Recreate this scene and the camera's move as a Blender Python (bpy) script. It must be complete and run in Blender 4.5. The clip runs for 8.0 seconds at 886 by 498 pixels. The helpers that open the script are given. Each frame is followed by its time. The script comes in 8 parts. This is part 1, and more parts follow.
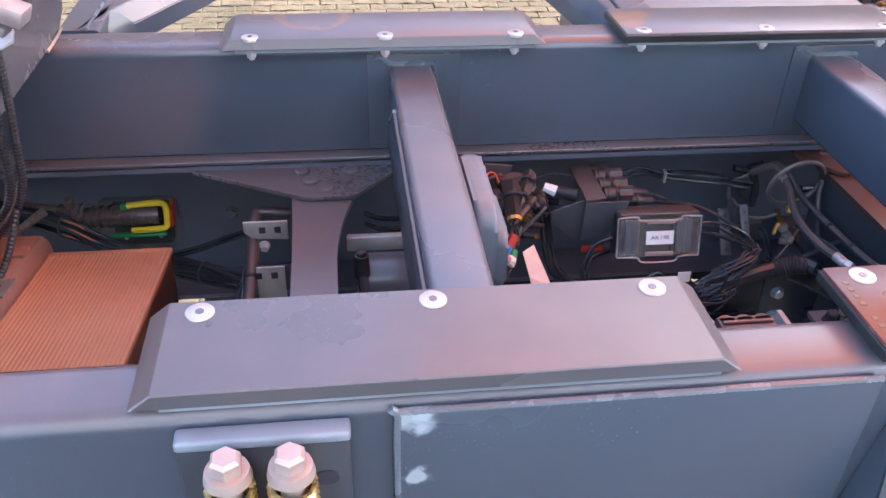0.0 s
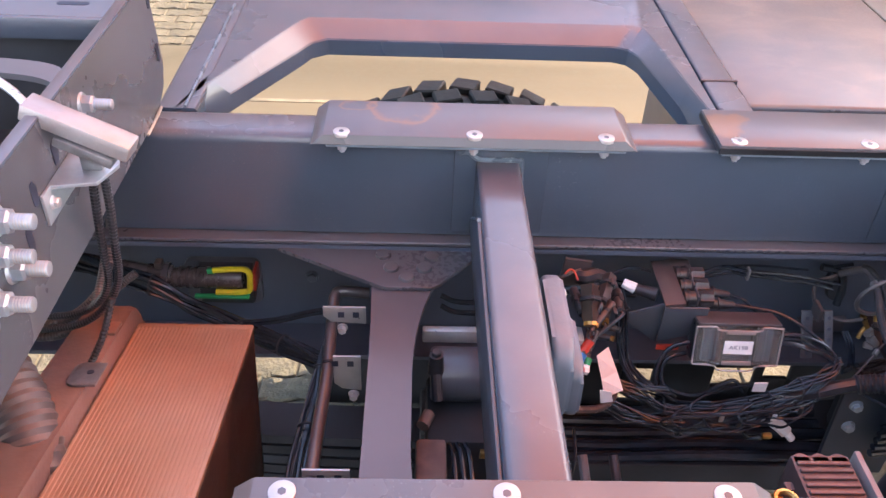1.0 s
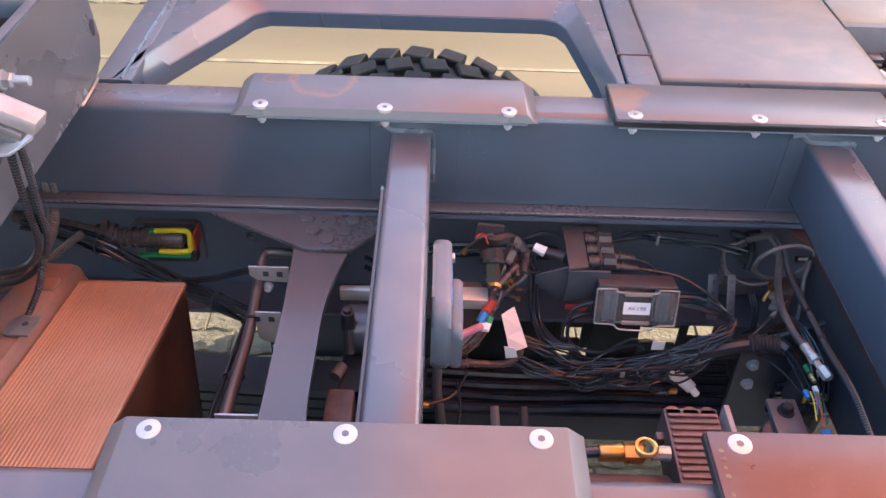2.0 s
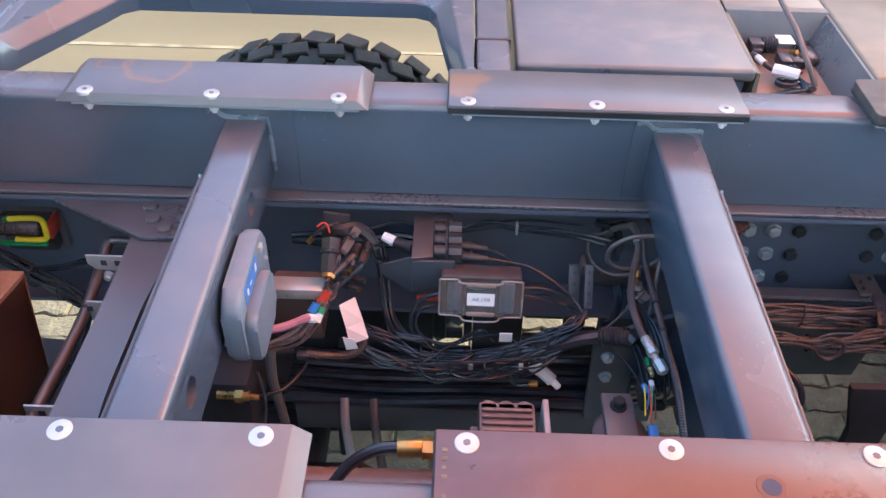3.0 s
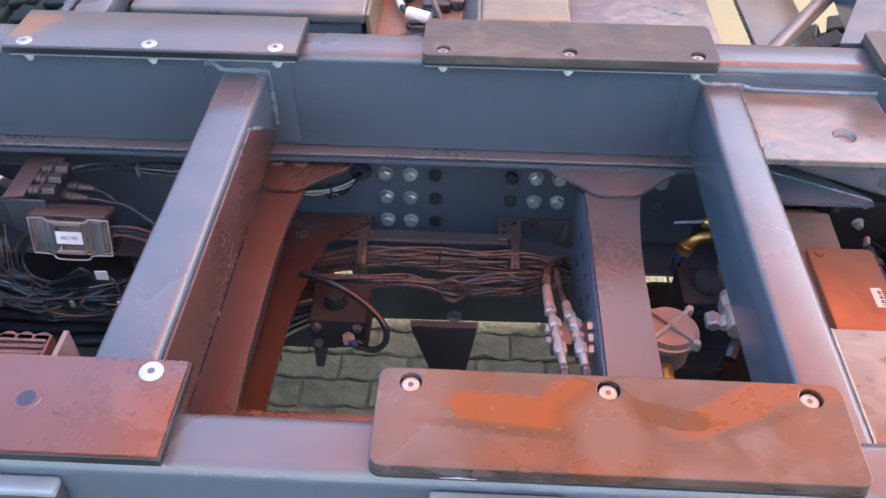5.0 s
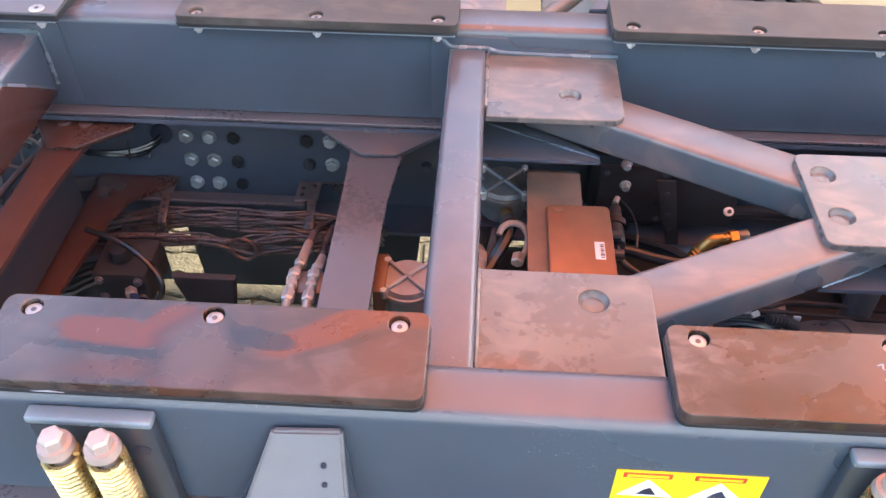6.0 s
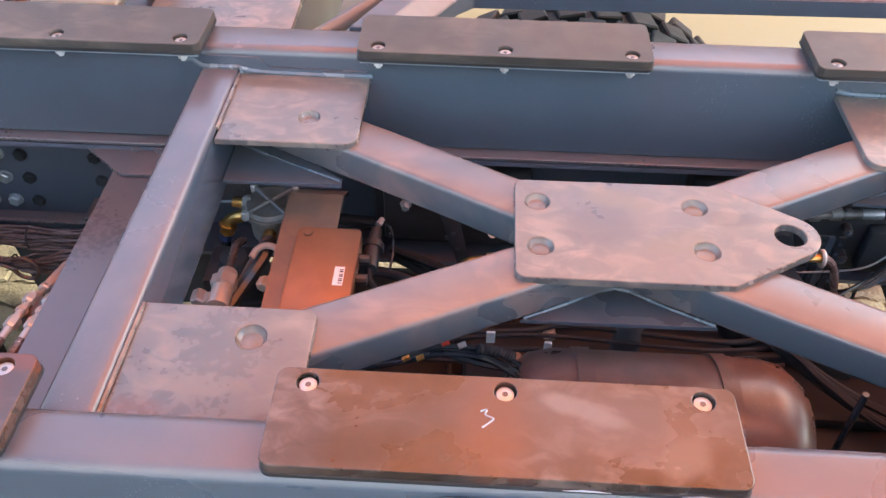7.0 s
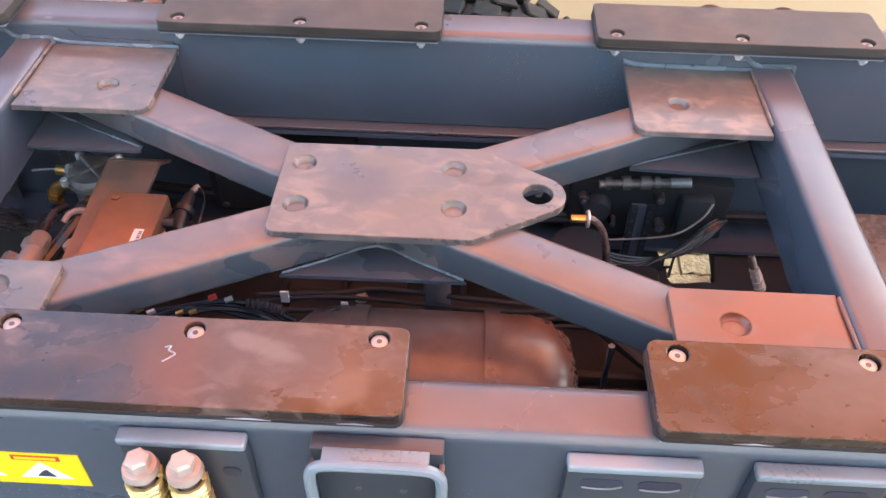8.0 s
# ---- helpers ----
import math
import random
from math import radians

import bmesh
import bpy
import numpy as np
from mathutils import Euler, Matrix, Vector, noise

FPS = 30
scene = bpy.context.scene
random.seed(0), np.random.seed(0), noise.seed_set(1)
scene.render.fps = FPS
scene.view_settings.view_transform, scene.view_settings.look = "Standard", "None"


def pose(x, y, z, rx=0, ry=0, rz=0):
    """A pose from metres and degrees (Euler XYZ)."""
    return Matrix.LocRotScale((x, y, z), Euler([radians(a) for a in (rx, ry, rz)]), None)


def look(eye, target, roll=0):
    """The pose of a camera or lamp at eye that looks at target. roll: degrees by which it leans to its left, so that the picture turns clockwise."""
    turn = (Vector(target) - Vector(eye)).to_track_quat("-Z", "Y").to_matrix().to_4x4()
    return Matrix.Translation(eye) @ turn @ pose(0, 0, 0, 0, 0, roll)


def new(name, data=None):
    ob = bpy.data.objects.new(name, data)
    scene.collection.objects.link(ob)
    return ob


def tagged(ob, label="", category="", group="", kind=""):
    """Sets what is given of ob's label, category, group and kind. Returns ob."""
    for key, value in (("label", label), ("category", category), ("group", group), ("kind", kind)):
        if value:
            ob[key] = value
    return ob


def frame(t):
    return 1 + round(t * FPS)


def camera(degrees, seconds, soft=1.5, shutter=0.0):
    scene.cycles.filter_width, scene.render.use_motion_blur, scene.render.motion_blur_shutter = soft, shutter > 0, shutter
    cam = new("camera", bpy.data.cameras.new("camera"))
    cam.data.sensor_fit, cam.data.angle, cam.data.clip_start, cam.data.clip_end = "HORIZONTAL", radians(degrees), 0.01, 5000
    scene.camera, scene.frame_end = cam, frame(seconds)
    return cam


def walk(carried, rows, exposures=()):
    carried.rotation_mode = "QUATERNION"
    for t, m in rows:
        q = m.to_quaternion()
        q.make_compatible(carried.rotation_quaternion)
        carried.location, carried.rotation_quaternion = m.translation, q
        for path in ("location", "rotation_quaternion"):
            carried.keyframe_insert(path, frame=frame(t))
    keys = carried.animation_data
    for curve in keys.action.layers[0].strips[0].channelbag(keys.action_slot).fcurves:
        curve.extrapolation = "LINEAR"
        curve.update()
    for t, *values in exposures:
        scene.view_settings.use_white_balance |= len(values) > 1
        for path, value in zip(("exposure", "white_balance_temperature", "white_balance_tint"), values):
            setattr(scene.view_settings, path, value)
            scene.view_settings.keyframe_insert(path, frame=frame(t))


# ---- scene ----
cam = camera(55.5, 8.0)
PATH = [
    (0, (0.006, -0.048, 1.773), (0.235, 1.581, 0.636), 1.8),
    (0.3, (-0.001, 0.017, 1.833), (0.214, 1.626, 0.663), 2.1),
    (0.5, (-0.009, 0.042, 1.862), (0.157, 1.65, 0.684), 2.6),
    (0.7, (-0.018, 0.056, 1.9), (0.083, 1.652, 0.699), 2.7),
    (1, (-0.007, 0.067, 1.944), (0.06, 1.66, 0.737), 2.6),
    (1.2, (0.025, 0.065, 1.971), (0.083, 1.633, 0.73), 2.6),
    (2.3, (0.235, -0.025, 2.021), (0.247, 1.504, 0.732), 2.0),
    (2.5, (0.292, -0.03, 2.022), (0.297, 1.497, 0.73), 1.9),
    (3, (0.466, 0.029, 2.009), (0.454, 1.539, 0.697), 1.5),
    (3.5, (0.629, 0.063, 1.996), (0.597, 1.564, 0.676), 1.0),
    (4, (0.813, 0.006, 1.987), (0.769, 1.491, 0.647), 0.7),
    (4.2, (0.892, -0.004, 1.992), (0.847, 1.476, 0.647), 0.7),
    (5.3, (1.355, 0.011, 1.998), (1.28, 1.459, 0.62), 0.2),
    (5.5, (1.439, -0.01, 1.987), (1.364, 1.435, 0.606), 0.3),
    (6, (1.65, -0.055, 1.997), (1.575, 1.385, 0.612), 0.5),
    (6.5, (1.853, -0.042, 2.015), (1.785, 1.394, 0.625), 0.6),
    (7, (2.051, 0.02, 2.013), (1.99, 1.455, 0.621), 0.9),
    (7.5, (2.208, 0.024, 2.013), (2.153, 1.456, 0.617), 1.0),
    (8, (2.383, -0.038, 2.018), (2.333, 1.388, 0.617), 1.2),
]
walk(cam, [(t, look(eye, target, roll)) for t, eye, target, roll in PATH],
     exposures=[(0.0, 2.85, 6600, 15), (0.5, 2.9, 7100, 18), (1.0, 2.9, 7100, 18), (2.5, 2.82, 6500, 8), (4.0, 3.0, 6000, 1), (5.5, 2.98, 6400, 4), (8.0, 2.82, 6900, 5)])

# ---- world, sun, exposure ----
SUN_ELEV, SUN_AZ = 40.0, 32.0          # degrees; azimuth from +x towards +y, where the sun stands
world = bpy.data.worlds.new("sky")
scene.world = world
world.use_nodes = True
wn = world.node_tree.nodes
sky = wn.new("ShaderNodeTexSky")
sky.sky_type = "NISHITA"
sky.sun_disc = False
sky.sun_elevation = radians(SUN_ELEV)
sky.sun_rotation = radians(90 - SUN_AZ)
sky.dust_density = 1.0
wn["Background"].inputs["Strength"].default_value = 0.15
world.node_tree.links.new(sky.outputs["Color"], wn["Background"].inputs["Color"])
sun = new("sun", bpy.data.lights.new("sun", "SUN"))
sun.data.energy, sun.data.angle, sun.data.color = 2.3, radians(0.5), (1.0, 0.90, 0.76)
sun.matrix_world = look((4 * math.cos(radians(SUN_AZ)), 4 * math.sin(radians(SUN_AZ)), 4 * math.tan(radians(SUN_ELEV))), (0, 0, 0))

# ---- materials ----
# Dust colour with the warm reflection on tops mixed into it.
WARMLIT_DUST = (0.21, 0.115, 0.092)


def surface(name, colour, rough=0.5, metal=0.0, var=0.25, size=7.0, grain=120.0, bump=0.15, dust=0.0, dust_colour=WARMLIT_DUST,
            dust_size=5.0, dust_edge=0.25, side=0.0, coat=0.0, streak=None, wet=0.0, marks=0.0, ior=1.45, specks=0.0, scratch=0.0, sleek=False, relief=0.002):
    """Paint, plastic, rubber or metal with tone drift, grain and a film of settled dust on what faces up; red films
    also carry warm reflections as colour.
    """
    mat = bpy.data.materials.new(name)
    mat.use_nodes = True
    nt = mat.node_tree
    n, link = nt.nodes, nt.links.new
    bsdf = n["Principled BSDF"]
    geo = n.new("ShaderNodeNewGeometry")
    info = n.new("ShaderNodeObjectInfo")
    place = n.new("ShaderNodeVectorMath")
    place.operation = "ADD"
    shift = n.new("ShaderNodeVectorMath")
    shift.operation = "SCALE"
    shift.inputs[0].default_value = (3.1, 5.7, 2.3)
    link(info.outputs["Random"], shift.inputs["Scale"])
    link(geo.outputs["Position"], place.inputs[0])
    link(shift.outputs[0], place.inputs[1])

    def noise_node(scale, detail=4.0, vector=None, distortion=0.0):
        t = n.new("ShaderNodeTexNoise")
        t.inputs["Scale"].default_value, t.inputs["Detail"].default_value = scale, detail
        t.inputs["Distortion"].default_value = distortion
        link(vector or place.outputs[0], t.inputs["Vector"])
        return t.outputs["Fac"]

    def span(value, a, b, c, d):
        m = n.new("ShaderNodeMapRange")
        m.interpolation_type = "SMOOTHSTEP"
        for i, v in enumerate((a, b, c, d)):
            m.inputs[1 + i].default_value = v
        link(value, m.inputs[0])
        return m.outputs[0]

    def calc(op, a, b):
        m = n.new("ShaderNodeMath")
        m.operation = op
        for i, v in enumerate((a, b)):
            if isinstance(v, (int, float)):
                m.inputs[i].default_value = v
            else:
                link(v, m.inputs[i])
        return m.outputs[0]

    def blend(fac, a, b):
        m = n.new("ShaderNodeMix")
        m.data_type = "RGBA"
        link(fac, m.inputs[0])
        for i, v in ((6, a), (7, b)):
            if isinstance(v, tuple):
                m.inputs[i].default_value = (*v[:3], 1)
            else:
                link(v, m.inputs[i])
        return m.outputs[2]

    vec = place.outputs[0]
    if streak:
        sc = n.new("ShaderNodeVectorMath")
        sc.operation = "MULTIPLY"
        sc.inputs[1].default_value = streak
        link(vec, sc.inputs[0])
        vec = sc.outputs[0]
    big, small = noise_node(size, 5.0, vec), noise_node(grain, 3.0)
    tone = blend(span(big, 0.3, 0.7, 0, 1), tuple(c * (1 - var) for c in colour), tuple(min(1, c * (1 + var)) for c in colour))
    if not sleek:
        tone = blend(span(small, 0.5, 0.75, 0, 0.06), tone, tuple(min(1, c * 1.5 + 0.01) for c in colour))
    r = span(big, 0.3, 0.7, rough * 0.82, min(1, rough * 1.15))
    if not sleek:
        r = calc("ADD", r, span(small, 0.3, 0.7, -0.015, 0.02))
    if dust > 0:
        sep = n.new("ShaderNodeSeparateXYZ")
        link(geo.outputs["Normal"], sep.inputs[0])
        up = span(sep.outputs["Z"], 0.25, 0.9, side, 1.0)
        cloud = noise_node(dust_size, 6.0, None, 0.6)
        fine = noise_node(dust_size * 7, 5.0)
        film = calc("ADD", cloud, calc("MULTIPLY", calc("SUBTRACT", fine, 0.5), 0.22))
        film = calc("MULTIPLY", span(film, 0.5 - dust_edge, 0.5 + dust_edge, max(0.0, dust - 0.45), min(1.0, dust + 0.3)), up)
        dcol = blend(span(fine, 0.3, 0.7, 0, 1), tuple(c * 0.85 for c in dust_colour), tuple(min(1, c * 1.15) for c in dust_colour))
        tone = blend(film, tone, dcol)
        r = calc("ADD", r, calc("MULTIPLY", film, 0.12))
    if specks > 0:                           # grit and splashes
        grit = calc("MULTIPLY", span(noise_node(grain * 2.2, 2.0), 0.66, 0.72, 0, specks), span(noise_node(size * 1.7, 3.0), 0.42, 0.62, 0.1, 1))
        tone = blend(grit, tone, (0.42, 0.38, 0.35))
        r = calc("ADD", r, calc("MULTIPLY", grit, 0.3))
    if scratch > 0:
        for squeeze in ((3.0, 190.0, 190.0),):
            line = n.new("ShaderNodeVectorMath")
            line.operation = "MULTIPLY"
            line.inputs[1].default_value = squeeze
            link(place.outputs[0], line.inputs[0])
            worn = calc("MULTIPLY", span(noise_node(1.0, 2.0, line.outputs[0]), 0.66, 0.74, 0, scratch), span(noise_node(size * 1.3, 2.0), 0.45, 0.65, 0, 1))
            tone = blend(worn, tone, tuple(min(1, c * 1.6 + 0.07) for c in colour))
    if marks > 0:                            # dried film wiped along the plate: paler, matt, with soft uneven edges
        wipe = n.new("ShaderNodeVectorMath")
        wipe.operation = "MULTIPLY"
        wipe.inputs[1].default_value = (0.8, 1.25, 1.0)
        link(place.outputs[0], wipe.inputs[0])
        level = noise_node(dust_size * 7.0, 9.0, wipe.outputs[0], 0.7)
        patch = calc("MULTIPLY", span(level, 0.40, 0.72, 0, 1), span(noise_node(dust_size * 1.1, 4.0), 0.38, 0.64, 0.05, 1))
        patch = calc("MULTIPLY", patch, marks)
        tone = blend(patch, tone, tuple(min(1, c * 1.9 + 0.03) for c in dust_colour))
        r = calc("ADD", r, calc("MULTIPLY", patch, 0.15))
    if wet > 0:
        pools = span(noise_node(dust_size * 0.8, 4.0, None, 1.2), 0.46, 0.70, 0, wet)
        r = calc("SUBTRACT", r, calc("MULTIPLY", pools, 0.30))
        tone = blend(calc("MULTIPLY", pools, 0.5), tone, tuple(c * 0.4 for c in colour))
    link(tone, bsdf.inputs["Base Color"])
    link(calc("MINIMUM", calc("MAXIMUM", r, 0.05), 1.0), bsdf.inputs["Roughness"])
    bsdf.inputs["Metallic"].default_value = metal
    bsdf.inputs["IOR"].default_value = ior
    if coat:
        bsdf.inputs["Coat Weight"].default_value = coat
        bsdf.inputs["Coat Roughness"].default_value = 0.2
    if sleek and not bump:
        return mat
    b = n.new("ShaderNodeBump")
    b.inputs["Strength"].default_value = bump
    b.inputs["Distance"].default_value = relief
    link(calc("ADD", small, calc("MULTIPLY", big, 0.8)), b.inputs["Height"])
    link(b.outputs[0], bsdf.inputs["Normal"])
    return mat


PAINT = surface("slate_paint", (0.056, 0.076, 0.106), 0.24, 0.0, 0.10, 2.5, 160, 0.0, dust=0.30, dust_size=1.6, dust_edge=0.5, dust_colour=(0.19, 0.125, 0.11), ior=1.65, sleek=True, specks=0.06)
ARM_PAINT = surface("dusty_slate_paint", (0.064, 0.084, 0.108), 0.25, 0.0, 0.10, 2.5, 160, 0.0, dust=0.55, dust_size=2.2, dust_edge=0.55, dust_colour=(0.165, 0.105, 0.085), marks=0.35, ior=1.65, sleek=True, specks=0.06)
MODULE_ARM = surface("orange_dusted_paint", (0.15, 0.13, 0.13), 0.30, 0.0, 0.1, 3, 160, 0.0, dust=0.5, dust_size=4.0, dust_edge=0.5, dust_colour=(0.36, 0.17, 0.10), ior=1.6, sleek=True)
PAINT_PAD = surface("slate_paint_plate", (0.080, 0.086, 0.100), 0.28, 0.0, 0.10, 3, 160, 0.0, dust=0.30, dust_size=1.8, dust_edge=0.5, side=0.1, dust_colour=(0.16, 0.115, 0.105), ior=1.6, sleek=True, specks=0.06)
PLATE_PAINT = surface("worn_plate_paint", (0.098, 0.094, 0.100), 0.27, 0.0, 0.15, 4, 90, 0.015, dust=0.45, dust_size=4.0, dust_edge=0.6, dust_colour=(0.152, 0.117, 0.094), marks=0.6, ior=1.65, scratch=0.12)
# Red base: the overhead red reflection on this pad is put into the paint colour.
REDLIT_PLATE = surface("redlit_plate_paint", (0.100, 0.034, 0.029), 0.25, 0.0, 0.15, 3, 90, 0.012, dust=0.35, dust_size=2.5, dust_edge=0.55, dust_colour=(0.110, 0.048, 0.040), marks=0.3, ior=1.6, specks=0.04, scratch=0.15)
STENCIL = surface("worn_stencil", (0.17, 0.11, 0.075), 0.5, var=0.4, size=60)
CHASSIS = surface("chassis_paint", (0.074, 0.091, 0.128), 0.34, 0.0, 0.15, 3, 140, 0.0, dust=0.16, dust_size=3.0, dust_edge=0.5, dust_colour=(0.10, 0.062, 0.058), ior=1.55, sleek=True)
BEAM = surface("beam_paint", (0.052, 0.046, 0.051), 0.30, 0.0, 0.15, 3, 140, 0.004, dust=0.34, dust_size=3.0, dust_edge=0.5, side=0.2, dust_colour=(0.115, 0.065, 0.056), ior=1.65, specks=0.02)
MAUVE_BEAM = surface("mauve_beam_paint", (0.084, 0.087, 0.105), 0.30, 0.0, 0.15, 3, 140, 0.004, dust=0.28, dust_size=3.0, dust_edge=0.7, side=0.2, dust_colour=(0.115, 0.065, 0.056), ior=1.65, specks=0.02)
RUBBER_SMEARED = surface("pad_rubber", (0.026, 0.017, 0.015), 0.28, 0.0, 0.25, 5, 60, 0.03, dust=0.40, dust_size=5.0, dust_edge=0.35, dust_colour=(0.084, 0.054, 0.046), wet=0.5, marks=0.7, ior=1.65, specks=0.04, scratch=0.15)
RUBBER_FILM = surface("pad_rubber_film", (0.030, 0.021, 0.019), 0.27, 0.0, 0.2, 5, 60, 0.03, dust=0.42, dust_size=4.5, dust_edge=0.5, dust_colour=(0.064, 0.037, 0.032), wet=0.4, marks=0.5, ior=1.65, scratch=0.15)
RUBBER_FAR = surface("pad_rubber_dry", (0.040, 0.038, 0.037), 0.40, 0.0, 0.2, 6, 200, 0.03, dust=0.42, dust_size=3.0, dust_edge=0.55, dust_colour=(0.115, 0.095, 0.080), wet=0.3, marks=0.3)
EDGE = surface("pad_edge_black", (0.016, 0.018, 0.022), 0.45, 0.0, 0.3, 8, 200, 0.2)
RAW = surface("bare_cut_steel", (0.36, 0.31, 0.25), 0.5, 0.4, 0.4, 20, 200, 0.3)
WELD = surface("weld_bead", (0.115, 0.145, 0.18), 0.27, 0.1, 0.15, 20, 260, 0.0, ior=1.7, sleek=True)
ZINC = surface("zinc_plated", (0.64, 0.64, 0.66), 0.34, 0.6, 0.15, 30, 260, 0.1)
WHITE_ZINC = surface("pale_zinc", (0.47, 0.45, 0.44), 0.34, 0.5, 0.1, 30, 260, 0.1)
YELLOW_ZINC = surface("yellow_zinc", (0.62, 0.47, 0.22), 0.3, 0.8, 0.3, 40, 260, 0.1)
BRASS = surface("brass", (0.50, 0.29, 0.10), 0.33, 0.9, 0.3, 40, 260, 0.1)
ALU = surface("cast_aluminium", (0.25, 0.25, 0.26), 0.40, 0.6, 0.25, 30, 200, 0.2, dust=0.3, dust_size=9, dust_colour=(0.17, 0.13, 0.115))
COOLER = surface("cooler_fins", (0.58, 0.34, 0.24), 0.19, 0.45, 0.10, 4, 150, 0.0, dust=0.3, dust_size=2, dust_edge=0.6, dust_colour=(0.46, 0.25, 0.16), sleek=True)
COOLER_TANK = surface("cooler_tank_cast", (0.26, 0.17, 0.15), 0.48, 0.3, 0.2, 9, 150, 0.2, dust=0.5, dust_size=5, dust_edge=0.4, dust_colour=(0.30, 0.16, 0.125))
ORANGE_CASE = surface("dusty_case", (0.24, 0.13, 0.09), 0.38, 0.2, 0.12, 4, 150, 0.06, dust=0.55, dust_size=2.5, dust_edge=0.5, dust_colour=(0.38, 0.16, 0.09))
TANK = surface("tank_paint", (0.07, 0.05, 0.048), 0.26, 0.0, 0.25, 5, 120, 0.05, dust=0.5, dust_size=4, dust_edge=0.45, dust_colour=(0.25, 0.115, 0.085), side=0.2, ior=1.6, specks=0.3)
BLACK = surface("black_plastic", (0.027, 0.028, 0.034), 0.34, 0.0, 0.3, 20, 200, 0.1, dust=0.08, dust_size=12, dust_edge=0.4, dust_colour=(0.18, 0.10, 0.085))
CABLE = surface("cable_sheath", (0.022, 0.027, 0.036), 0.21, 0.0, 0.3, 20, 200, 0.02, dust=0.0, dust_size=8, dust_edge=0.5, dust_colour=(0.075, 0.052, 0.05), ior=1.5)
CABLE_RED = surface("dusty_cable", (0.078, 0.056, 0.056), 0.25, 0.0, 0.3, 20, 200, 0.03, dust=0.3, dust_size=6, dust_edge=0.5, dust_colour=(0.125, 0.078, 0.070), side=0.2, ior=1.45)
PLUG = surface("brown_plug_plastic", (0.032, 0.020, 0.019), 0.30, 0.0, 0.3, 20, 200, 0.05, dust=0.2, dust_size=10, dust_edge=0.5, dust_colour=(0.12, 0.07, 0.06))
PINK = surface("mauve_wire", (0.35, 0.14, 0.20), 0.45)
RED = surface("red_plastic", (0.55, 0.05, 0.03), 0.4)
STICKER_BLUE = surface("sticker_blue", (0.03, 0.14, 0.42), 0.4, var=0.3, size=60)
NAVY = surface("navy_plastic", (0.02, 0.035, 0.11), 0.35)
BLUE = surface("blue_plastic", (0.04, 0.22, 0.62), 0.35)
GREEN = surface("green_plastic", (0.02, 0.26, 0.10), 0.4)
YELLOW = surface("yellow_plastic", (0.75, 0.55, 0.03), 0.4)
WHITE = surface("white_label", (0.82, 0.82, 0.84), 0.55, var=0.05, bump=0.03)
TAPE = surface("white_tape", (0.72, 0.70, 0.72), 0.5, var=0.12)
INK = surface("label_ink", (0.03, 0.035, 0.06), 0.5)
GREY_CASE = surface("grey_case", (0.13, 0.165, 0.20), 0.42, 0.0, 0.12, 8, 180, 0.12, dust=0.15, dust_size=6)
PINK_CASE = surface("dusty_grey_case", (0.30, 0.25, 0.24), 0.45, 0.1, 0.15, 10, 180, 0.15, dust=0.4, dust_size=8, dust_colour=(0.40, 0.25, 0.21))
STICKER = surface("sticker_yellow", (0.85, 0.62, 0.02), 0.45, var=0.05, bump=0.02)
TYRE = surface("tyre_rubber", (0.020, 0.024, 0.026), 0.62, 0.0, 0.3, 12, 160, 0.25, dust=0.25, dust_size=9, dust_colour=(0.075, 0.07, 0.06))
PLY = surface("lid_paint", (0.095, 0.10, 0.115), 0.34, 0.0, 0.15, 3, 140, 0.04, dust=0.4, dust_size=1.8, dust_edge=0.4, dust_colour=(0.20, 0.16, 0.115), wet=0.2, marks=0.2, ior=1.6)
TAN_LID = surface("tan_lid_paint", (0.115, 0.108, 0.078), 0.30, 0.0, 0.2, 4, 140, 0.03, dust=0.5, dust_size=2.5, dust_edge=0.45, dust_colour=(0.21, 0.178, 0.115), ior=1.6)
TRAY = surface("tray_moulding", (0.20, 0.13, 0.11), 0.42, 0.0, 0.2, 5, 140, 0.05, dust=0.45, dust_size=5, dust_edge=0.4, dust_colour=(0.28, 0.20, 0.15))
STONE = surface("paver_concrete", (0.074, 0.066, 0.042), 0.8, 0.0, 0.35, 30, 80, 1.0, specks=0.3, relief=0.007, dust=0.25, dust_size=3, dust_colour=(0.19, 0.165, 0.11))
JOINT = surface("joint_sand", (0.075, 0.066, 0.044), 0.95, 0.0, 0.35, 6, 90, 0.8)
SLAB = surface("smooth_concrete", (0.092, 0.077, 0.046), 0.7, 0.0, 0.12, 1.2, 40, 0.15, streak=(0.25, 3.0, 1.0))
PAINT_LINE = surface("road_paint", (0.15, 0.13, 0.085), 0.7, var=0.3, size=14)

# Translucent cloth of the added canopy; turns light and reflections orange.
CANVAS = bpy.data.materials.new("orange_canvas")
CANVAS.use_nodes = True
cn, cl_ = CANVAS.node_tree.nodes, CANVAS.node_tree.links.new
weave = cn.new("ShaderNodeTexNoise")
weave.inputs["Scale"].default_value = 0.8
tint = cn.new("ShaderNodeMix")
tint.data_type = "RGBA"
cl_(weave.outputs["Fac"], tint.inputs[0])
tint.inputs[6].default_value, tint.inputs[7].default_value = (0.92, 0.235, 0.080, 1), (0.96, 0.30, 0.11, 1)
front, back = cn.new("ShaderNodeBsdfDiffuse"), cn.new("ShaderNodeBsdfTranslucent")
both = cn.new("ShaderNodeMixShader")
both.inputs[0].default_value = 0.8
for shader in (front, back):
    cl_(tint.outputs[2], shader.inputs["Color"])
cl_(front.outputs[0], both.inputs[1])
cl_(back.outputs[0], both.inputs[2])
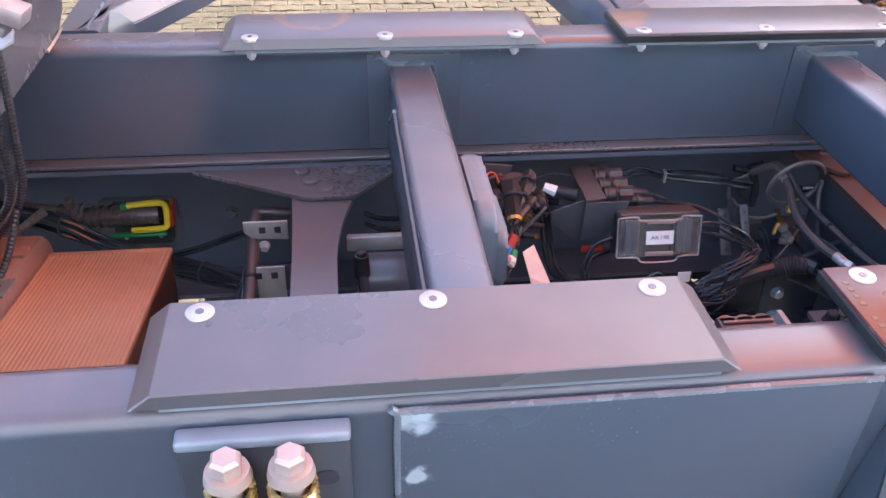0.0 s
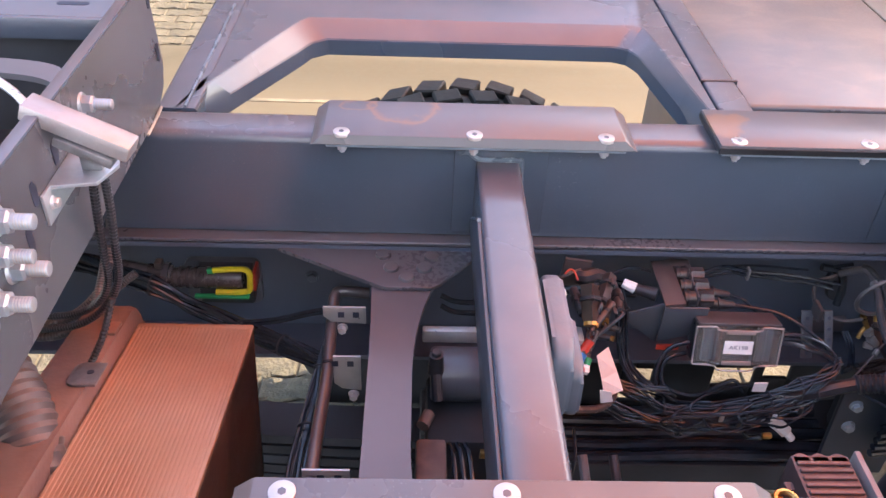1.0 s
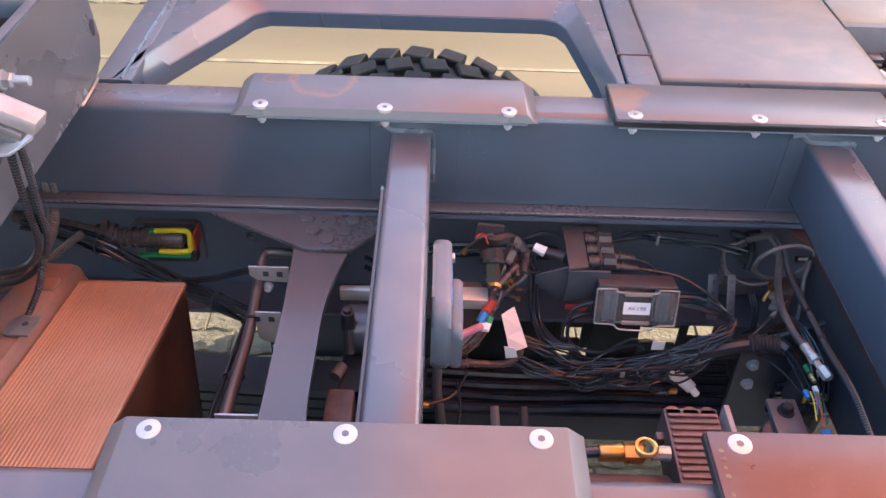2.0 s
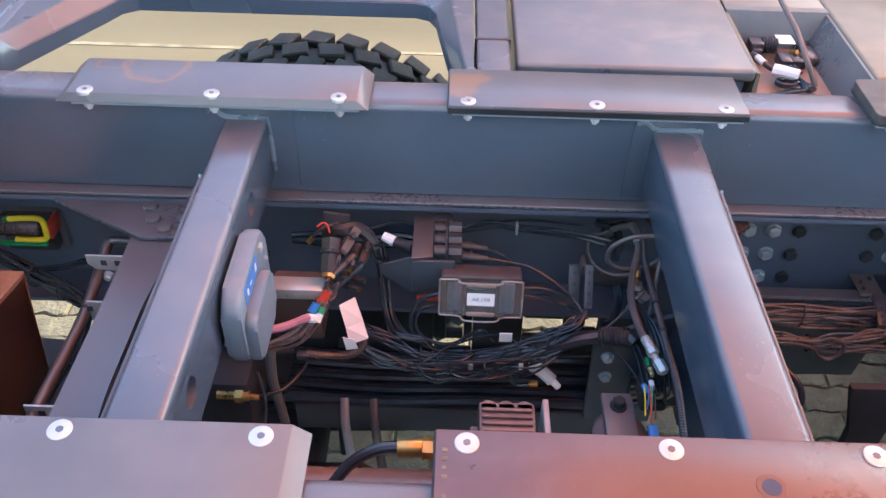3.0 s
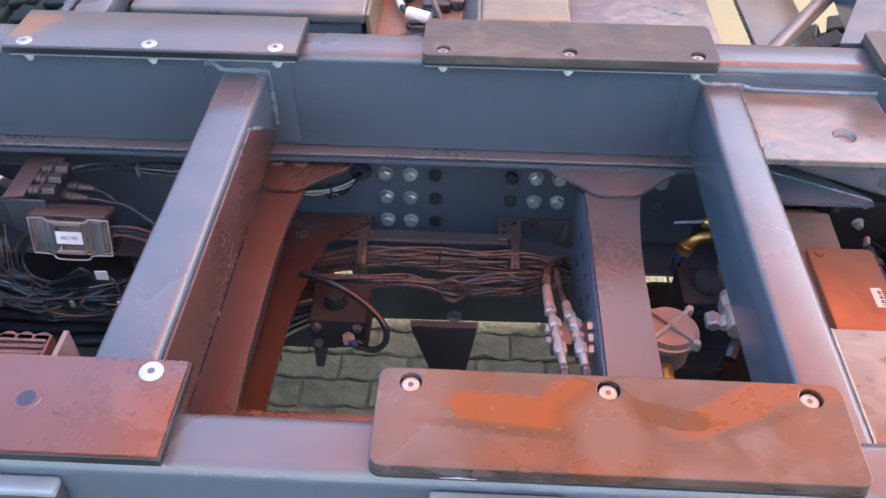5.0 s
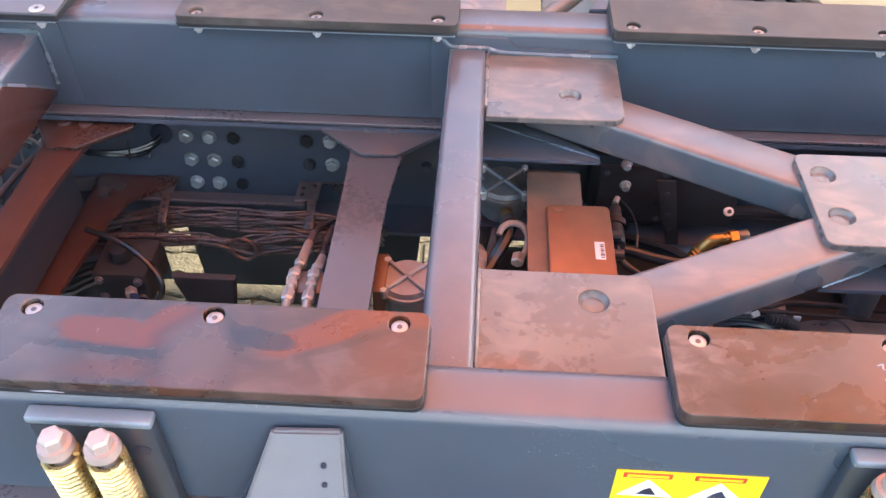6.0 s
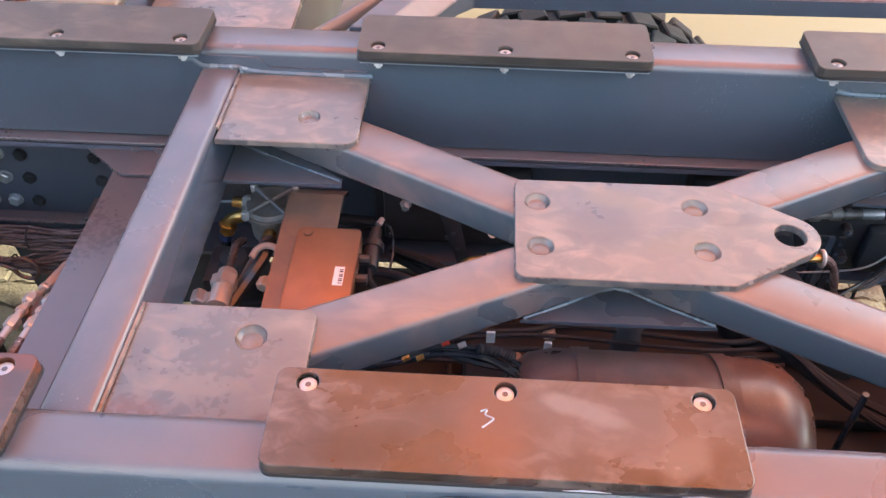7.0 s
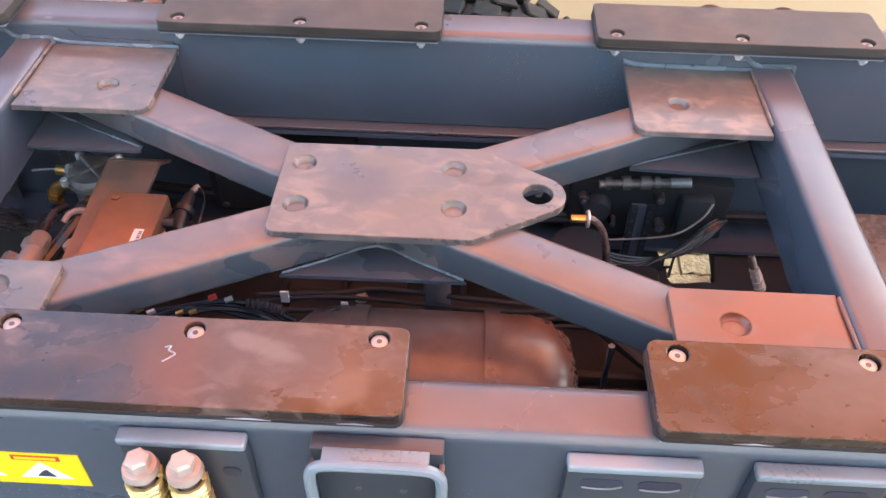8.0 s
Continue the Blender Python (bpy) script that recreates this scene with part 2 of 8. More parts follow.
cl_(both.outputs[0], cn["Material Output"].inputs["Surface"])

# Near-black, low IOR: part of the shade deep under the frame is in the colour.
DEEP_BLACK = surface("underbody_black", (0.028, 0.031, 0.038), 0.62, 0.0, 0.3, 6, 120, 0.2, dust=0.08, dust_size=5, dust_edge=0.5, dust_colour=(0.045, 0.034, 0.03), ior=1.3)
# Cooler core's sides: much darker than the fins, their shade put into the colour.
CORE_SIDE = surface("cooler_shaded_side", (0.055, 0.032, 0.026), 0.5, 0.2, 0.3, 9, 150, 0.15)
PALE_CAST = surface("pale_cast_metal", (0.40, 0.37, 0.37), 0.36, 0.45, 0.15, 20, 200, 0.2, dust=0.3, dust_size=7, dust_colour=(0.32, 0.22, 0.19))
SIDE_PLATE = surface("side_plate_paint", (0.040, 0.050, 0.066), 0.34, 0.0, 0.15, 3, 140, 0.0, dust=0.2, dust_size=3.0, dust_edge=0.5, dust_colour=(0.11, 0.075, 0.07), ior=1.55, sleek=True)
RIBBED = surface("grey_ribbed_rubber", (0.085, 0.078, 0.080), 0.42, 0.0, 0.2, 12, 200, 0.1, dust=0.35, dust_size=6, dust_colour=(0.24, 0.15, 0.13))
BROWN_CASE = surface("brown_dusty_plastic", (0.095, 0.062, 0.058), 0.42, 0.0, 0.2, 10, 180, 0.1, dust=0.45, dust_size=7, dust_colour=(0.26, 0.15, 0.13))
SCUFF = surface("bare_scuff", (0.40, 0.44, 0.50), 0.42, 0.3, 0.3, 40, 200, 0.2)


def rusted(mat, name, spots, colour=(0.22, 0.125, 0.075)):
    """A copy of a paint with rust blooms: each a centre, a radius and a ring's width, with a ragged edge."""
    m = mat.copy()
    m.name = name
    n, link = m.node_tree.nodes, m.node_tree.links.new
    bsdf = n["Principled BSDF"]
    geo, ragged = n.new("ShaderNodeNewGeometry"), n.new("ShaderNodeTexNoise")
    ragged.inputs["Scale"].default_value, ragged.inputs["Detail"].default_value = 38, 6
    link(geo.outputs["Position"], ragged.inputs["Vector"])
    for centre, radius, ring in spots:
        away = n.new("ShaderNodeVectorMath")
        away.operation = "DISTANCE"
        away.inputs[1].default_value = centre
        link(geo.outputs["Position"], away.inputs[0])
        rough = n.new("ShaderNodeMath")
        rough.operation = "MULTIPLY_ADD"
        rough.inputs[1].default_value = 0.05
        link(ragged.outputs["Fac"], rough.inputs[0])
        link(away.outputs["Value"], rough.inputs[2])
        ramp = n.new("ShaderNodeValToRGB")
        ramp.color_ramp.interpolation = "EASE"
        e = ramp.color_ramp.elements
        e[0].position, e[0].color = max(0.0, radius + 0.025 - ring), (0, 0, 0, 1) if ring < radius else (0.8, 0.8, 0.8, 1)
        e[1].position, e[1].color = radius + 0.025, (0, 0, 0, 1)
        peak = e.new(radius + 0.025 - ring * 0.35)
        peak.color = (0.9, 0.9, 0.9, 1)
        link(rough.outputs[0], ramp.inputs[0])
        mix = n.new("ShaderNodeMix")
        mix.data_type = "RGBA"
        old = bsdf.inputs["Base Color"].links[0].from_socket
        link(ramp.outputs["Color"], mix.inputs[0])
        link(old, mix.inputs[6])
        mix.inputs[7].default_value = (*colour, 1)
        link(mix.outputs[2], bsdf.inputs["Base Color"])
    return m


def patched(mat, name, patches, height):
    """A copy of a surface with patches on its top, some dirt, some painted reflection: each a centre, two radii, a
    turn, a softness, a strength, a colour and a change of gloss.
    """
    m = mat.copy()
    m.name = name
    n, link = m.node_tree.nodes, m.node_tree.links.new
    bsdf = n["Principled BSDF"]
    geo, ragged = n.new("ShaderNodeNewGeometry"), n.new("ShaderNodeTexNoise")
    ragged.inputs["Scale"].default_value, ragged.inputs["Detail"].default_value = 26, 6
    link(geo.outputs["Position"], ragged.inputs["Vector"])
    for cx, cy, rx, ry, turn, soft, strength, colour, gloss in patches:
        where = n.new("ShaderNodeMapping")
        where.vector_type = "TEXTURE"
        where.inputs["Location"].default_value = (cx, cy, height)
        where.inputs["Rotation"].default_value = (0, 0, radians(turn))
        where.inputs["Scale"].default_value = (rx, ry, 0.02)
        link(geo.outputs["Position"], where.inputs["Vector"])
        far = n.new("ShaderNodeVectorMath")
        far.operation = "LENGTH"
        link(where.outputs[0], far.inputs[0])
        rough = n.new("ShaderNodeMath")
        rough.operation = "MULTIPLY_ADD"
        rough.inputs[1].default_value = 0.9
        link(ragged.outputs["Fac"], rough.inputs[0])
        link(far.outputs["Value"], rough.inputs[2])
        edge = n.new("ShaderNodeMapRange")
        edge.interpolation_type = "SMOOTHSTEP"
        for i, v in enumerate((1.45 - soft, 1.45 + soft, strength, 0.0)):
            edge.inputs[1 + i].default_value = v
        link(rough.outputs[0], edge.inputs[0])
        mix = n.new("ShaderNodeMix")
        mix.data_type = "RGBA"
        link(edge.outputs[0], mix.inputs[0])
        link(bsdf.inputs["Base Color"].links[0].from_socket, mix.inputs[6])
        mix.inputs[7].default_value = (*colour, 1)
        link(mix.outputs[2], bsdf.inputs["Base Color"])
        sheen = n.new("ShaderNodeMath")
        sheen.operation = "MULTIPLY_ADD"
        sheen.inputs[1].default_value = gloss
        link(edge.outputs[0], sheen.inputs[0])
        link(bsdf.inputs["Roughness"].links[0].from_socket, sheen.inputs[2])
        link(sheen.outputs[0], bsdf.inputs["Roughness"])
    return m


# First colour: orange reflection on wet rubber, painted as patches.
ORANGE_SHEEN, WET, FILM = (0.118, 0.026, 0.007), (0.018, 0.012, 0.011), (0.100, 0.066, 0.060)
RUBBER_SHEEN = patched(RUBBER_FILM, "pad_rubber_rusty", [
    # The first patch paints a pale grey-blue sheen on the pad's left end.
    (1.170, 0.500, 0.055, 0.070, 10, 0.7, 0.5, (0.105, 0.094, 0.098), 0.02), (1.268, 0.508, 0.066, 0.020, -6, 0.16, 0.9, ORANGE_SHEEN, -0.05),
    (1.325, 0.524, 0.036, 0.022, 42, 0.2, 0.9, ORANGE_SHEEN, -0.05), (1.500, 0.524, 0.078, 0.019, 28, 0.18, 0.9, ORANGE_SHEEN, -0.05), (1.592, 0.548, 0.020, 0.014, 0, 0.4, 0.8, ORANGE_SHEEN, -0.04),
    (1.427, 0.509, 0.042, 0.014, -12, 0.18, 0.8, WET, -0.08), (1.565, 0.505, 0.036, 0.042, 0, 0.6, 0.35, ORANGE_SHEEN, 0.0), (1.289, 0.460, 0.052, 0.014, 4, 0.6, 0.45, ORANGE_SHEEN, 0.0),
    (1.359, 0.447, 0.034, 0.010, 0, 0.3, 0.8, (0.13, 0.032, 0.012), -0.06), (1.365, 0.485, 0.050, 0.060, 0, 0.25, 0.6, (0.034, 0.015, 0.012), -0.05), (1.365, 0.487, 0.034, 0.044, 0, 0.3, 0.6, FILM, 0.03), (1.262, 0.486, 0.070, 0.007, -5, 0.4, 0.6, WET, -0.05), (1.520, 0.508, 0.060, 0.006, 24, 0.4, 0.5, WET, -0.05), (1.480, 0.455, 0.10, 0.022, 2, 0.7, 0.3, (0.10, 0.045, 0.032), 0.0)], 1.3115)
RUBBER = patched(RUBBER_SMEARED, "pad_rubber_streaked", [
    (1.935, 0.460, 0.060, 0.018, 8, 0.5, 0.6, WET, -0.06), (2.085, 0.492, 0.034, 0.060, 6, 0.7, 0.6, (0.13, 0.045, 0.024), -0.02), (2.225, 0.498, 0.100, 0.040, -3, 0.6, 0.6, FILM, 0.05),
    (2.170, 0.522, 0.040, 0.012, -20, 0.4, 0.6, (0.16, 0.13, 0.12), 0.08), (2.270, 0.470, 0.030, 0.022, 30, 0.4, 0.45, (0.15, 0.115, 0.10), 0.06), (2.66, 0.495, 0.12, 0.07, 0, 0.7, 0.8, WET, -0.05),
    (2.80, 0.49, 0.09, 0.035, 4, 0.7, 0.5, FILM, 0.04)], 1.3115)
PLATE = patched(PLATE_PAINT, "worn_plate_paint_spotted", [
    (1.846, 0.534, 0.026, 0.013, 0, 0.25, 0.6, (0.060, 0.040, 0.036), -0.04), (1.725, 1.188, 0.060, 0.011, -3, 0.35, 0.5, (0.085, 0.062, 0.056), 0.0), (1.842, 1.165, 0.022, 0.016, 0, 0.4, 0.5, (0.10, 0.085, 0.08), 0.0),
    (1.752, 0.580, 0.050, 0.016, 0, 0.3, 0.35, (0.18, 0.145, 0.12), 0.05), (1.690, 0.540, 0.030, 0.018, 0, 0.5, 0.5, (0.15, 0.062, 0.040), 0.0),
    (2.235, 0.880, 0.060, 0.040, 10, 0.35, 0.55, (0.085, 0.072, 0.072), -0.02), (2.300, 0.815, 0.085, 0.026, 5, 0.5, 0.4, (0.17, 0.125, 0.10), 0.04), (2.430, 0.850, 0.050, 0.050, 0, 0.5, 0.35, (0.10, 0.070, 0.060), 0.0),
    (2.300, 0.905, 0.030, 0.030, 0, 0.4, 0.4, (0.18, 0.145, 0.12), 0.05),
    # The large orange patch puts an overhead reflection into the corner plate's colour.
    (2.765, 0.665, 0.130, 0.070, 10, 0.6, 0.9, (0.200, 0.056, 0.024), 0.05), (2.700, 0.700, 0.030, 0.030, 0, 0.5, 0.5, (0.13, 0.060, 0.042), 0.0), (2.725, 0.640, 0.016, 0.012, 0, 0.5, 0.4, (0.18, 0.13, 0.11), 0.04),
    (2.330, 0.850, 0.050, 0.018, 20, 0.35, 0.5, (0.135, 0.112, 0.078), 0.04), (2.250, 0.935, 0.045, 0.020, -10, 0.4, 0.5, (0.150, 0.122, 0.086), 0.04), (2.410, 0.900, 0.035, 0.016, 0, 0.35, 0.5, (0.060, 0.046, 0.042), -0.02)], 1.241)
PAINT_SCUFFED = rusted(PAINT, "slate_paint_scuffed", [((0.052, 0.4325, 1.276), 0.022, 0.04), ((0.062, 0.4325, 1.262), 0.012, 0.03), ((0.056, 0.4325, 1.20), 0.008, 0.02)], (0.34, 0.42, 0.48))
PAD_RUST_A = rusted(PAINT_PAD, "slate_plate_rust_ring", [((-0.03, 1.283, 1.31), 0.062, 0.022), ((-0.10, 1.29, 1.31), 0.03, 0.012)])
PAD_RUST_B = rusted(PAINT_PAD, "slate_plate_rust_corner", [((0.475, 1.245, 1.31), 0.045, 0.06), ((0.51, 1.265, 1.31), 0.022, 0.03)])
WALL = surface("pale_unseen_wall", (0.70, 0.78, 0.86), 0.6, 0.0, 0.06, 0.5, 20, 0.05)
FAR_WALL = surface("tan_unseen_wall", (0.26, 0.22, 0.17), 0.7, 0.0, 0.1, 0.5, 20, 0.05)
# Beam paint with an orange reflection from the +x side put into its colour.
REDLIT_BEAM = surface("redlit_beam_paint", (0.058, 0.027, 0.024), 0.28, 0.0, 0.2, 3, 140, 0.004, dust=0.40, dust_size=3.0, dust_edge=0.5, side=0.3, dust_colour=(0.105, 0.046, 0.037), ior=1.6, specks=0.02)
BOLT_GREY = surface("cool_zinc", (0.42, 0.46, 0.50), 0.36, 0.55, 0.15, 30, 260, 0.1, dust=0.15, dust_size=14, dust_colour=(0.25, 0.2, 0.19))
BOLT_PINK = surface("dusty_pale_zinc", (0.46, 0.39, 0.36), 0.38, 0.35, 0.12, 30, 260, 0.1, dust=0.3, dust_size=14, dust_colour=(0.40, 0.26, 0.21))
# Lighter paint; on leaning bracket faces it carries the sky's reflection as colour.
PALE_PAINT = surface("pale_bracket_paint", (0.15, 0.17, 0.20), 0.30, 0.0, 0.15, 5, 160, 0.0, dust=0.4, dust_size=4, dust_edge=0.5, side=0.4, dust_colour=(0.22, 0.17, 0.16), ior=1.6, sleek=True)
# Pale blue-grey for lips and ledges: edge highlights put into the colour.
LIP = surface("pale_highlight_lip", (0.20, 0.25, 0.30), 0.34, 0.1, 0.2, 5, 200, 0.0)
GLASS = bpy.data.materials.new("clear_plastic")
GLASS.use_nodes = True
GLASS.node_tree.nodes["Principled BSDF"].inputs["Transmission Weight"].default_value = 0.92
GLASS.node_tree.nodes["Principled BSDF"].inputs["Roughness"].default_value = 0.12
GLASS.node_tree.nodes["Principled BSDF"].inputs["Base Color"].default_value = (0.86, 0.82, 0.80, 1)
GLASS.node_tree.nodes["Principled BSDF"].inputs["IOR"].default_value = 1.4

# ---- building tools ----
BASE = {}


def thing(name, base, label, category, group="", kind=""):
    """An Empty at the base of a thing; its parts are built in world places."""
    ob = new(name)
    ob.empty_display_size = 0.05
    ob.location = base
    BASE[ob.name] = Vector(base)
    return tagged(ob, label, category, group, kind)


def part(name, bm, material, parent=None, label="", smooth=True, kind=""):
    """Link a bmesh, built in world places, as one mesh object under a thing or a part."""
    base = BASE[parent.name] if parent else Vector((0, 0, 0))
    if parent:
        bmesh.ops.translate(bm, verts=bm.verts, vec=-base)
    bmesh.ops.recalc_face_normals(bm, faces=bm.faces)
    mesh = bpy.data.meshes.new(name)
    bm.to_mesh(mesh)
    bm.free()
    mesh.materials.append(material)
    if smooth:
        mesh.polygons.foreach_set("use_smooth", [True] * len(mesh.polygons))
        mesh.set_sharp_from_angle(angle=radians(32))
    ob = new(name, mesh)
    if parent:
        ob.parent = parent
    BASE[ob.name] = base
    return tagged(ob, label, kind=kind)


def box(x0, x1, y0, y1, z0, z1, bevel=0.0, seg=2, bm=None, turn=None, vertical=False):
    """A box between two corners; bevel rounds its edges, or the upright ones alone; turn is a matrix about its middle."""
    bm = bm or bmesh.new()
    made = bmesh.ops.create_cube(bm, size=1.0)["verts"]
    c = Vector(((x0 + x1) / 2, (y0 + y1) / 2, (z0 + z1) / 2))
    bmesh.ops.scale(bm, verts=made, vec=(x1 - x0, y1 - y0, z1 - z0))
    if bevel:
        edges = [e for e in {e for v in made for e in v.link_edges}
                 if not vertical or abs(e.verts[0].co.z - e.verts[1].co.z) > 1e-6]
        keep = set(bm.verts) - set(made)
        bmesh.ops.bevel(bm, geom=edges, offset=bevel, segments=seg, affect="EDGES", profile=0.5)
        made = [v for v in bm.verts if v not in keep]
    if turn:
        bmesh.ops.transform(bm, matrix=turn, verts=made)
    bmesh.ops.translate(bm, verts=made, vec=c)
    return bm


def prism(outline, axis, a, b, bevel=0.0, bm=None, seg=2):
    """An outline in a plane drawn out along x, y or z from a to b. Outline points are the two other axes in order."""
    bm = bm or bmesh.new()

    def at(p, h):
        return {"x": (h, p[0], p[1]), "y": (p[0], h, p[1]), "z": (p[0], p[1], h)}[axis]
    low = [bm.verts.new(at(p, a)) for p in outline]
    high = [bm.verts.new(at(p, b)) for p in outline]
    f1, f2 = bm.faces.new(low), bm.faces.new(high)
    k = len(outline)
    for i in range(k):
        bm.faces.new((low[i], low[(i + 1) % k], high[(i + 1) % k], high[i]))
    if bevel:
        edges = list(set(f1.edges) | set(f2.edges))
        bmesh.ops.bevel(bm, geom=edges, offset=bevel, segments=seg, affect="EDGES", profile=0.5)
    return bm


def rounded(x0, x1, y0, y1, r, steps=4, corners="1111"):
    """A rectangle's outline with rounded corners: lower left, lower right, upper right, upper left."""
    out = []
    for i, (cx, cy, a0) in enumerate(((x0, y0, 180), (x1, y0, 270), (x1, y1, 0), (x0, y1, 90))):
        if corners[i] == "0":
            out.append((cx, cy))
            continue
        mx, my = (cx + r if cx == x0 else cx - r), (cy + r if cy == y0 else cy - r)
        for s in range(steps + 1):
            a = radians(a0 + 90 * s / steps)
            out.append((mx + r * math.cos(a), my + r * math.sin(a)))
    return out


def rod(p, q, r, seg=16, bm=None, r2=None, bevel=0.0):
    """A straight rod, cone or disc from p to q."""
    bm = bm or bmesh.new()
    p, q = Vector(p), Vector(q)
    keep = set(bm.verts)
    m = Matrix.Translation((p + q) / 2) @ (q - p).to_track_quat("Z", "Y").to_matrix().to_4x4()
    made = bmesh.ops.create_cone(bm, cap_ends=True, segments=seg, radius1=r, radius2=r if r2 is None else r2, depth=(q - p).length, matrix=m)["verts"]
    if bevel:
        rims = {e for v in made for e in v.link_edges if any(len(f.verts) > 4 for f in e.link_faces)}
        bmesh.ops.bevel(bm, geom=list(rims), offset=bevel, segments=2, affect="EDGES", profile=0.5)
    return bm


def smooth_line(points, steps=6):
    """A line that glides through the points."""
    p = [Vector(a) for a in points]
    p = [p[0] * 2 - p[1], *p, p[-1] * 2 - p[-2]]
    out = []
    for i in range(1, len(p) - 2):
        for s in range(steps):
            t = s / steps
            a, b, c, d = p[i - 1: i + 3]
            out.append(0.5 * (2 * b + (c - a) * t + (2 * a - 5 * b + 4 * c - d) * t * t + (3 * b - a - 3 * c + d) * t ** 3))
    return out + [p[-2]]


def tube(points, r, seg=8, steps=6, bm=None, ribs=0.0, pitch=0.006):
    """A pipe, cable or hose through the points; ribs gives it the rings of corrugated conduit."""
    bm = bm or bmesh.new()
    line = smooth_line(points, steps) if steps > 1 else [Vector(a) for a in points]
    if ribs:
        fine, walked = [line[0]], 0.0
        for a, b in zip(line, line[1:]):
            k = max(1, round((b - a).length / (pitch / 2)))
            fine += [a.lerp(b, (i + 1) / k) for i in range(k)]
        line = fine
    rings, side = [], None
    for i, c in enumerate(line):
        ahead = (line[min(i + 1, len(line) - 1)] - line[max(i - 1, 0)]).normalized()
        if side is None:
            side = ahead.orthogonal().normalized()
        side = (side - ahead * side.dot(ahead)).normalized()
        other = ahead.cross(side)
        rad = r + (ribs if ribs and i % 2 else 0.0)
        rings.append([bm.verts.new(c + (side * math.cos(2 * math.pi * k / seg) + other * math.sin(2 * math.pi * k / seg)) * rad) for k in range(seg)])
    for a, b in zip(rings, rings[1:]):
        for k in range(seg):
            bm.faces.new((a[k], a[(k + 1) % seg], b[(k + 1) % seg], b[k]))
    bm.faces.new(rings[0][::-1])
    bm.faces.new(rings[-1])
    return bm


def hex_head(p, ahead, size, height, bm=None, flange=0.0, washer=0.003):
    """A hexagon head or nut at p that rises along ahead, on a round flange."""
    bm = bm or bmesh.new()
    p, a = Vector(p), Vector(ahead).normalized()
    if flange:
        rod(p, p + a * washer, flange, 20, bm, flange * 0.9)
    rod(p + a * (washer if flange else 0), p + a * (height * 0.85), size / 2 * 1.155, 6, bm)
    rod(p + a * (height * 0.85), p + a * height, size / 2 * 1.155, 6, bm, size / 2 * 0.9)
    return bm


def hole_plate(outline, holes, z0, z1, bevel=0.002):
    """A flat plate with round holes through it; holes are (x, y, radius)."""
    bm = bmesh.new()
    edges = []
    for loop in [outline] + [[(x + r * math.cos(2 * math.pi * k / 20), y + r * math.sin(2 * math.pi * k / 20)) for k in range(20)] for x, y, r in holes]:
        vs = [bm.verts.new((x, y, z1)) for x, y in loop]
        edges += [bm.edges.new((vs[i], vs[(i + 1) % len(vs)])) for i in range(len(vs))]
    bmesh.ops.triangle_fill(bm, use_beauty=True, use_dissolve=False, edges=edges)
    for f in list(bm.faces):
        m = f.calc_center_median()
        if any((m.x - x) ** 2 + (m.y - y) ** 2 < (r * 0.9) ** 2 for x, y, r in holes):
            bm.faces.remove(f)
    ex = bmesh.ops.extrude_face_region(bm, geom=list(bm.faces))
    bmesh.ops.translate(bm, verts=[v for v in ex["geom"] if isinstance(v, bmesh.types.BMVert)], vec=(0, 0, z0 - z1))
    if bevel:
        bmesh.ops.recalc_face_normals(bm, faces=bm.faces)
        sharp = [e for e in bm.edges if len(e.link_faces) == 2 and e.calc_face_angle(0) > 1.2 and e.verts[0].co.z > (z0 + z1) / 2 and e.verts[1].co.z > (z0 + z1) / 2]
        bmesh.ops.bevel(bm, geom=sharp, offset=bevel, segments=2, affect="EDGES", profile=0.5)
    return bm

def fan(ob, first, last, count, r, mat, seed, wander=0.003, ties=(), depth=0.004):
    """Cables side by side between two border lines, each with its own wander, and narrow straps tied round them."""
    rng = random.Random(seed)
    a, b = [Vector(p) for p in first], [Vector(p) for p in last]
    for k in range(count):
        u = min(1.0, max(0.0, (k + rng.uniform(-0.6, 0.6)) / max(1, count - 1)))
        swap = rng.uniform(-0.12, 0.12)
        pts = [p.lerp(q, min(1.05, max(-0.05, u + swap * math.sin(1.3 * i + k)))) + Vector((rng.uniform(-1, 1), 0, rng.uniform(-1, 1))) * wander + Vector((0, rng.uniform(-1, 1) * depth, 0))
               for i, (p, q) in enumerate(zip(a, b))]
        part("cable", tube(pts, r * rng.uniform(0.75, 1.2), 7, 6), mat, ob)
    for i in ties:
        c, d = (a[i] + b[i]) / 2, (a[min(i + 1, len(a) - 1)] - a[max(0, i - 1)]).normalized()
        side = (a[i] - b[i])
        half = side.length / 2 + r * 1.6
        side = side.normalized() if side.length > 1e-6 else Vector((0, 0, 1))
        up = d.cross(side).normalized()
        ring = [c + side * half * math.cos(t) + up * (depth + r * 2.2) * math.sin(t) for t in [k * math.pi / 6 for k in range(13)]]
        strap = part("cable_tie", tube(ring, 0.0018, 6, 1), DEEP_BLACK, ob)
        part("tie_tail", tube([ring[3], ring[3] + up * 0.008 + side * 0.004, ring[3] + up * 0.014 + side * 0.010], 0.0011, 5, 3), DEEP_BLACK, strap)


def cable(ob, pts, r, mat=None, name="cable", ribs=0.0, pitch=0.006):
    """One cable, hose or wire of a thing."""
    return part(name, tube(pts, r, 12 if ribs else 8, 6, None, ribs, pitch), mat or CABLE, ob)


# ---- ground ----
GX0, GX1, GY0, GY1 = -3.2, 6.2, 0.2, 2.72
bm = bmesh.new()
bmesh.ops.create_grid(bm, x_segments=2, y_segments=2, size=400)
bmesh.ops.translate(bm, verts=bm.verts, vec=(0, 0, -0.008))
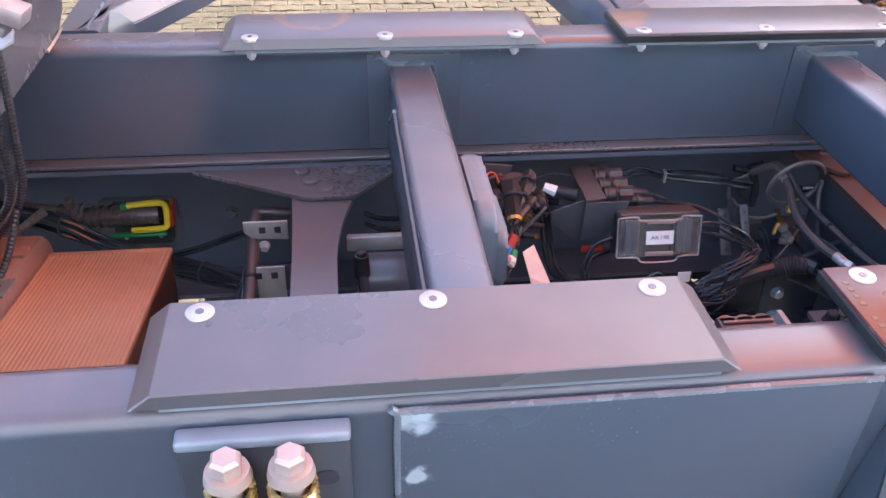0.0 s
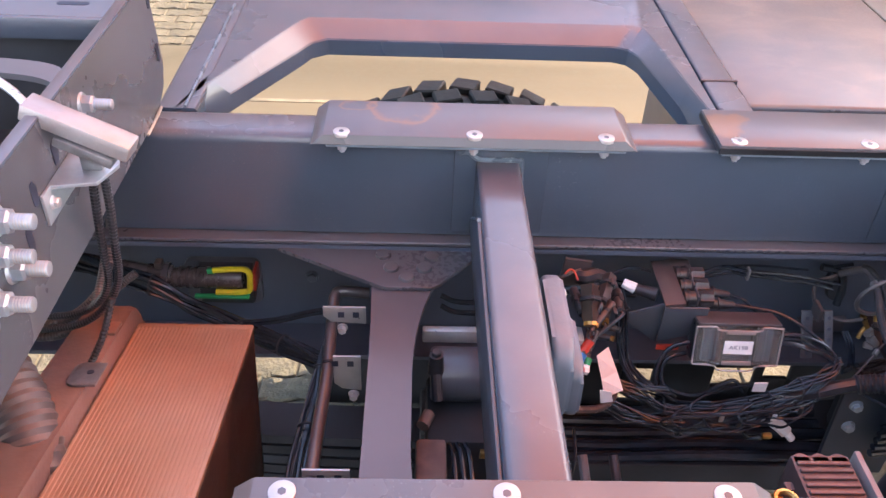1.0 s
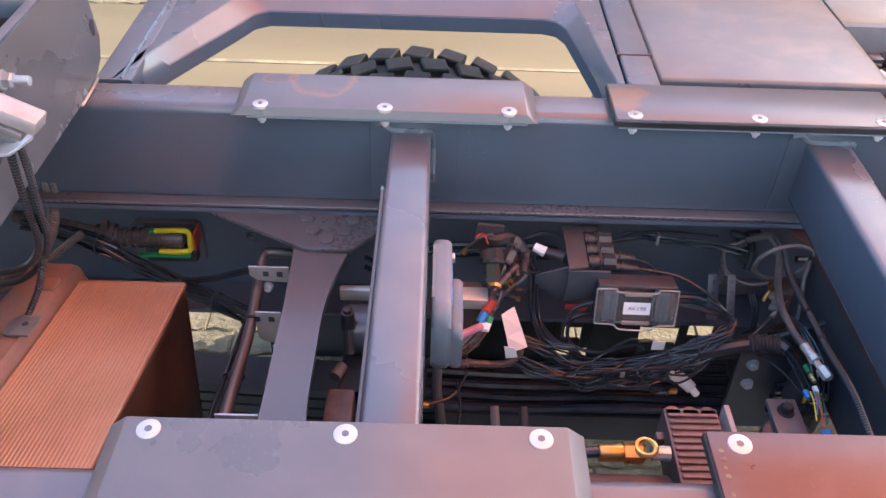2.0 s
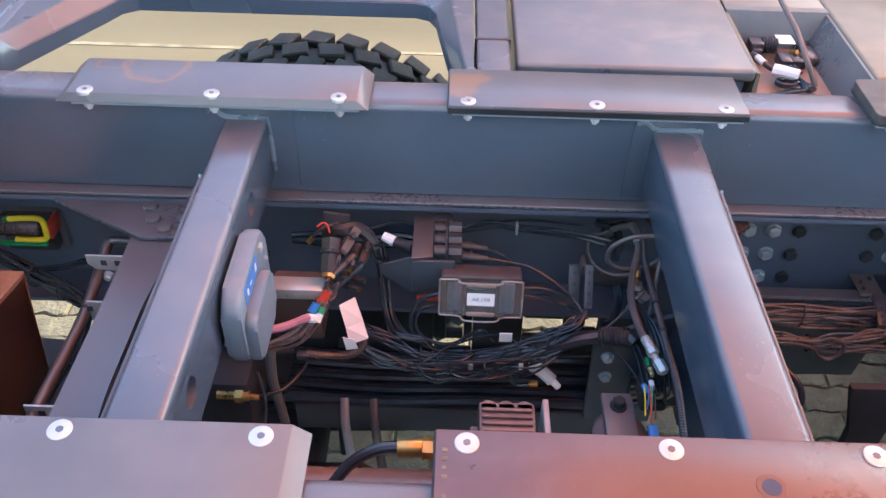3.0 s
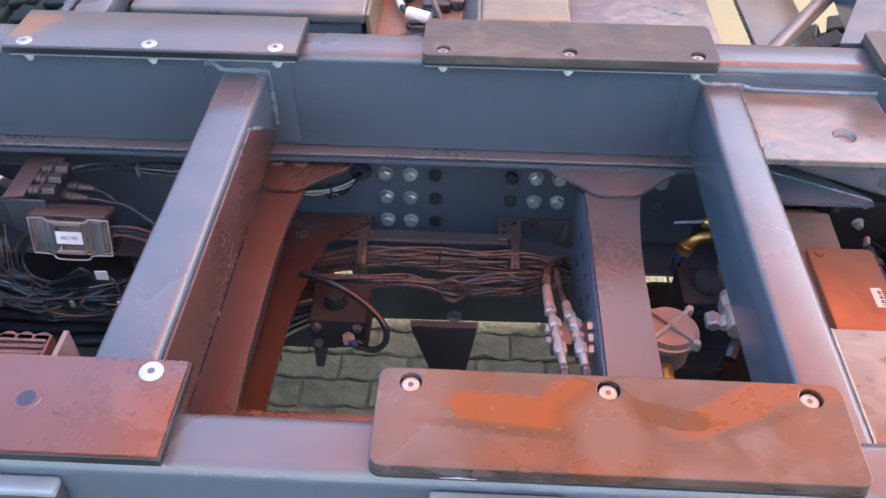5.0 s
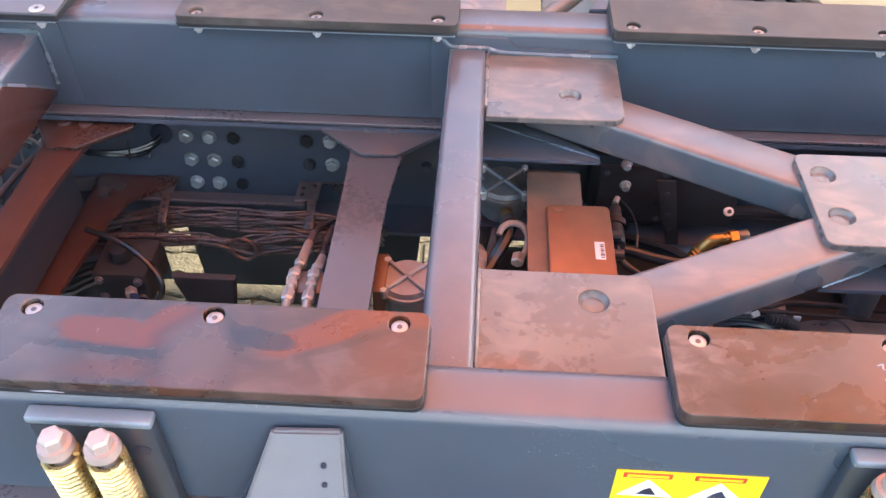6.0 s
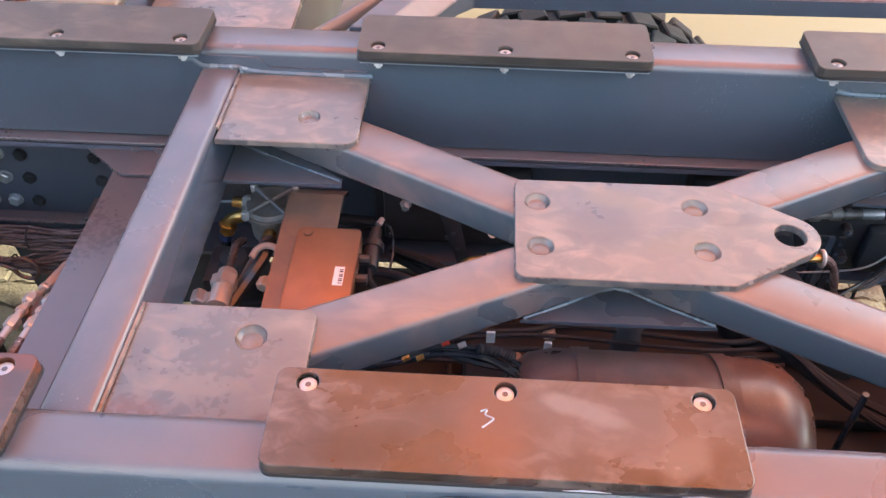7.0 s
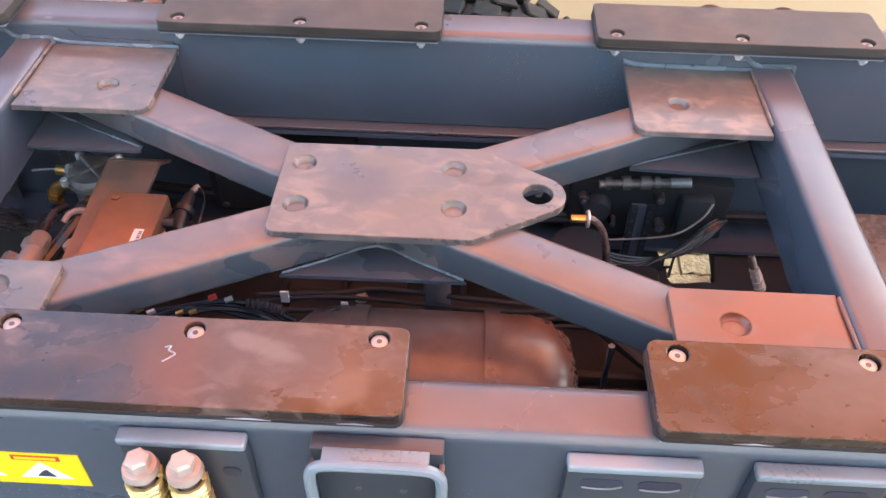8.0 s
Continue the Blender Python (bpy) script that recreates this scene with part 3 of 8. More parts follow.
ground = tagged(part("ground", bm, JOINT, smooth=False), "sandy bed of the paved yard", "ground", kind="structure")
slab = tagged(part("pavement", box(-14, 18, 2.75, 4.42, -0.06, 0.004, 0.004), SLAB), "smooth tan sunlit concrete strip beside pavers", "pavement", kind="structure")
part("painted_line", box(-2.4, -0.35, 3.79, 3.82, 0.004, 0.0075), PAINT_LINE, slab, "worn pale line")
part("painted_line", box(0.1, 0.9, 3.79, 3.815, 0.004, 0.0075), PAINT_LINE, slab, "worn pale line")

# ---- unseen walls, added to close the yard; the north one dims sky reflections ----
tagged(part("wall_south", box(-16, 20, -8.3, -8.0, -0.01, 11.0), WALL, smooth=False), "unseen pale blue-grey wall, added behind the camera", "wall", kind="structure")
tagged(part("wall_north", box(-24, 28, 15.0, 15.3, -0.01, 9.5), FAR_WALL, smooth=False), "unseen tan wall, added to dim grazing sky reflections", "wall", kind="structure")

# ---- unseen orange canvas, added overhead to give orange light and reflections ----
canopy = thing("canopy", (5.0, 1.4, 0.0), "unseen orange canvas on posts, added for orange reflections", "canopy", kind="structure")
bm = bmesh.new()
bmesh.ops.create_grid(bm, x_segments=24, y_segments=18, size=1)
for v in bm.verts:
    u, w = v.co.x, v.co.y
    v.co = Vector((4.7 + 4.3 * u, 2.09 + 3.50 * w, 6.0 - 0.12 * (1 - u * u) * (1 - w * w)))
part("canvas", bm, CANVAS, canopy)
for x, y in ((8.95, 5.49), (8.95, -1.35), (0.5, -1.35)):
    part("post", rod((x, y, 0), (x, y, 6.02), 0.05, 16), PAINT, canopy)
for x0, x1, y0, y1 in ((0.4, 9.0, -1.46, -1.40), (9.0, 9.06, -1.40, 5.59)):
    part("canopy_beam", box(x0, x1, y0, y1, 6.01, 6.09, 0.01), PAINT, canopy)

# ---- subframe ----
RT, RB = 1.286, 1.100                    # top and bottom of its rails
XT, XB = 1.251, 1.128                    # crossmembers
FAR_Y, NEAR_Y = (1.220, 1.300), (0.440, 0.514)
X0, X1 = -1.6, 4.4
sub = thing("truck_subframe", (1.4, 0.862, RB), "welded slate-grey steel subframe lying on the truck chassis", "truck subframe")


def profile_rail(y0, y1):
    """A hollow rail's outline (y, z) with rounded corners."""
    return [(y0, RB + 0.002), (y0 + 0.002, RB), (y1 - 0.002, RB), (y1, RB + 0.002)] + rounded(y0, y1, RB, RT, 0.017, 6, "0011")[2:]


part("rail", prism(profile_rail(*FAR_Y), "x", X0, X1), PAINT, sub)
part("rail", prism(profile_rail(*NEAR_Y), "x", X0, X1), PAINT, sub)
for x0, x1 in ((0.0875, 0.159), (0.799, 0.876), (1.591, 1.656), (2.855, 2.922)):
    bm = prism(rounded(x0, x1, XB, XT, 0.010, 4), "y", NEAR_Y[1] - 0.001, FAR_Y[0] + 0.001)
    beam = part("crossmember", bm, PAINT, sub)
    if x0 < 0.5:                         # two round holes right through the first one
        drill = bmesh.new()
        for y in (0.681, 1.051):
            rod((x0 - 0.02, y, 1.199), (x1 + 0.02, y, 1.199), 0.0205, 28, drill)
        cutter = part("drill", drill, PAINT, sub)
        cut = beam.modifiers.new("holes", "BOOLEAN")
        cut.operation, cut.object, cut.solver = "DIFFERENCE", cutter, "EXACT"
        bpy.context.view_layer.update()
        drilled = bpy.data.meshes.new_from_object(beam.evaluated_get(bpy.context.evaluated_depsgraph_get()))
        beam.modifiers.remove(cut)
        drilled.polygons.foreach_set("use_smooth", [True] * len(drilled.polygons))
        drilled.set_sharp_from_angle(angle=radians(25))
        beam.data = drilled
        bpy.data.objects.remove(cutter)
    for ya, s in ((FAR_Y[0], -1), (NEAR_Y[1], 1)):
        line = [(x0 - 0.028, ya + s * 0.002, XT + 0.012), (x0 - 0.012, ya + s * 0.002, XT + 0.013), (x0 + 0.004, ya + s * 0.005, XT + 0.003),
                ((x0 + x1) / 2, ya + s * 0.005, XT + 0.002), (x1 - 0.004, ya + s * 0.005, XT + 0.002), (x1 + 0.002, ya + s * 0.004, XT - 0.008), (x1 + 0.003, ya + s * 0.003, XB + 0.02)]
        part("weld_bead", tube(line, 0.0042, 6, 5, ribs=0.0004, pitch=0.006), WELD, sub)
# doubler plate behind each crossmember's joint
for x in (0.128, 0.842):
    part("joint_plate", box(x - 0.075, x + 0.075, FAR_Y[0] - 0.003, FAR_Y[0] + 0.002, RB + 0.01, RT - 0.018, 0.0015), PAINT, sub)
    part("joint_plate", box(x - 0.075, x + 0.075, NEAR_Y[1] - 0.002, NEAR_Y[1] + 0.003, RB + 0.01, RT - 0.018, 0.0015), PAINT, sub)
# flat bars under the pads, pale so that they draw the edge highlight
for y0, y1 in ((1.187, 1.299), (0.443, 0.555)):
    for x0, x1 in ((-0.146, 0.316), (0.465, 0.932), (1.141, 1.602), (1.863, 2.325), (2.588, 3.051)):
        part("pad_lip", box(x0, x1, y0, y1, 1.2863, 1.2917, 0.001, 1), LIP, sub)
# side plates on two crossmembers, their far ends cut on the slope
cut_end = [(NEAR_Y[1] + 0.003, XB + 0.004), (1.203, XB + 0.006), (1.196, 1.150), (1.062, XT - 0.008), (NEAR_Y[1] + 0.003, XT - 0.010)]
part("side_plate", prism(cut_end, "x", 0.0825, 0.0873, 0.0010), SIDE_PLATE, sub, "dark side plate")
part("side_plate", prism(cut_end, "x", 0.8762, 0.8805, 0.0010), REDLIT_BEAM, sub, "side plate, red reflection put in its colour")
for x in (0.085, 0.8785):
    part("weld_bead", tube([(x, 1.060, XT - 0.006), (x, 1.13, 1.198), (x, 1.198, 1.150)], 0.0030, 6, 5, ribs=0.0004), WELD, sub)

# corner plates with dimples, centre plate and diagonal arms
PT = 1.241
CX, CY = 2.256, 0.868


def dish(x, y, z, r):
    """A shallow round sink with a closed underside."""
    bm = bmesh.new()
    rings = [[bm.verts.new((x + r * u * math.cos(2 * math.pi * k / 24), y + r * u * math.sin(2 * math.pi * k / 24), z + h)) for k in range(24)]
             for u, h in ((1.0, -0.0085), (1.0, 0.0), (0.96, -0.0014), (0.82, -0.0056), (0.72, -0.0072), (0.56, -0.0068), (0.15, -0.0066))]
    for a, c in zip(rings, rings[1:]):
        for k in range(24):
            bm.faces.new((a[k], a[(k + 1) % 24], c[(k + 1) % 24], c[k]))
    bm.faces.new(rings[0]), bm.faces.new(rings[-1])
    return bm


def dimple_plate(name, outline, dimples, z1, thick, mat, parent):
    """A plate with shallow round sinks, each holding a low round rivet floor."""
    ob = part(name, hole_plate(outline, dimples, z1 - thick, z1, 0.0018), mat, parent, smooth=False)
    for x, y, r in dimples:
        part("plug_weld", dish(x, y, z1 - 0.0012, r * 0.985), mat, ob)
    return ob


for name, out, dim in (
        ("corner_plate", rounded(1.658, 1.875, 1.033, 1.219, 0.022, 5, "0100"), [(1.792, 1.099, 0.0175)]),
        ("corner_plate", rounded(1.658, 1.871, 0.515, 0.699, 0.012, 5, "0010"), [(1.798, 0.652, 0.0185)]),
        ("corner_plate", rounded(2.640, 2.853, 1.034, 1.219, 0.022, 5, "1000"), [(2.717, 1.110, 0.0175)]),
        ("corner_plate", rounded(2.641, 2.853, 0.515, 0.703, 0.012, 5, "0001"), [(2.717, 0.646, 0.0185)])):
    dimple_plate(name, out, dim, PT, 0.010, PLATE, sub)
for x0, x1, y, s in ((1.657, 1.878, 1.217, -1), (2.637, 2.856, 1.217, -1)):
    part("weld_bead", tube([(x0, y, PT + 0.010), (x0 + 0.03, y, PT + 0.004), ((x0 + x1) / 2, y, PT + 0.002), (x1, y, PT + 0.002)], 0.004, 6, 5, ribs=0.0004), WELD, sub)
for x in (1.657, 2.854):
    part("weld_bead", tube([(x, 0.525, PT + 0.003), (x, 0.61, PT + 0.003), (x, 0.695, PT + 0.002)], 0.0028, 6, 4, ribs=0.0004), PLATE, sub)
    part("weld_bead", tube([(x, 1.055, PT + 0.003), (x, 1.12, PT + 0.003), (x, 1.212, PT + 0.002)], 0.0028, 6, 4, ribs=0.0004), PLATE, sub)
outline = rounded(2.112, 2.405, 0.772, 0.968, 0.014, 4, "1001")
a0, a1 = radians(-58), radians(66)
nose = [(2.484 + 0.040 * math.cos(a0 + (a1 - a0) * k / 10), 0.873 + 0.040 * math.sin(a0 + (a1 - a0) * k / 10)) for k in range(11)]
left = [p for p in outline if p[0] < 2.3]
lower = [p for p in left if p[1] < 0.87]
upper = [p for p in left if p[1] >= 0.87]
cp = part("centre_plate", hole_plate(lower + [(2.393, 0.772)] + nose + [(2.402, 0.970)] + upper,
                                     [(2.144, 0.921, 0.0175), (2.146, 0.831, 0.0175), (2.363, 0.921, 0.0175), (2.366, 0.834, 0.0175), (2.484, 0.873, 0.0215)],
                                     PT - 0.012, PT, 0.0018), PLATE, sub, smooth=False)
for x, y in ((2.144, 0.921), (2.146, 0.831), (2.363, 0.921), (2.366, 0.834)):
    part("plug_weld", dish(x, y, PT - 0.0012, 0.0172), PLATE, cp)
for ex, ey in ((1.770, 1.124), (1.770, 0.630), (2.742, 1.124), (2.742, 0.630)):
    d = Vector((ex - CX, ey - CY, 0))
    ang = math.degrees(math.atan2(d.y, d.x))
    start = CX + 0.0, CY + 0.0
    bm = prism(rounded(-0.040, 0.040, 1.172, 1.2312, 0.009, 4), "x", 0.02, d.length + 0.03)
    bmesh.ops.transform(bm, matrix=pose(CX, CY, 0, 0, 0, ang), verts=bm.verts)
    part("brace_arm", bm, ARM_PAINT, sub)
# triangular gussets low in the corners of the cross
for tri in ([(1.657, 1.215), (1.657, 1.034), (1.846, 1.034), (1.846, 1.050), (1.75, 1.12)], [(2.854, 1.215), (2.854, 1.034), (2.646, 1.044), (2.646, 1.056), (2.75, 1.12)],
            [(2.124, 0.770), (2.388, 0.772), (2.256, 0.836)], [(2.13, 0.98), (2.385, 0.98), (2.256, 0.905)]):
    part("gusset", prism(tri, "z", 1.152, 1.160, 0.0015), PAINT, sub)
bead = [(2.128, 0.772, 1.161), (2.19, 0.803, 1.161), (2.256, 0.834, 1.162), (2.32, 0.805, 1.161), (2.385, 0.774, 1.161)]
part("weld_bead", tube(bead, 0.0022, 6, 3, ribs=0.0003), WELD, sub)
for line in ([(1.660, 1.130, 1.161), (1.75, 1.085, 1.161), (1.843, 1.042, 1.161)], [(2.852, 1.130, 1.161), (2.75, 1.09, 1.161), (2.650, 1.050, 1.161)]):
    part("weld_bead", tube(line, 0.0022, 6, 3, ribs=0.0003), WELD, sub)
# far joint plate with its stepped upper edge beside the third crossmember
part("joint_plate", prism([(1.560, RB + 0.01), (1.87, RB + 0.01), (1.87, 1.252), (1.705, 1.253), (1.690, 1.272), (1.560, 1.274)], "y", 1.2165, 1.2198, 0.0012), PAINT, sub)

# ---- wear pads ----
BOLTS = {"a": (-0.122, 0.081, 0.284), "b": (0.491, 0.696, 0.901), "c": (1.170, 1.371, 1.573), "d": (1.892, 2.095, 2.296), "e": (2.617, 2.820, 3.022)}


def steel_pad(xs, far, chamfer, label, mat, x_in=0.028):
    """A steel sliding plate with sunk screws; chamfered pads have bevelled ends."""
    x0, x1 = xs[0] - 0.026 - x_in * 0.2, xs[2] + 0.035
    y0, y1 = (1.183, 1.301) if far else (0.440, 0.557)
    by = 1.197 if far else 0.540
    z0, z1 = 1.2920, 1.3078
    pad = thing("wear_pad", ((x0 + x1) / 2, (y0 + y1) / 2, z0), label, "wear pad", "pads along the subframe rails")
    if chamfer:
        bm = prism([(x0 - 0.016, z0), (x1 + 0.014, z0), (x1 - 0.006, z1), (x0 + 0.004, z1)], "y", y0, y1)
        inner = [v for v in bm.verts if v.co.z > z1 - 1e-4]
        for v in inner:
            if far and v.co.y < (y0 + y1) / 2:
                v.co.y += 0.006
        bmesh.ops.bevel(bm, geom=list(bm.edges), offset=0.0012, segments=1, affect="EDGES")
    else:
        bm = box(x0, x1, y0, y1, z0, z1, 0.0018, 2)
    body = part("plate", bm, mat, pad)
    if not chamfer:
        part("rubber_backing", box(x0 - 0.002, x1 + 0.002, y0 - 0.0015, y1 + 0.0015, z0 + 0.0003, z1 - 0.004, 0.001, 1), EDGE, pad, "black backing layer")
    for x in xs:
        head = part("screw", rod((x, by, z1 - 0.004), (x, by, z1 + 0.0016), 0.0135, 24, None, 0.0125, 0.0006), WHITE_ZINC, pad, "bright countersunk screw")
        part("socket", rod((x, by, z1 + 0.0012), (x, by, z1 + 0.0021), 0.0042, 6), PAINT, head)
        tail = part("screw_tail", rod((x, 1.197 if far else 0.540, 1.2735), (x, 1.197 if far else 0.540, 1.2920), 0.0044, 10), ZINC, pad)
        part("nut", hex_head((x, 1.197 if far else 0.540, 1.2860), (0, 0, -1), 0.0135, 0.009), ZINC, tail)
    return pad, body


def rubber_pad(xs, far, label, mat):
    """A thick rubber pad with rounded corners and screws sunk deep in round holes."""
    x0, x1 = xs[0] - 0.033, xs[2] + 0.033
    y0, y1 = (1.183, 1.301) if far else (0.440, 0.557)
    by = 1.203 if far else 0.539
    z0, z1 = 1.2920, 1.3115
    pad = thing("wear_pad", ((x0 + x1) / 2, (y0 + y1) / 2, z0), label, "wear pad", "pads along the subframe rails")
    part("rubber_block", hole_plate(rounded(x0, x1, y0, y1, 0.012, 4), [(x, by, 0.0116) for x in xs], z0 + 0.0058, z1, 0.0014), mat, pad, smooth=False)
    part("backing_layer", hole_plate(rounded(x0 - 0.001, x1 + 0.001, y0 - 0.0012, y1 + 0.0012, 0.012, 4), [(x, by, 0.0118) for x in xs], z0 + 0.0003, z0 + 0.0055, 0.001), EDGE, pad, "black lower layer", smooth=False)
    for x in xs:
        head = part("screw", rod((x, by, z0 + 0.003), (x, by, z1 - 0.0050), 0.0102, 20, None, 0.0096, 0.0012), WHITE_ZINC, pad, "pale sunk screw")
        part("socket", rod((x, by, z1 - 0.0054), (x, by, z1 - 0.0046), 0.0034, 6), BEAM, head)
        part("hole_floor", rod((x, by, z0 + 0.0021), (x, by, z0 + 0.004), 0.0114, 20), EDGE, pad)
        tail = part("screw_tail", rod((x, 1.197 if far else 0.540, 1.2745), (x, 1.197 if far else 0.540, 1.2920), 0.0044, 10), ZINC, pad)
        part("nut", hex_head((x, 1.197 if far else 0.540, 1.2860), (0, 0, -1), 0.0135, 0.008), ZINC, tail)
    return pad


pa, _ = steel_pad(BOLTS["a"], True, True, "slate-painted steel wear plate with sloped ends, rust bloom", PAD_RUST_A)
steel_pad(BOLTS["a"], False, True, "slate-painted steel wear plate with sloped ends, clean", PAINT_PAD)
steel_pad(BOLTS["b"], True, False, "steel wear plate on black rubber, rusty corner", PAD_RUST_B)
pb, plate_b = steel_pad(BOLTS["b"], False, False, "dusty steel wear plate, red reflection in its colour, worn stencil", REDLIT_PLATE)
for k in range(9):                       # worn stencil along its end, past reading
    if k != 4:
        part("stencil_bar", box(0.4665, 0.4665 + (0.0055 if k % 3 else 0.0042), 0.4450 + 0.0105 * k, 0.4498 + 0.0105 * k, 1.3076, 1.3084), STENCIL, pb, smooth=False)
well = part("drain_ring", rod((0.786, 0.500, 1.3060), (0.786, 0.500, 1.3084), 0.016, 28, None, 0.0145), REDLIT_PLATE, pb, "low round rim of a drain hole")
part("drain_hole", rod((0.786, 0.500, 1.3078), (0.786, 0.500, 1.3088), 0.0095, 24), INK, well)
for key in "cde":
    rubber_pad(BOLTS[key], True, "black rubber wear pad with grey-brown dust film", RUBBER_FAR)
    rubber_pad(BOLTS[key], False, "black rubber wear pad, wet, orange reflection put in its colour" if key == "c" else "black rubber wear pad with wet brown smears", RUBBER_SHEEN if key == "c" else RUBBER)

ck = thing("chalk_mark", (2.08, 0.50, 1.312), "small white chalk squiggle on a wear pad", "chalk mark")
part("stroke", tube([(2.070, 0.513, 1.3113), (2.076, 0.515, 1.3113), (2.075, 0.509, 1.3113), (2.083, 0.505, 1.3113), (2.079, 0.500, 1.3113), (2.072, 0.494, 1.3113)], 0.0011, 6, 4), SCUFF, ck)
for x0, x1 in ((2.150, 2.196), (2.262, 2.300), (1.205, 1.24), (2.66, 2.70)):
    ed = thing("edge_chip", ((x0 + x1) / 2, 0.4305, 1.288), "pale scuffed chip on a pad's lower edge", "chip", "chips on pad edges")
    part("chip", prism([(x0, 1.2962), (x1, 1.2960), (x1 - 0.014, 1.2972), (x0 + 0.018, 1.2974)], "y", 0.4380, 0.4402), SCUFF, ed)

# ---- chassis frame below ----
FT, FB = 1.0890, 0.800
chassis = thing("truck_chassis", (1.4, 0.862, FB), "black truck chassis frame under the subframe", "truck chassis")


def channel(y_edge, y_web, s):
    """A C-rail: web at y_web, flanges reaching to y_edge."""
    t = 0.009
    pts = [(y_edge, FT), (y_web + s * t, FT), (y_web + s * t, FB), (y_edge + s * 0.025, FB), (y_edge + s * 0.025, FB + t), (y_web, FB + t), (y_web, FT - t), (y_edge, FT - t)]
    return prism(pts, "x", X0, X1, 0.0024, None, 2)


part("frame_rail", channel(1.199, 1.312, 1), CHASSIS, chassis)
part("frame_rail", channel(0.534, 0.412, -1), CHASSIS, chassis)
part("liner_strip", box(X0, X1, 1.1985, 1.310, 1.0915, 1.0985, 0.0026, 3), MAUVE_BEAM, chassis, "dusty strip between frame and subframe")
part("liner_strip", box(X0, X1, 0.424, 0.536, 1.0915, 1.0985, 0.0026, 3), MAUVE_BEAM, chassis, "dusty strip between frame and subframe")


def arched_beam(x0, x1, z, waist, mat, y_far=1.160, gusset=True, tip=(0.16, 0.07), rivets=((-0.040, 0.034), (0.040, 0.031), (-0.026, 0.0), (0.028, 0.0), (0.0, -0.024))):
    """A crossmember with a flat top that narrows by waist in the middle, on riveted end plates."""
    mid, half = (x0 + x1) / 2, (x1 - x0) / 2
    far, near = [], []
    for k in range(25):
        y = y_far + (1.724 - 2 * y_far) * k / 24
        u = 1 - abs(k / 12 - 1)
        h = half - waist * (1 - (1 - min(1, u * 1.3)) ** 2)
        far.append((mid - half + (0.25 * (half - h)), y))
        near.append((mid + half - 1.75 * (half - h), y))
    beam = part("crossbeam", prism(far + near[::-1], "z", z - 0.010, z, 0.0015), mat, chassis, "dusty black pressed crossbeam")
    side = [(mid - half + 0.008, y_far - 0.01), (mid - half + 0.016, y_far - 0.01), (mid - half + 0.016, 1.734 - y_far), (mid - half + 0.008, 1.734 - y_far)]
    part("web_plate", prism(side, "z", z - 0.17, z - 0.009), SIDE_PLATE, beam)
    if gusset:
        for s in (1, -1):
            def fy(v):
                return v if s > 0 else 1.724 - v
            out = [(x0 - tip[0], fy(1.200)), (x0 + 0.012, fy(y_far - 0.052)), (x0 + 0.024, fy(y_far - 0.058)), (x1 - 0.020, fy(y_far - 0.058)), (x1 - 0.008, fy(y_far - 0.050)), (x1 + tip[1], fy(1.200)), (x1 + tip[1], fy(1.230)), (x0 - tip[0], fy(1.230))]
            g = part("end_plate", prism(out, "z", z + 0.001, z + 0.009, 0.0015), mat, chassis, "riveted end plate")
            for dx, dy in rivets:
                part("rivet", rod((mid + dx, fy(1.150 + dy), z + 0.008), (mid + dx, fy(1.150 + dy), z + 0.0145), 0.0135, 18, None, 0.0118, 0.0012), mat, g)
    return beam


TWO_RIVETS = ((-0.022, 0.057), (0.020, 0.055))
arched_beam(-0.078, 0.040, 1.073, 0.027, MAUVE_BEAM)
arched_beam(0.850, 0.937, 1.060, 0.014, REDLIT_BEAM, 1.190, True, (0.03, 0.065), TWO_RIVETS)
arched_beam(1.418, 1.522, 1.073, 0.014, MAUVE_BEAM, 1.190, True, (0.06, 0.06), TWO_RIVETS)
part("lower_crossbeam", prism([(0.862, 1.285), (1.022, 1.283), (1.020, 1.262), (0.945, 1.205), (0.925, 1.147), (0.907, 0.961), (0.904, 0.6), (0.862, 0.6)], "z", 0.875, 0.885, 0.0015), REDLIT_BEAM, chassis, "dusty lower crossbeam with rivets")
for x, y in ((0.880, 1.245), (0.915, 1.243), (0.893, 1.217)):
    part("rivet", rod((x, y, 0.884), (x, y, 0.8905), 0.0125, 16, None, 0.0105), BEAM, chassis)
# side web of the beam with cable slots
side_web = part("web_plate", prism([(1.150, 1.062), (0.60, 1.062), (0.60, 0.90), (1.02, 0.88), (1.150, 0.86), (1.250, 0.95), (1.250, 1.0)], "x", 1.418, 1.424, 0.001), CHASSIS, chassis)
for k in range(4):
    for j in range(2):
        part("slot_bolt", rod((1.4185, 1.103 - 0.049 * k, 1.008 - 0.062 * j), (1.416, 1.103 - 0.049 * k, 1.008 - 0.062 * j), 0.0065, 10), INK, side_web)

# flange bolts on the web
for row, z in enumerate((0.971, 0.912, 0.851)):
    for x, dark in ((1.052, 0), (1.100, 0), (1.150, 1), (1.300, 1), (1.348, 0), (1.394, 0), (1.590, 0)):
        if row == 2 and x > 1.2 or row == 1 and x > 1.55:
            continue
        part("flange_bolt", hex_head((x, 1.3125, z), (0, -1, 0), 0.0225, 0.013 if not dark else 0.011, None, 0.0158 if not dark else 0.0130, 0.003), DEEP_BLACK if dark else BOLT_GREY, chassis, "" if dark else "bright flange bolt")
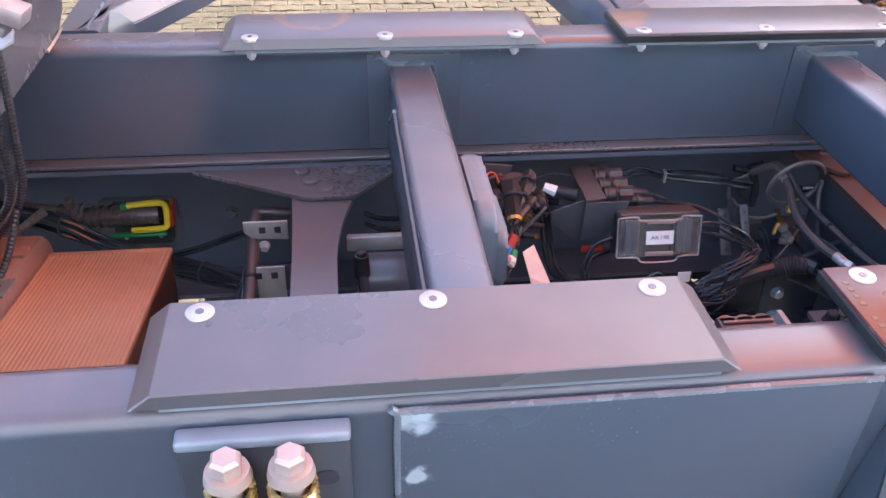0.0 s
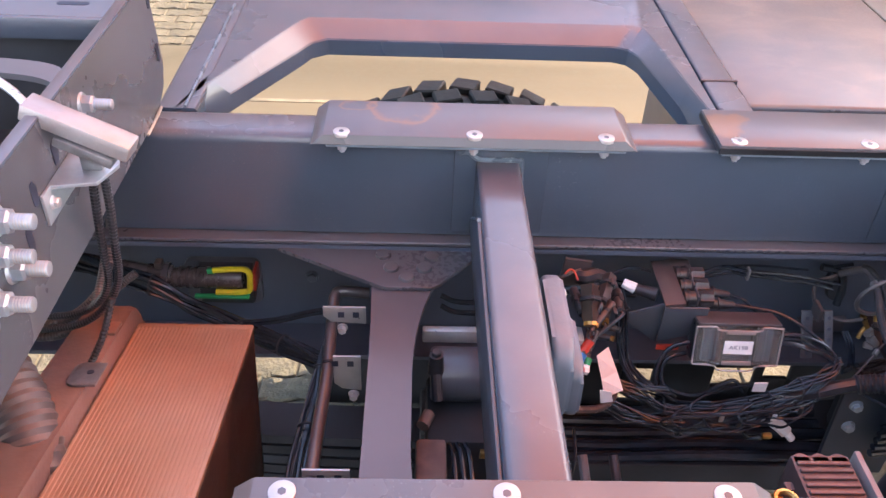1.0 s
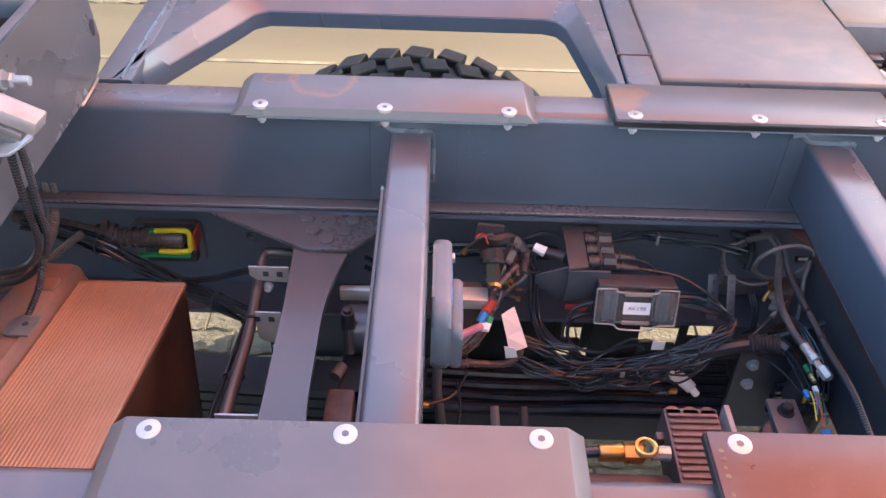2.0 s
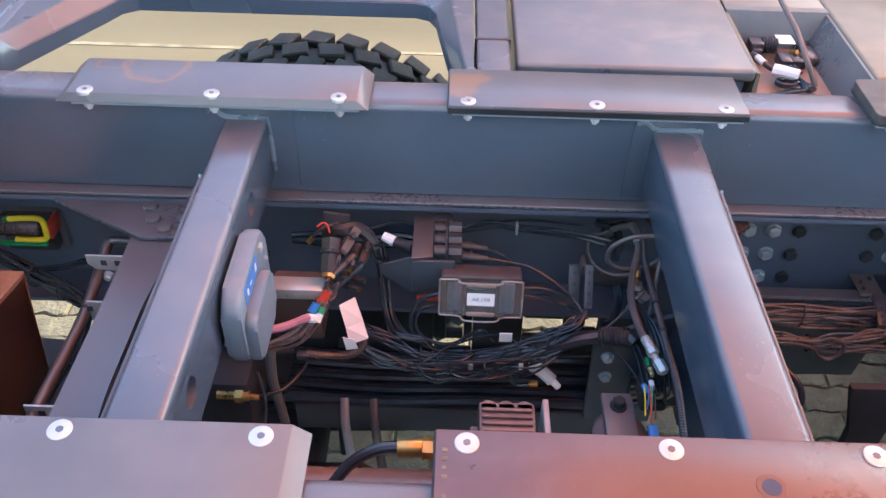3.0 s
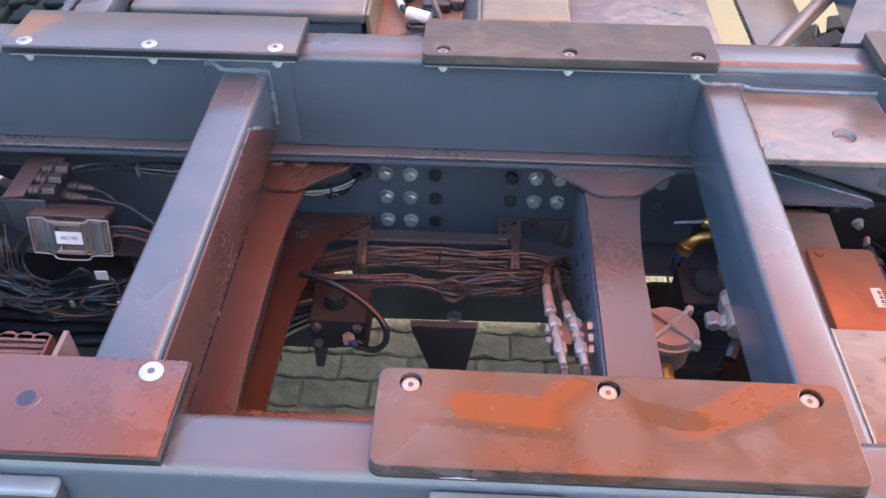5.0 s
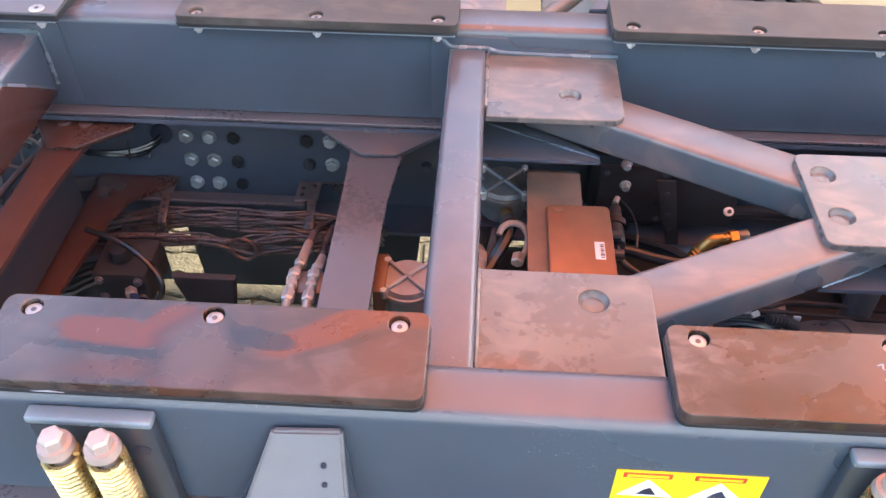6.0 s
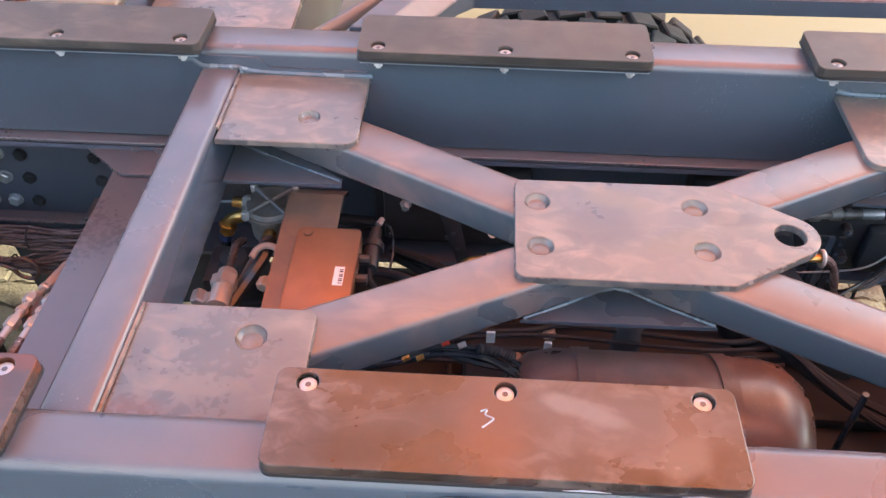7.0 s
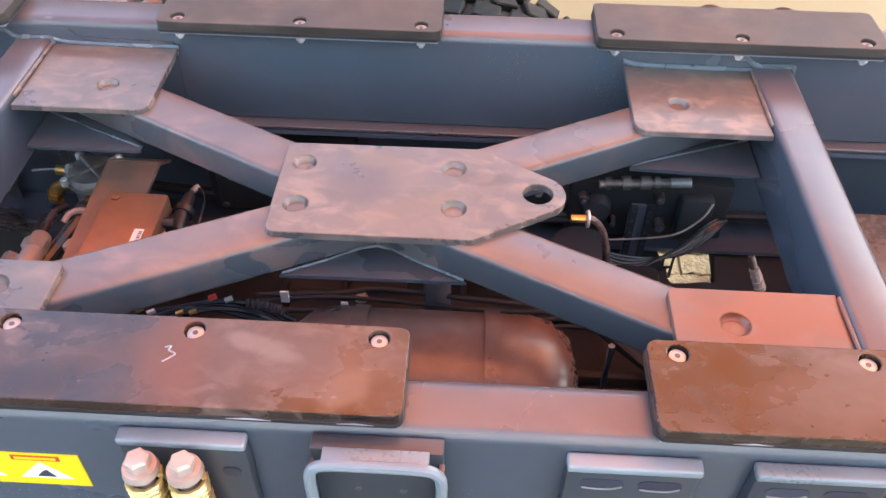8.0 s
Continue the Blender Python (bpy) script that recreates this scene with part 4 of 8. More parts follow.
for x, z in ((0.42, 1.075), (0.46, 1.076), (0.52, 1.078), (-0.20, 0.93), (2.05, 0.95), (2.1, 0.98), (2.0, 0.90), (2.30, 0.95), (2.62, 0.90), (2.70, 0.93), (2.9, 0.95), (0.957, 0.914), (1.543, 0.916), (1.590, 0.917)):
    part("flange_bolt", hex_head((x, 1.3125, z), (0, -1, 0), 0.017, 0.010, None, 0.013, 0.004), CHASSIS, chassis)

# ---- brackets on the outer face of the camera-side rail ----
FY = 0.440


def spring_mount(x0, x1, bolts, label):
    """A bracket plate with two tall sprung bolts standing before the rail."""
    m = thing("spring_mount", ((x0 + x1) / 2, FY - 0.02, 1.05), label, "spring mount", "sprung mounts on the subframe rail")
    # Dark face under a pale ledge: the fall of light is in both colours.
    part("bracket_plate", prism(rounded(x0, x1, 1.045, 1.262, 0.006, 3), "y", 0.424, FY - 0.0005, 0.0015), SIDE_PLATE, m)
    part("top_ledge", box(x0 - 0.001, x1 + 0.001, 0.4205, FY - 0.0005, 1.2625, 1.2735, 0.0035, 3), LIP, m, "pale worn top edge, highlight put in its colour")
    shelf = part("shelf", box(bolts[0] - 0.035, bolts[1] + 0.04, 0.345, 0.4245, 1.045, 1.057, 0.002), PAINT, m)
    part("slot", prism(rounded(x1 - 0.030, x1 - 0.010, 1.212, 1.228, 0.0078, 5), "y", 0.4225, 0.4242), INK, m)
    for x in bolts:
        y = 0.398
        b = part("bolt", hex_head((x, y, 1.258), (0, 0, 1), 0.0225, 0.024, rod((x, y, 1.05), (x, y, 1.258), 0.010, 12), 0.0190, 0.009), BOLT_PINK, m, "pale hex bolt with flange")
        coil = [(x + 0.0172 * math.cos(a), y + 0.0172 * math.sin(a), 1.248 - 0.0075 * a / (2 * math.pi)) for a in [k * math.pi / 5 for k in range(250)]]
        part("spring", tube(coil, 0.0034, 6, 1), YELLOW_ZINC, b, "yellow zinc coil spring")
    return m


for x0, x1, bolts in ((-0.134, 0.002, (-0.092, -0.044)), (1.196, 1.327, (1.236, 1.284)), (2.036, 2.168, (2.067, 2.112))):
    spring_mount(x0, x1, bolts, "slate bracket with two pale sprung bolts on the rail")


def body_bracket(x0, x1, x2, x3, label):
    """A folded bracket whose face leans out from the rail."""
    m = thing("body_bracket", ((x0 + x1) / 2, FY - 0.02, 1.10), label, "bracket")
    bm = bmesh.new()
    vs = [bm.verts.new(p) for p in ((x0, FY - 0.002, 1.258), (x1, FY - 0.002, 1.262), (x3, 0.385, 1.09), (x2, 0.385, 1.09),
                                    (x0, FY - 0.012, 1.262), (x1, FY - 0.012, 1.266), (x3, 0.372, 1.09), (x2, 0.372, 1.09))]
    for q in ((0, 1, 2, 3), (4, 5, 6, 7), (0, 1, 5, 4), (1, 2, 6, 5), (2, 3, 7, 6), (3, 0, 4, 7)):
        bm.faces.new([vs[i] for i in q])
    bmesh.ops.bevel(bm, geom=list(bm.edges), offset=0.003, segments=2, affect="EDGES")
    # Pale face: sky reflection on the leaning plate, put into the colour.
    part("face_plate", bm, PALE_PAINT, m)
    for s in (0, 1):
        xa, xb = (x0, x2) if s == 0 else (x1, x3)
        bm = bmesh.new()
        t = 0.006 if s == 0 else -0.006
        vs = [bm.verts.new(p) for p in ((xa, FY - 0.001, 1.258), (xb, 0.385, 1.09), (xb, FY - 0.001, 1.09), (xa + t, FY - 0.001, 1.258), (xb + t, 0.385, 1.09), (xb + t, FY - 0.001, 1.09))]
        for q in ((0, 1, 2), (3, 4, 5), (0, 1, 4, 3), (1, 2, 5, 4), (2, 0, 3, 5)):
            bm.faces.new([vs[i] for i in q])
        part("side_plate", bm, PAINT, m, smooth=False)
    for z in (1.225, 1.20):
        part("screw_hole", rod((x1 - 0.02, 0.414 + (z - 1.21) * 0.3, z), (x1 - 0.02, 0.4075 + (z - 1.21) * 0.3, z), 0.003, 10), INK, m)
    return m


body_bracket(1.449, 1.523, 1.386, 1.530, "slate folded bracket leaning out from the rail")
body_bracket(0.495, 0.557, 0.47, 0.565, "slate folded bracket leaning out from the rail")
m = thing("channel_bracket", (2.304, FY - 0.02, 1.10), "slate upright channel bracket with four small holes", "bracket")
part("back_plate", box(2.236, 2.372, 0.420, FY - 0.0005, 1.05, 1.278, 0.002), SIDE_PLATE, m)
part("rim", tube([(2.237, 0.402, 1.05), (2.237, 0.402, 1.20), (2.237, 0.402, 1.252), (2.242, 0.402, 1.270), (2.256, 0.402, 1.2775), (2.30, 0.402, 1.279), (2.352, 0.402, 1.2775), (2.366, 0.402, 1.270), (2.371, 0.402, 1.252), (2.371, 0.402, 1.20), (2.371, 0.402, 1.05)], 0.0062, 10, 4), LIP, m, "rounded rim, pale highlight put in its colour")
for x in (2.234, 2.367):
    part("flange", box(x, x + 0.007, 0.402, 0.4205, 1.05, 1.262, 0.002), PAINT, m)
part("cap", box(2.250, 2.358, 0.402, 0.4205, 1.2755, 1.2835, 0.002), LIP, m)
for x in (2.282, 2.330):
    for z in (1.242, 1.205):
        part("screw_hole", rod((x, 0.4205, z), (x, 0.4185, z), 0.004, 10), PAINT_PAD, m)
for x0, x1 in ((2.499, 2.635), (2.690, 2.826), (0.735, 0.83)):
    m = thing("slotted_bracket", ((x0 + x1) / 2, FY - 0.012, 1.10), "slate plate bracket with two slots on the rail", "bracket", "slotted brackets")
    # Dark face and pale ledge again carry the fall of light as colour.
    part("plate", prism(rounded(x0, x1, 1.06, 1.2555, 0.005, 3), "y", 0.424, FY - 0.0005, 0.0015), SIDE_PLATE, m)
    part("top_ledge", box(x0 - 0.001, x1 + 0.001, 0.4205, FY - 0.0005, 1.256, 1.2675, 0.0035, 3), LIP, m, "pale worn top edge, highlight put in its colour")
    for k in (0.28, 0.72):
        xc = x0 + (x1 - x0) * k
        part("slot", prism(rounded(xc - 0.023, xc + 0.023, 1.224, 1.242, 0.0088, 5), "y", 0.4232, 0.4242), INK, m)
        part("slot_edge", tube([(xc - 0.020, 0.4230, 1.2265), (xc - 0.008, 0.4230, 1.2245), (xc + 0.010, 0.4230, 1.2250), (xc + 0.021, 0.4230, 1.2300)], 0.0013, 6, 4), PALE_PAINT, m, "bare slot edge")
part("doubler_plate", prism(rounded(0.039, 0.462, 1.06, 1.2785, 0.008, 3), "y", 0.4325, FY + 0.0005, 0.0015), PAINT_SCUFFED, sub, "raised patch plate with scuffed edge")
part("weld_bead", tube([(0.041, 0.4335, 1.15), (0.041, 0.4335, 1.272), (0.049, 0.4335, 1.2785), (0.2, 0.4335, 1.2790), (0.460, 0.4335, 1.279)], 0.0028, 6, 5, ribs=0.0006), WELD, sub)

st = thing("warning_sticker", (1.891, FY - 0.001, 1.15), "yellow warning sticker with red header and white triangles", "sticker")
part("sheet", box(1.812, 1.972, FY - 0.0016, FY - 0.0002, 1.145, 1.208), STICKER, st, smooth=False)
for x0, x1 in ((1.820, 1.872), (1.896, 1.950)):
    part("header_bar", box(x0, x1, FY - 0.0024, FY - 0.0015, 1.196, 1.205), RED, st, smooth=False)
    part("text_bar", box(x0 + 0.004, x1 - 0.004, FY - 0.0029, FY - 0.0023, 1.1985, 1.2025), STICKER, st, smooth=False)
for x in (1.848, 1.925):
    part("triangle", prism([(x - 0.03, 1.160), (x + 0.03, 1.160), (x, 1.193)], "y", FY - 0.0024, FY - 0.0015), WHITE, st, smooth=False)
    part("triangle_sign", prism([(x - 0.010, 1.164), (x + 0.012, 1.164), (x + 0.004, 1.178), (x - 0.002, 1.174)], "y", FY - 0.0029, FY - 0.0023), INK, st, smooth=False)

# ---- hoist base at the front: cross plate with studs ----
hb = thing("hoist_base", (-0.6, 0.86, 1.285), "slate steel hoist base plate with zinc studs", "hoist base")
plate_out = [(0.46, 1.292), (1.210, 1.289), (1.285, 1.292), (1.325, 1.312), (1.343, 1.345), (1.336, 1.39), (1.327, 1.455), (1.318, 1.58), (1.262, 1.58), (1.250, 1.487), (0.46, 1.487)]
part("cross_plate", prism(plate_out, "x", -0.432, -0.420, 0.0015), PAINT_PAD, hb)
part("plate_edge", box(-0.436, -0.4195, 0.46, 1.243, 1.4845, 1.4905, 0.0025), PAINT, hb)
part("weld_bead", tube([(-0.418, 1.205, 1.289), (-0.418, 1.25, 1.290), (-0.418, 1.29, 1.293)], 0.0022, 6, 4, ribs=0.0005), RAW, hb)
part("shelf_plate", prism([(-1.3, 1.181), (-0.4335, 1.177), (-0.4335, 1.42), (-1.3, 1.42)], "z", 1.477, 1.487, 0.001), PAINT_PAD, hb)
part("front_lip", box(-1.3, -0.4335, 1.170, 1.1805, 1.455, 1.4865, 0.003), PAINT, hb)
part("oval_hole", prism(rounded(-0.515, -0.470, 1.217, 1.229, 0.0055, 5), "z", 1.4868, 1.4876), INK, hb)
# Walls and floor inside the recess are near-black: its shade is put in the colour.
part("inner_wall", box(-1.3, -0.4335, 1.19, 1.20, 1.30, 1.4545), DEEP_BLACK, hb)
bm = bmesh.new()
curve = smooth_line([(-1.3, 1.075, 1.476), (-0.75, 1.066, 1.474), (-0.56, 1.056, 1.472), (-0.47, 1.046, 1.468), (-0.446, 1.030, 1.452), (-0.443, 1.016, 1.425)], 6)
rows_ = [[bm.verts.new(c + Vector(o)) for o in ((0, -0.020, 0.0), (0, 0.020, 0.0), (0, 0.020, -0.008), (0, -0.020, -0.008))] for c in curve]
for a, b in zip(rows_, rows_[1:]):
    for k in range(4):
        bm.faces.new((a[k], a[(k + 1) % 4], b[(k + 1) % 4], b[k]))
bm.faces.new(rows_[0]), bm.faces.new(rows_[-1])
part("curved_plate", bm, PAINT_PAD, hb)
part("back_wall", box(-1.32, -1.3, 0.46, 1.42, 1.29, 1.5), DEEP_BLACK, hb)
part("floor_plate", box(-1.3, -0.4335, 0.55, 1.19, 1.290, 1.302), DEEP_BLACK, hb)
for y, z in ((1.322, 1.372), (1.318, 1.46), (0.835, 1.425), (0.80, 1.39), (0.765, 1.475), (0.735, 1.415), (0.905, 1.435)):
    part("plate_hole", prism(rounded(y - 0.0065, y + 0.0065, z - 0.015, z + 0.015, 0.006, 4), "x", -0.4205, -0.4190), INK, hb)
for y, z, r in ((1.005, 1.446, 1.0), (0.750, 1.450, 1.2), (0.730, 1.422, 1.1), (0.751, 1.390, 1.2), (0.703, 1.383, 1.15), (0.985, 1.405, 0.8)):
    s = part("stud", rod((-0.422, y, z), (-0.382, y, z), 0.0068 * r, 16, None, None, 0.001), BOLT_GREY, hb, "zinc stud")
    for q in range(6):
        part("thread", rod((-0.400 + 0.003 * q, y, z), (-0.3986 + 0.003 * q, y, z), 0.0071 * r, 16), WHITE_ZINC, s)
    part("nut", hex_head((-0.4195, y, z), (1, 0, 0), 0.020 * r, 0.016, None, 0.0145 * r, 0.003), BOLT_GREY, s)

# sensor on its folded bracket, with conduit tails
sb = thing("position_sensor", (-0.388, 0.911, 1.372), "pale zinc sensor arm on a folded bracket", "sensor")


def placed(ob, m):
    """Move a part, built about the origin, to the pose m."""
    ob.matrix_basis = Matrix.Translation(-BASE[ob.name]) @ m @ Matrix.Translation(BASE[ob.name])
    return ob


placed(part("arm", box(-0.065, 0.058, -0.016, 0.016, -0.0105, 0.0105, 0.003), PALE_CAST, sb), pose(-0.380, 0.902, 1.469, 0, 22, -6))
placed(part("clamp", box(-0.038, 0.030, -0.013, 0.011, -0.008, 0.004, 0.002), ALU, sb), pose(-0.374, 0.896, 1.448, 0, 22, -6))
part("bracket", prism([(-0.419, 0.864), (-0.367, 0.874), (-0.353, 0.913), (-0.362, 0.948), (-0.419, 0.958)], "z", 1.412, 1.417, 0.001), BOLT_GREY, sb)
part("bracket_leg", box(-0.4195, -0.4155, 0.843, 0.953, 1.377, 1.4165, 0.001), BOLT_GREY, sb)
part("riser", box(-0.391, -0.367, 0.898, 0.913, 1.417, 1.446, 0.002), ALU, sb)
part("screw", hex_head((-0.415, 0.860, 1.398), (1, 0, 0), 0.011, 0.008, None, 0.008), ZINC, sb)
part("lead", tube([(-0.436, 0.909, 1.491), (-0.472, 0.932, 1.509), (-0.588, 0.995, 1.535), (-0.788, 1.069, 1.561)], 0.005, 8, 5), ZINC, sb)
for pts in ([(-0.374, 0.916, 1.411), (-0.384, 0.932, 1.341), (-0.397, 0.948, 1.267), (-0.412, 0.969, 1.199), (-0.445, 0.984, 1.136), (-0.502, 1.000, 1.083), (-0.588, 1.032, 1.041), (-0.693, 1.048, 1.015)],
            [(-0.386, 0.911, 1.411), (-0.399, 0.927, 1.341), (-0.412, 0.945, 1.267), (-0.424, 0.963, 1.199), (-0.454, 0.979, 1.146), (-0.504, 1.000, 1.104), (-0.588, 1.032, 1.067), (-0.693, 1.048, 1.046)],
            [(-0.428, 0.969, 1.162), (-0.446, 0.953, 1.109), (-0.467, 0.932, 1.067), (-0.475, 0.900, 1.044), (-0.481, 0.885, 1.025)]):
    part("conduit", tube(pts, 0.0046, 8, 6, None, 0.0012, 0.0062), BLACK, sb, "black corrugated conduit")

# ---- outriggers and wheels on the far side ----
fr = thing("mudguard_frame", (0.12, 1.6, 1.2), "slate box-section frame over the wheel", "mudguard frame", "frames over the wheels")


def bevelled_frame(inner, crest, outer):
    """A pressed frame round an opening: upright inside, a slope up to its crest, a flat top out to its outer edge."""
    bm = bmesh.new()
    rings = [[bm.verts.new((x, y, z)) for x, y in out] for out, z in ((inner, 1.222), (inner, 1.256), (crest, 1.2855), (outer, 1.2855), (outer, 1.222))]
    for a, b in zip(rings, rings[1:] + rings[:1]):
        for i in range(len(inner) - 1):
            bm.faces.new((a[i], a[i + 1], b[i + 1], b[i]))
    bm.faces.new([r[0] for r in rings]), bm.faces.new([r[-1] for r in rings])
    bmesh.ops.recalc_face_normals(bm, faces=bm.faces)
    bent = [e for e in bm.edges if e.calc_face_angle(0) > 0.5]
    bmesh.ops.bevel(bm, geom=bent, offset=0.0015, segments=2, affect="EDGES")
    return bm


part("frame", bevelled_frame(
    [(-0.392, 1.302), (-0.335, 1.415), (-0.235, 1.605), (-0.219, 1.640), (-0.190, 1.660), (0.385, 1.661), (0.412, 1.648), (0.428, 1.615), (0.459, 1.416), (0.484, 1.302)],
    [(-0.398, 1.302), (-0.362, 1.405), (-0.272, 1.612), (-0.245, 1.672), (-0.226, 1.698), (0.425, 1.702), (0.445, 1.692), (0.456, 1.630), (0.477, 1.430), (0.493, 1.302)],
    [(-0.404, 1.302), (-0.3675, 1.45), (-0.3675, 1.75), (-0.3675, 1.95), (-0.3675, 2.05), (0.5015, 2.05), (0.5015, 1.95), (0.5015, 1.75), (0.5015, 1.50), (0.5015, 1.302)]), PAINT, fr)
for x0, x1, name in ((-0.432, -0.366, "arm"), (0.506, 0.567, "arm")):
    part(name, prism(rounded(x0, x1, 1.228, 1.2855, 0.006, 3), "y", 1.3015, 2.35), PAINT, fr)
part("strap", box(0.503, 0.570, 1.452, 1.459, 1.226, 1.2875, 0.001, 1), BLACK, fr, "black strap")
part("weld_bead", tube([(-0.385, 1.305, 1.2862), (-0.385, 1.5, 1.2862), (-0.385, 1.75, 1.2862)], 0.003, 6, 4, ribs=0.0006), WELD, fr)
fr2 = thing("mudguard_frame", (2.5, 1.6, 1.2), "slate box-section frame over the wheel", "mudguard frame", "frames over the wheels")
part("frame", bevelled_frame(
    [(1.915, 1.302), (2.010, 1.470), (2.040, 1.500), (2.7, 1.515), (3.35, 1.530)],
    [(1.882, 1.302), (1.975, 1.480), (2.010, 1.535), (2.7, 1.550), (3.345, 1.565)],
    [(1.830, 1.302), (1.905, 1.46), (1.96, 1.985), (2.7, 1.99), (3.35, 1.99)]), PAINT, fr2)
for x in (2.84, 2.98):
    part("stub_pipe", rod((x, 1.47, 1.16), (x, 1.47, 1.216), 0.022, 16), BEAM, fr2, "short stub pipe")
wr = thing("wheel_strut", (2.95, 1.6, 1.1), "bright curved strut behind the mudguard frame", "strut")
part("strut", tube([(2.90, 1.38, 1.20), (2.96, 1.45, 1.12), (3.02, 1.56, 1.05), (3.12, 1.6, 1.0)], 0.012, 10, 5), ALU, wr)


def wheel(cx, cy, label):
    """A truck wheel lying along x, with lugged tread."""
    R, W, cz = 0.488, 0.31, 0.497
    w = thing("wheel", (cx, cy, 0.0), label, "wheel", "truck wheels")
    prof = [(-0.5, 0.60), (-0.5, 0.80), (-0.48, 0.90), (-0.43, 0.955), (-0.3, 0.985), (0.0, 1.0), (0.3, 0.985), (0.43, 0.955), (0.48, 0.90), (0.5, 0.80), (0.5, 0.60)]
    bm = bmesh.new()
    rings = []
    for k in range(72):
        a = 2 * math.pi * k / 72
        rings.append([bm.verts.new((cx + R * h * math.cos(a), cy + W * u, cz + R * h * math.sin(a))) for u, h in prof])
    for k in range(72):
        p, q = rings[k], rings[(k + 1) % 72]
        for i in range(len(prof) - 1):
            bm.faces.new((p[i], p[i + 1], q[i + 1], q[i]))
    tyre = part("tyre", bm, TYRE, w)
    part("rim", rod((cx, cy - 0.10, cz), (cx, cy + 0.10, cz), R * 0.605, 40, None, None, 0.01), CHASSIS, w)
    kinds = []
    for v, wid, lean, drop in ((-0.118, 0.078, 16, 0.030), (-0.040, 0.070, -10, 0.014), (0.040, 0.070, 10, 0.014), (0.118, 0.078, -16, 0.030)):
        bm = box(-0.033, 0.033, -wid / 2, wid / 2, -0.016, 0.020, 0.004, 1, None, pose(0, 0, 0, -math.copysign(drop * 420, v) * 0.6, 0, lean))
        mesh = bpy.data.meshes.new("tread_block")
        bm.to_mesh(mesh)
        bm.free()
        mesh.materials.append(TYRE)
        kinds.append((mesh, v, drop))
    count = 34
    for k in range(count):
        for j, (mesh, v, drop) in enumerate(kinds):
            a = 2 * math.pi * (k + (0.5 if j % 2 else 0)) / count
            lug = new("tread_block", mesh)
            lug.parent = tyre
            m = Matrix.Translation((cx, cy + v, cz)) @ pose(0, 0, 0, 0, 90 - math.degrees(a), 0) @ Matrix.Translation((0, 0, R - drop * 0.55 + 0.002))
            lug.matrix_basis = Matrix.Translation(-BASE[tyre.name]) @ m
    return w


wheel(0.112, 1.905, "large black lugged truck tyre on the ground")
wheel(2.32, 1.895, "large black lugged truck tyre under the far frame")

# side boxes on the far side
bx = thing("side_box", (0.8, 1.75, 0.7), "slate metal side locker with wet dusty lid", "side locker")
part("body", box(0.592, 1.008, 1.425, 2.06, 0.80, 1.236, 0.006), CHASSIS, bx)
part("lid", box(0.580, 1.018, 1.408, 2.08, 1.2365, 1.262, 0.008, 3), PLY, bx)
tr = thing("cable_tray", (1.13, 1.5, 1.18), "moulded tan-grey tray between lockers holding plugs", "tray")
part("tray_floor", box(1.019, 1.227, 1.295, 1.675, 1.180, 1.190, 0.002), TRAY, tr)
part("tray_side", prism([(1.0185, 1.19), (1.030, 1.19), (1.024, 1.256), (1.0185, 1.256)], "y", 1.41, 1.662), TAN_LID, tr)
part("tray_side", prism([(1.190, 1.19), (1.2275, 1.19), (1.2275, 1.258), (1.222, 1.258)], "y", 1.31, 1.662), PLY, tr)
part("tray_end", prism([(1.640, 1.19), (1.680, 1.19), (1.680, 1.262), (1.660, 1.262)], "x", 1.019, 1.227), PLY, tr)
part("rear_deck", box(1.019, 1.227, 1.6805, 2.08, 1.236, 1.262, 0.005), TAN_LID, tr)
part("block", box(1.165, 1.195, 1.56, 1.64, 1.1905, 1.212, 0.006), BEAM, tr)
bx2 = thing("side_box", (1.31, 1.75, 0.7), "tan-lidded slate side locker", "side locker")
part("body", box(1.238, 1.380, 1.41, 2.06, 0.80, 1.240, 0.006), CHASSIS, bx2)
part("lid", box(1.228, 1.392, 1.394, 2.08, 1.2405, 1.262, 0.008, 3), TAN_LID, bx2)
dk = thing("deck_plate", (1.6, 1.6, 1.17), "dusty reddish deck plates behind the rail", "deck plate")
part("plate", box(1.396, 1.690, 1.300, 2.06, 1.170, 1.186, 0.003), PLATE, dk)
part("plate", box(1.765, 1.885, 1.300, 2.06, 1.150, 1.166, 0.003), TAN_LID, dk)
part("bearer", box(1.40, 1.69, 1.42, 2.05, 0.80, 1.1695, 0.004), CHASSIS, dk)
part("bearer", box(1.77, 1.88, 1.32, 1.40, 0.9, 1.1495, 0.004), CHASSIS, dk)
tb = thing("diagonal_tube", (1.8, 1.5, 1.19), "light grey diagonal brace tube", "tube")
part("tube", rod((1.70, 1.32, 1.205), (1.93, 1.62, 1.23), 0.016, 14), PLY, tb)
pg = thing("taped_plugs", (1.10, 1.52, 1.19), "black plugs wrapped in white tape with wires", "plug")
part("plug_body", box(1.062, 1.090, 1.590, 1.622, 1.1905, 1.224, 0.004), BLACK, pg)
part("plug_nose", box(1.066, 1.084, 1.580, 1.592, 1.195, 1.216, 0.003), BLACK, pg)
part("ribbed_plug", tube([(1.090, 1.612, 1.212), (1.120, 1.606, 1.212)], 0.0145, 14, 6, None, 0.0024, 0.0062), BLACK, pg)
part("plug_back", tube([(1.066, 1.580, 1.205), (1.070, 1.560, 1.207), (1.072, 1.545, 1.212)], 0.0085, 10, 5), BLACK, pg)
part("plug_back", box(1.112, 1.136, 1.540, 1.585, 1.1905, 1.214, 0.005), BLACK, pg)
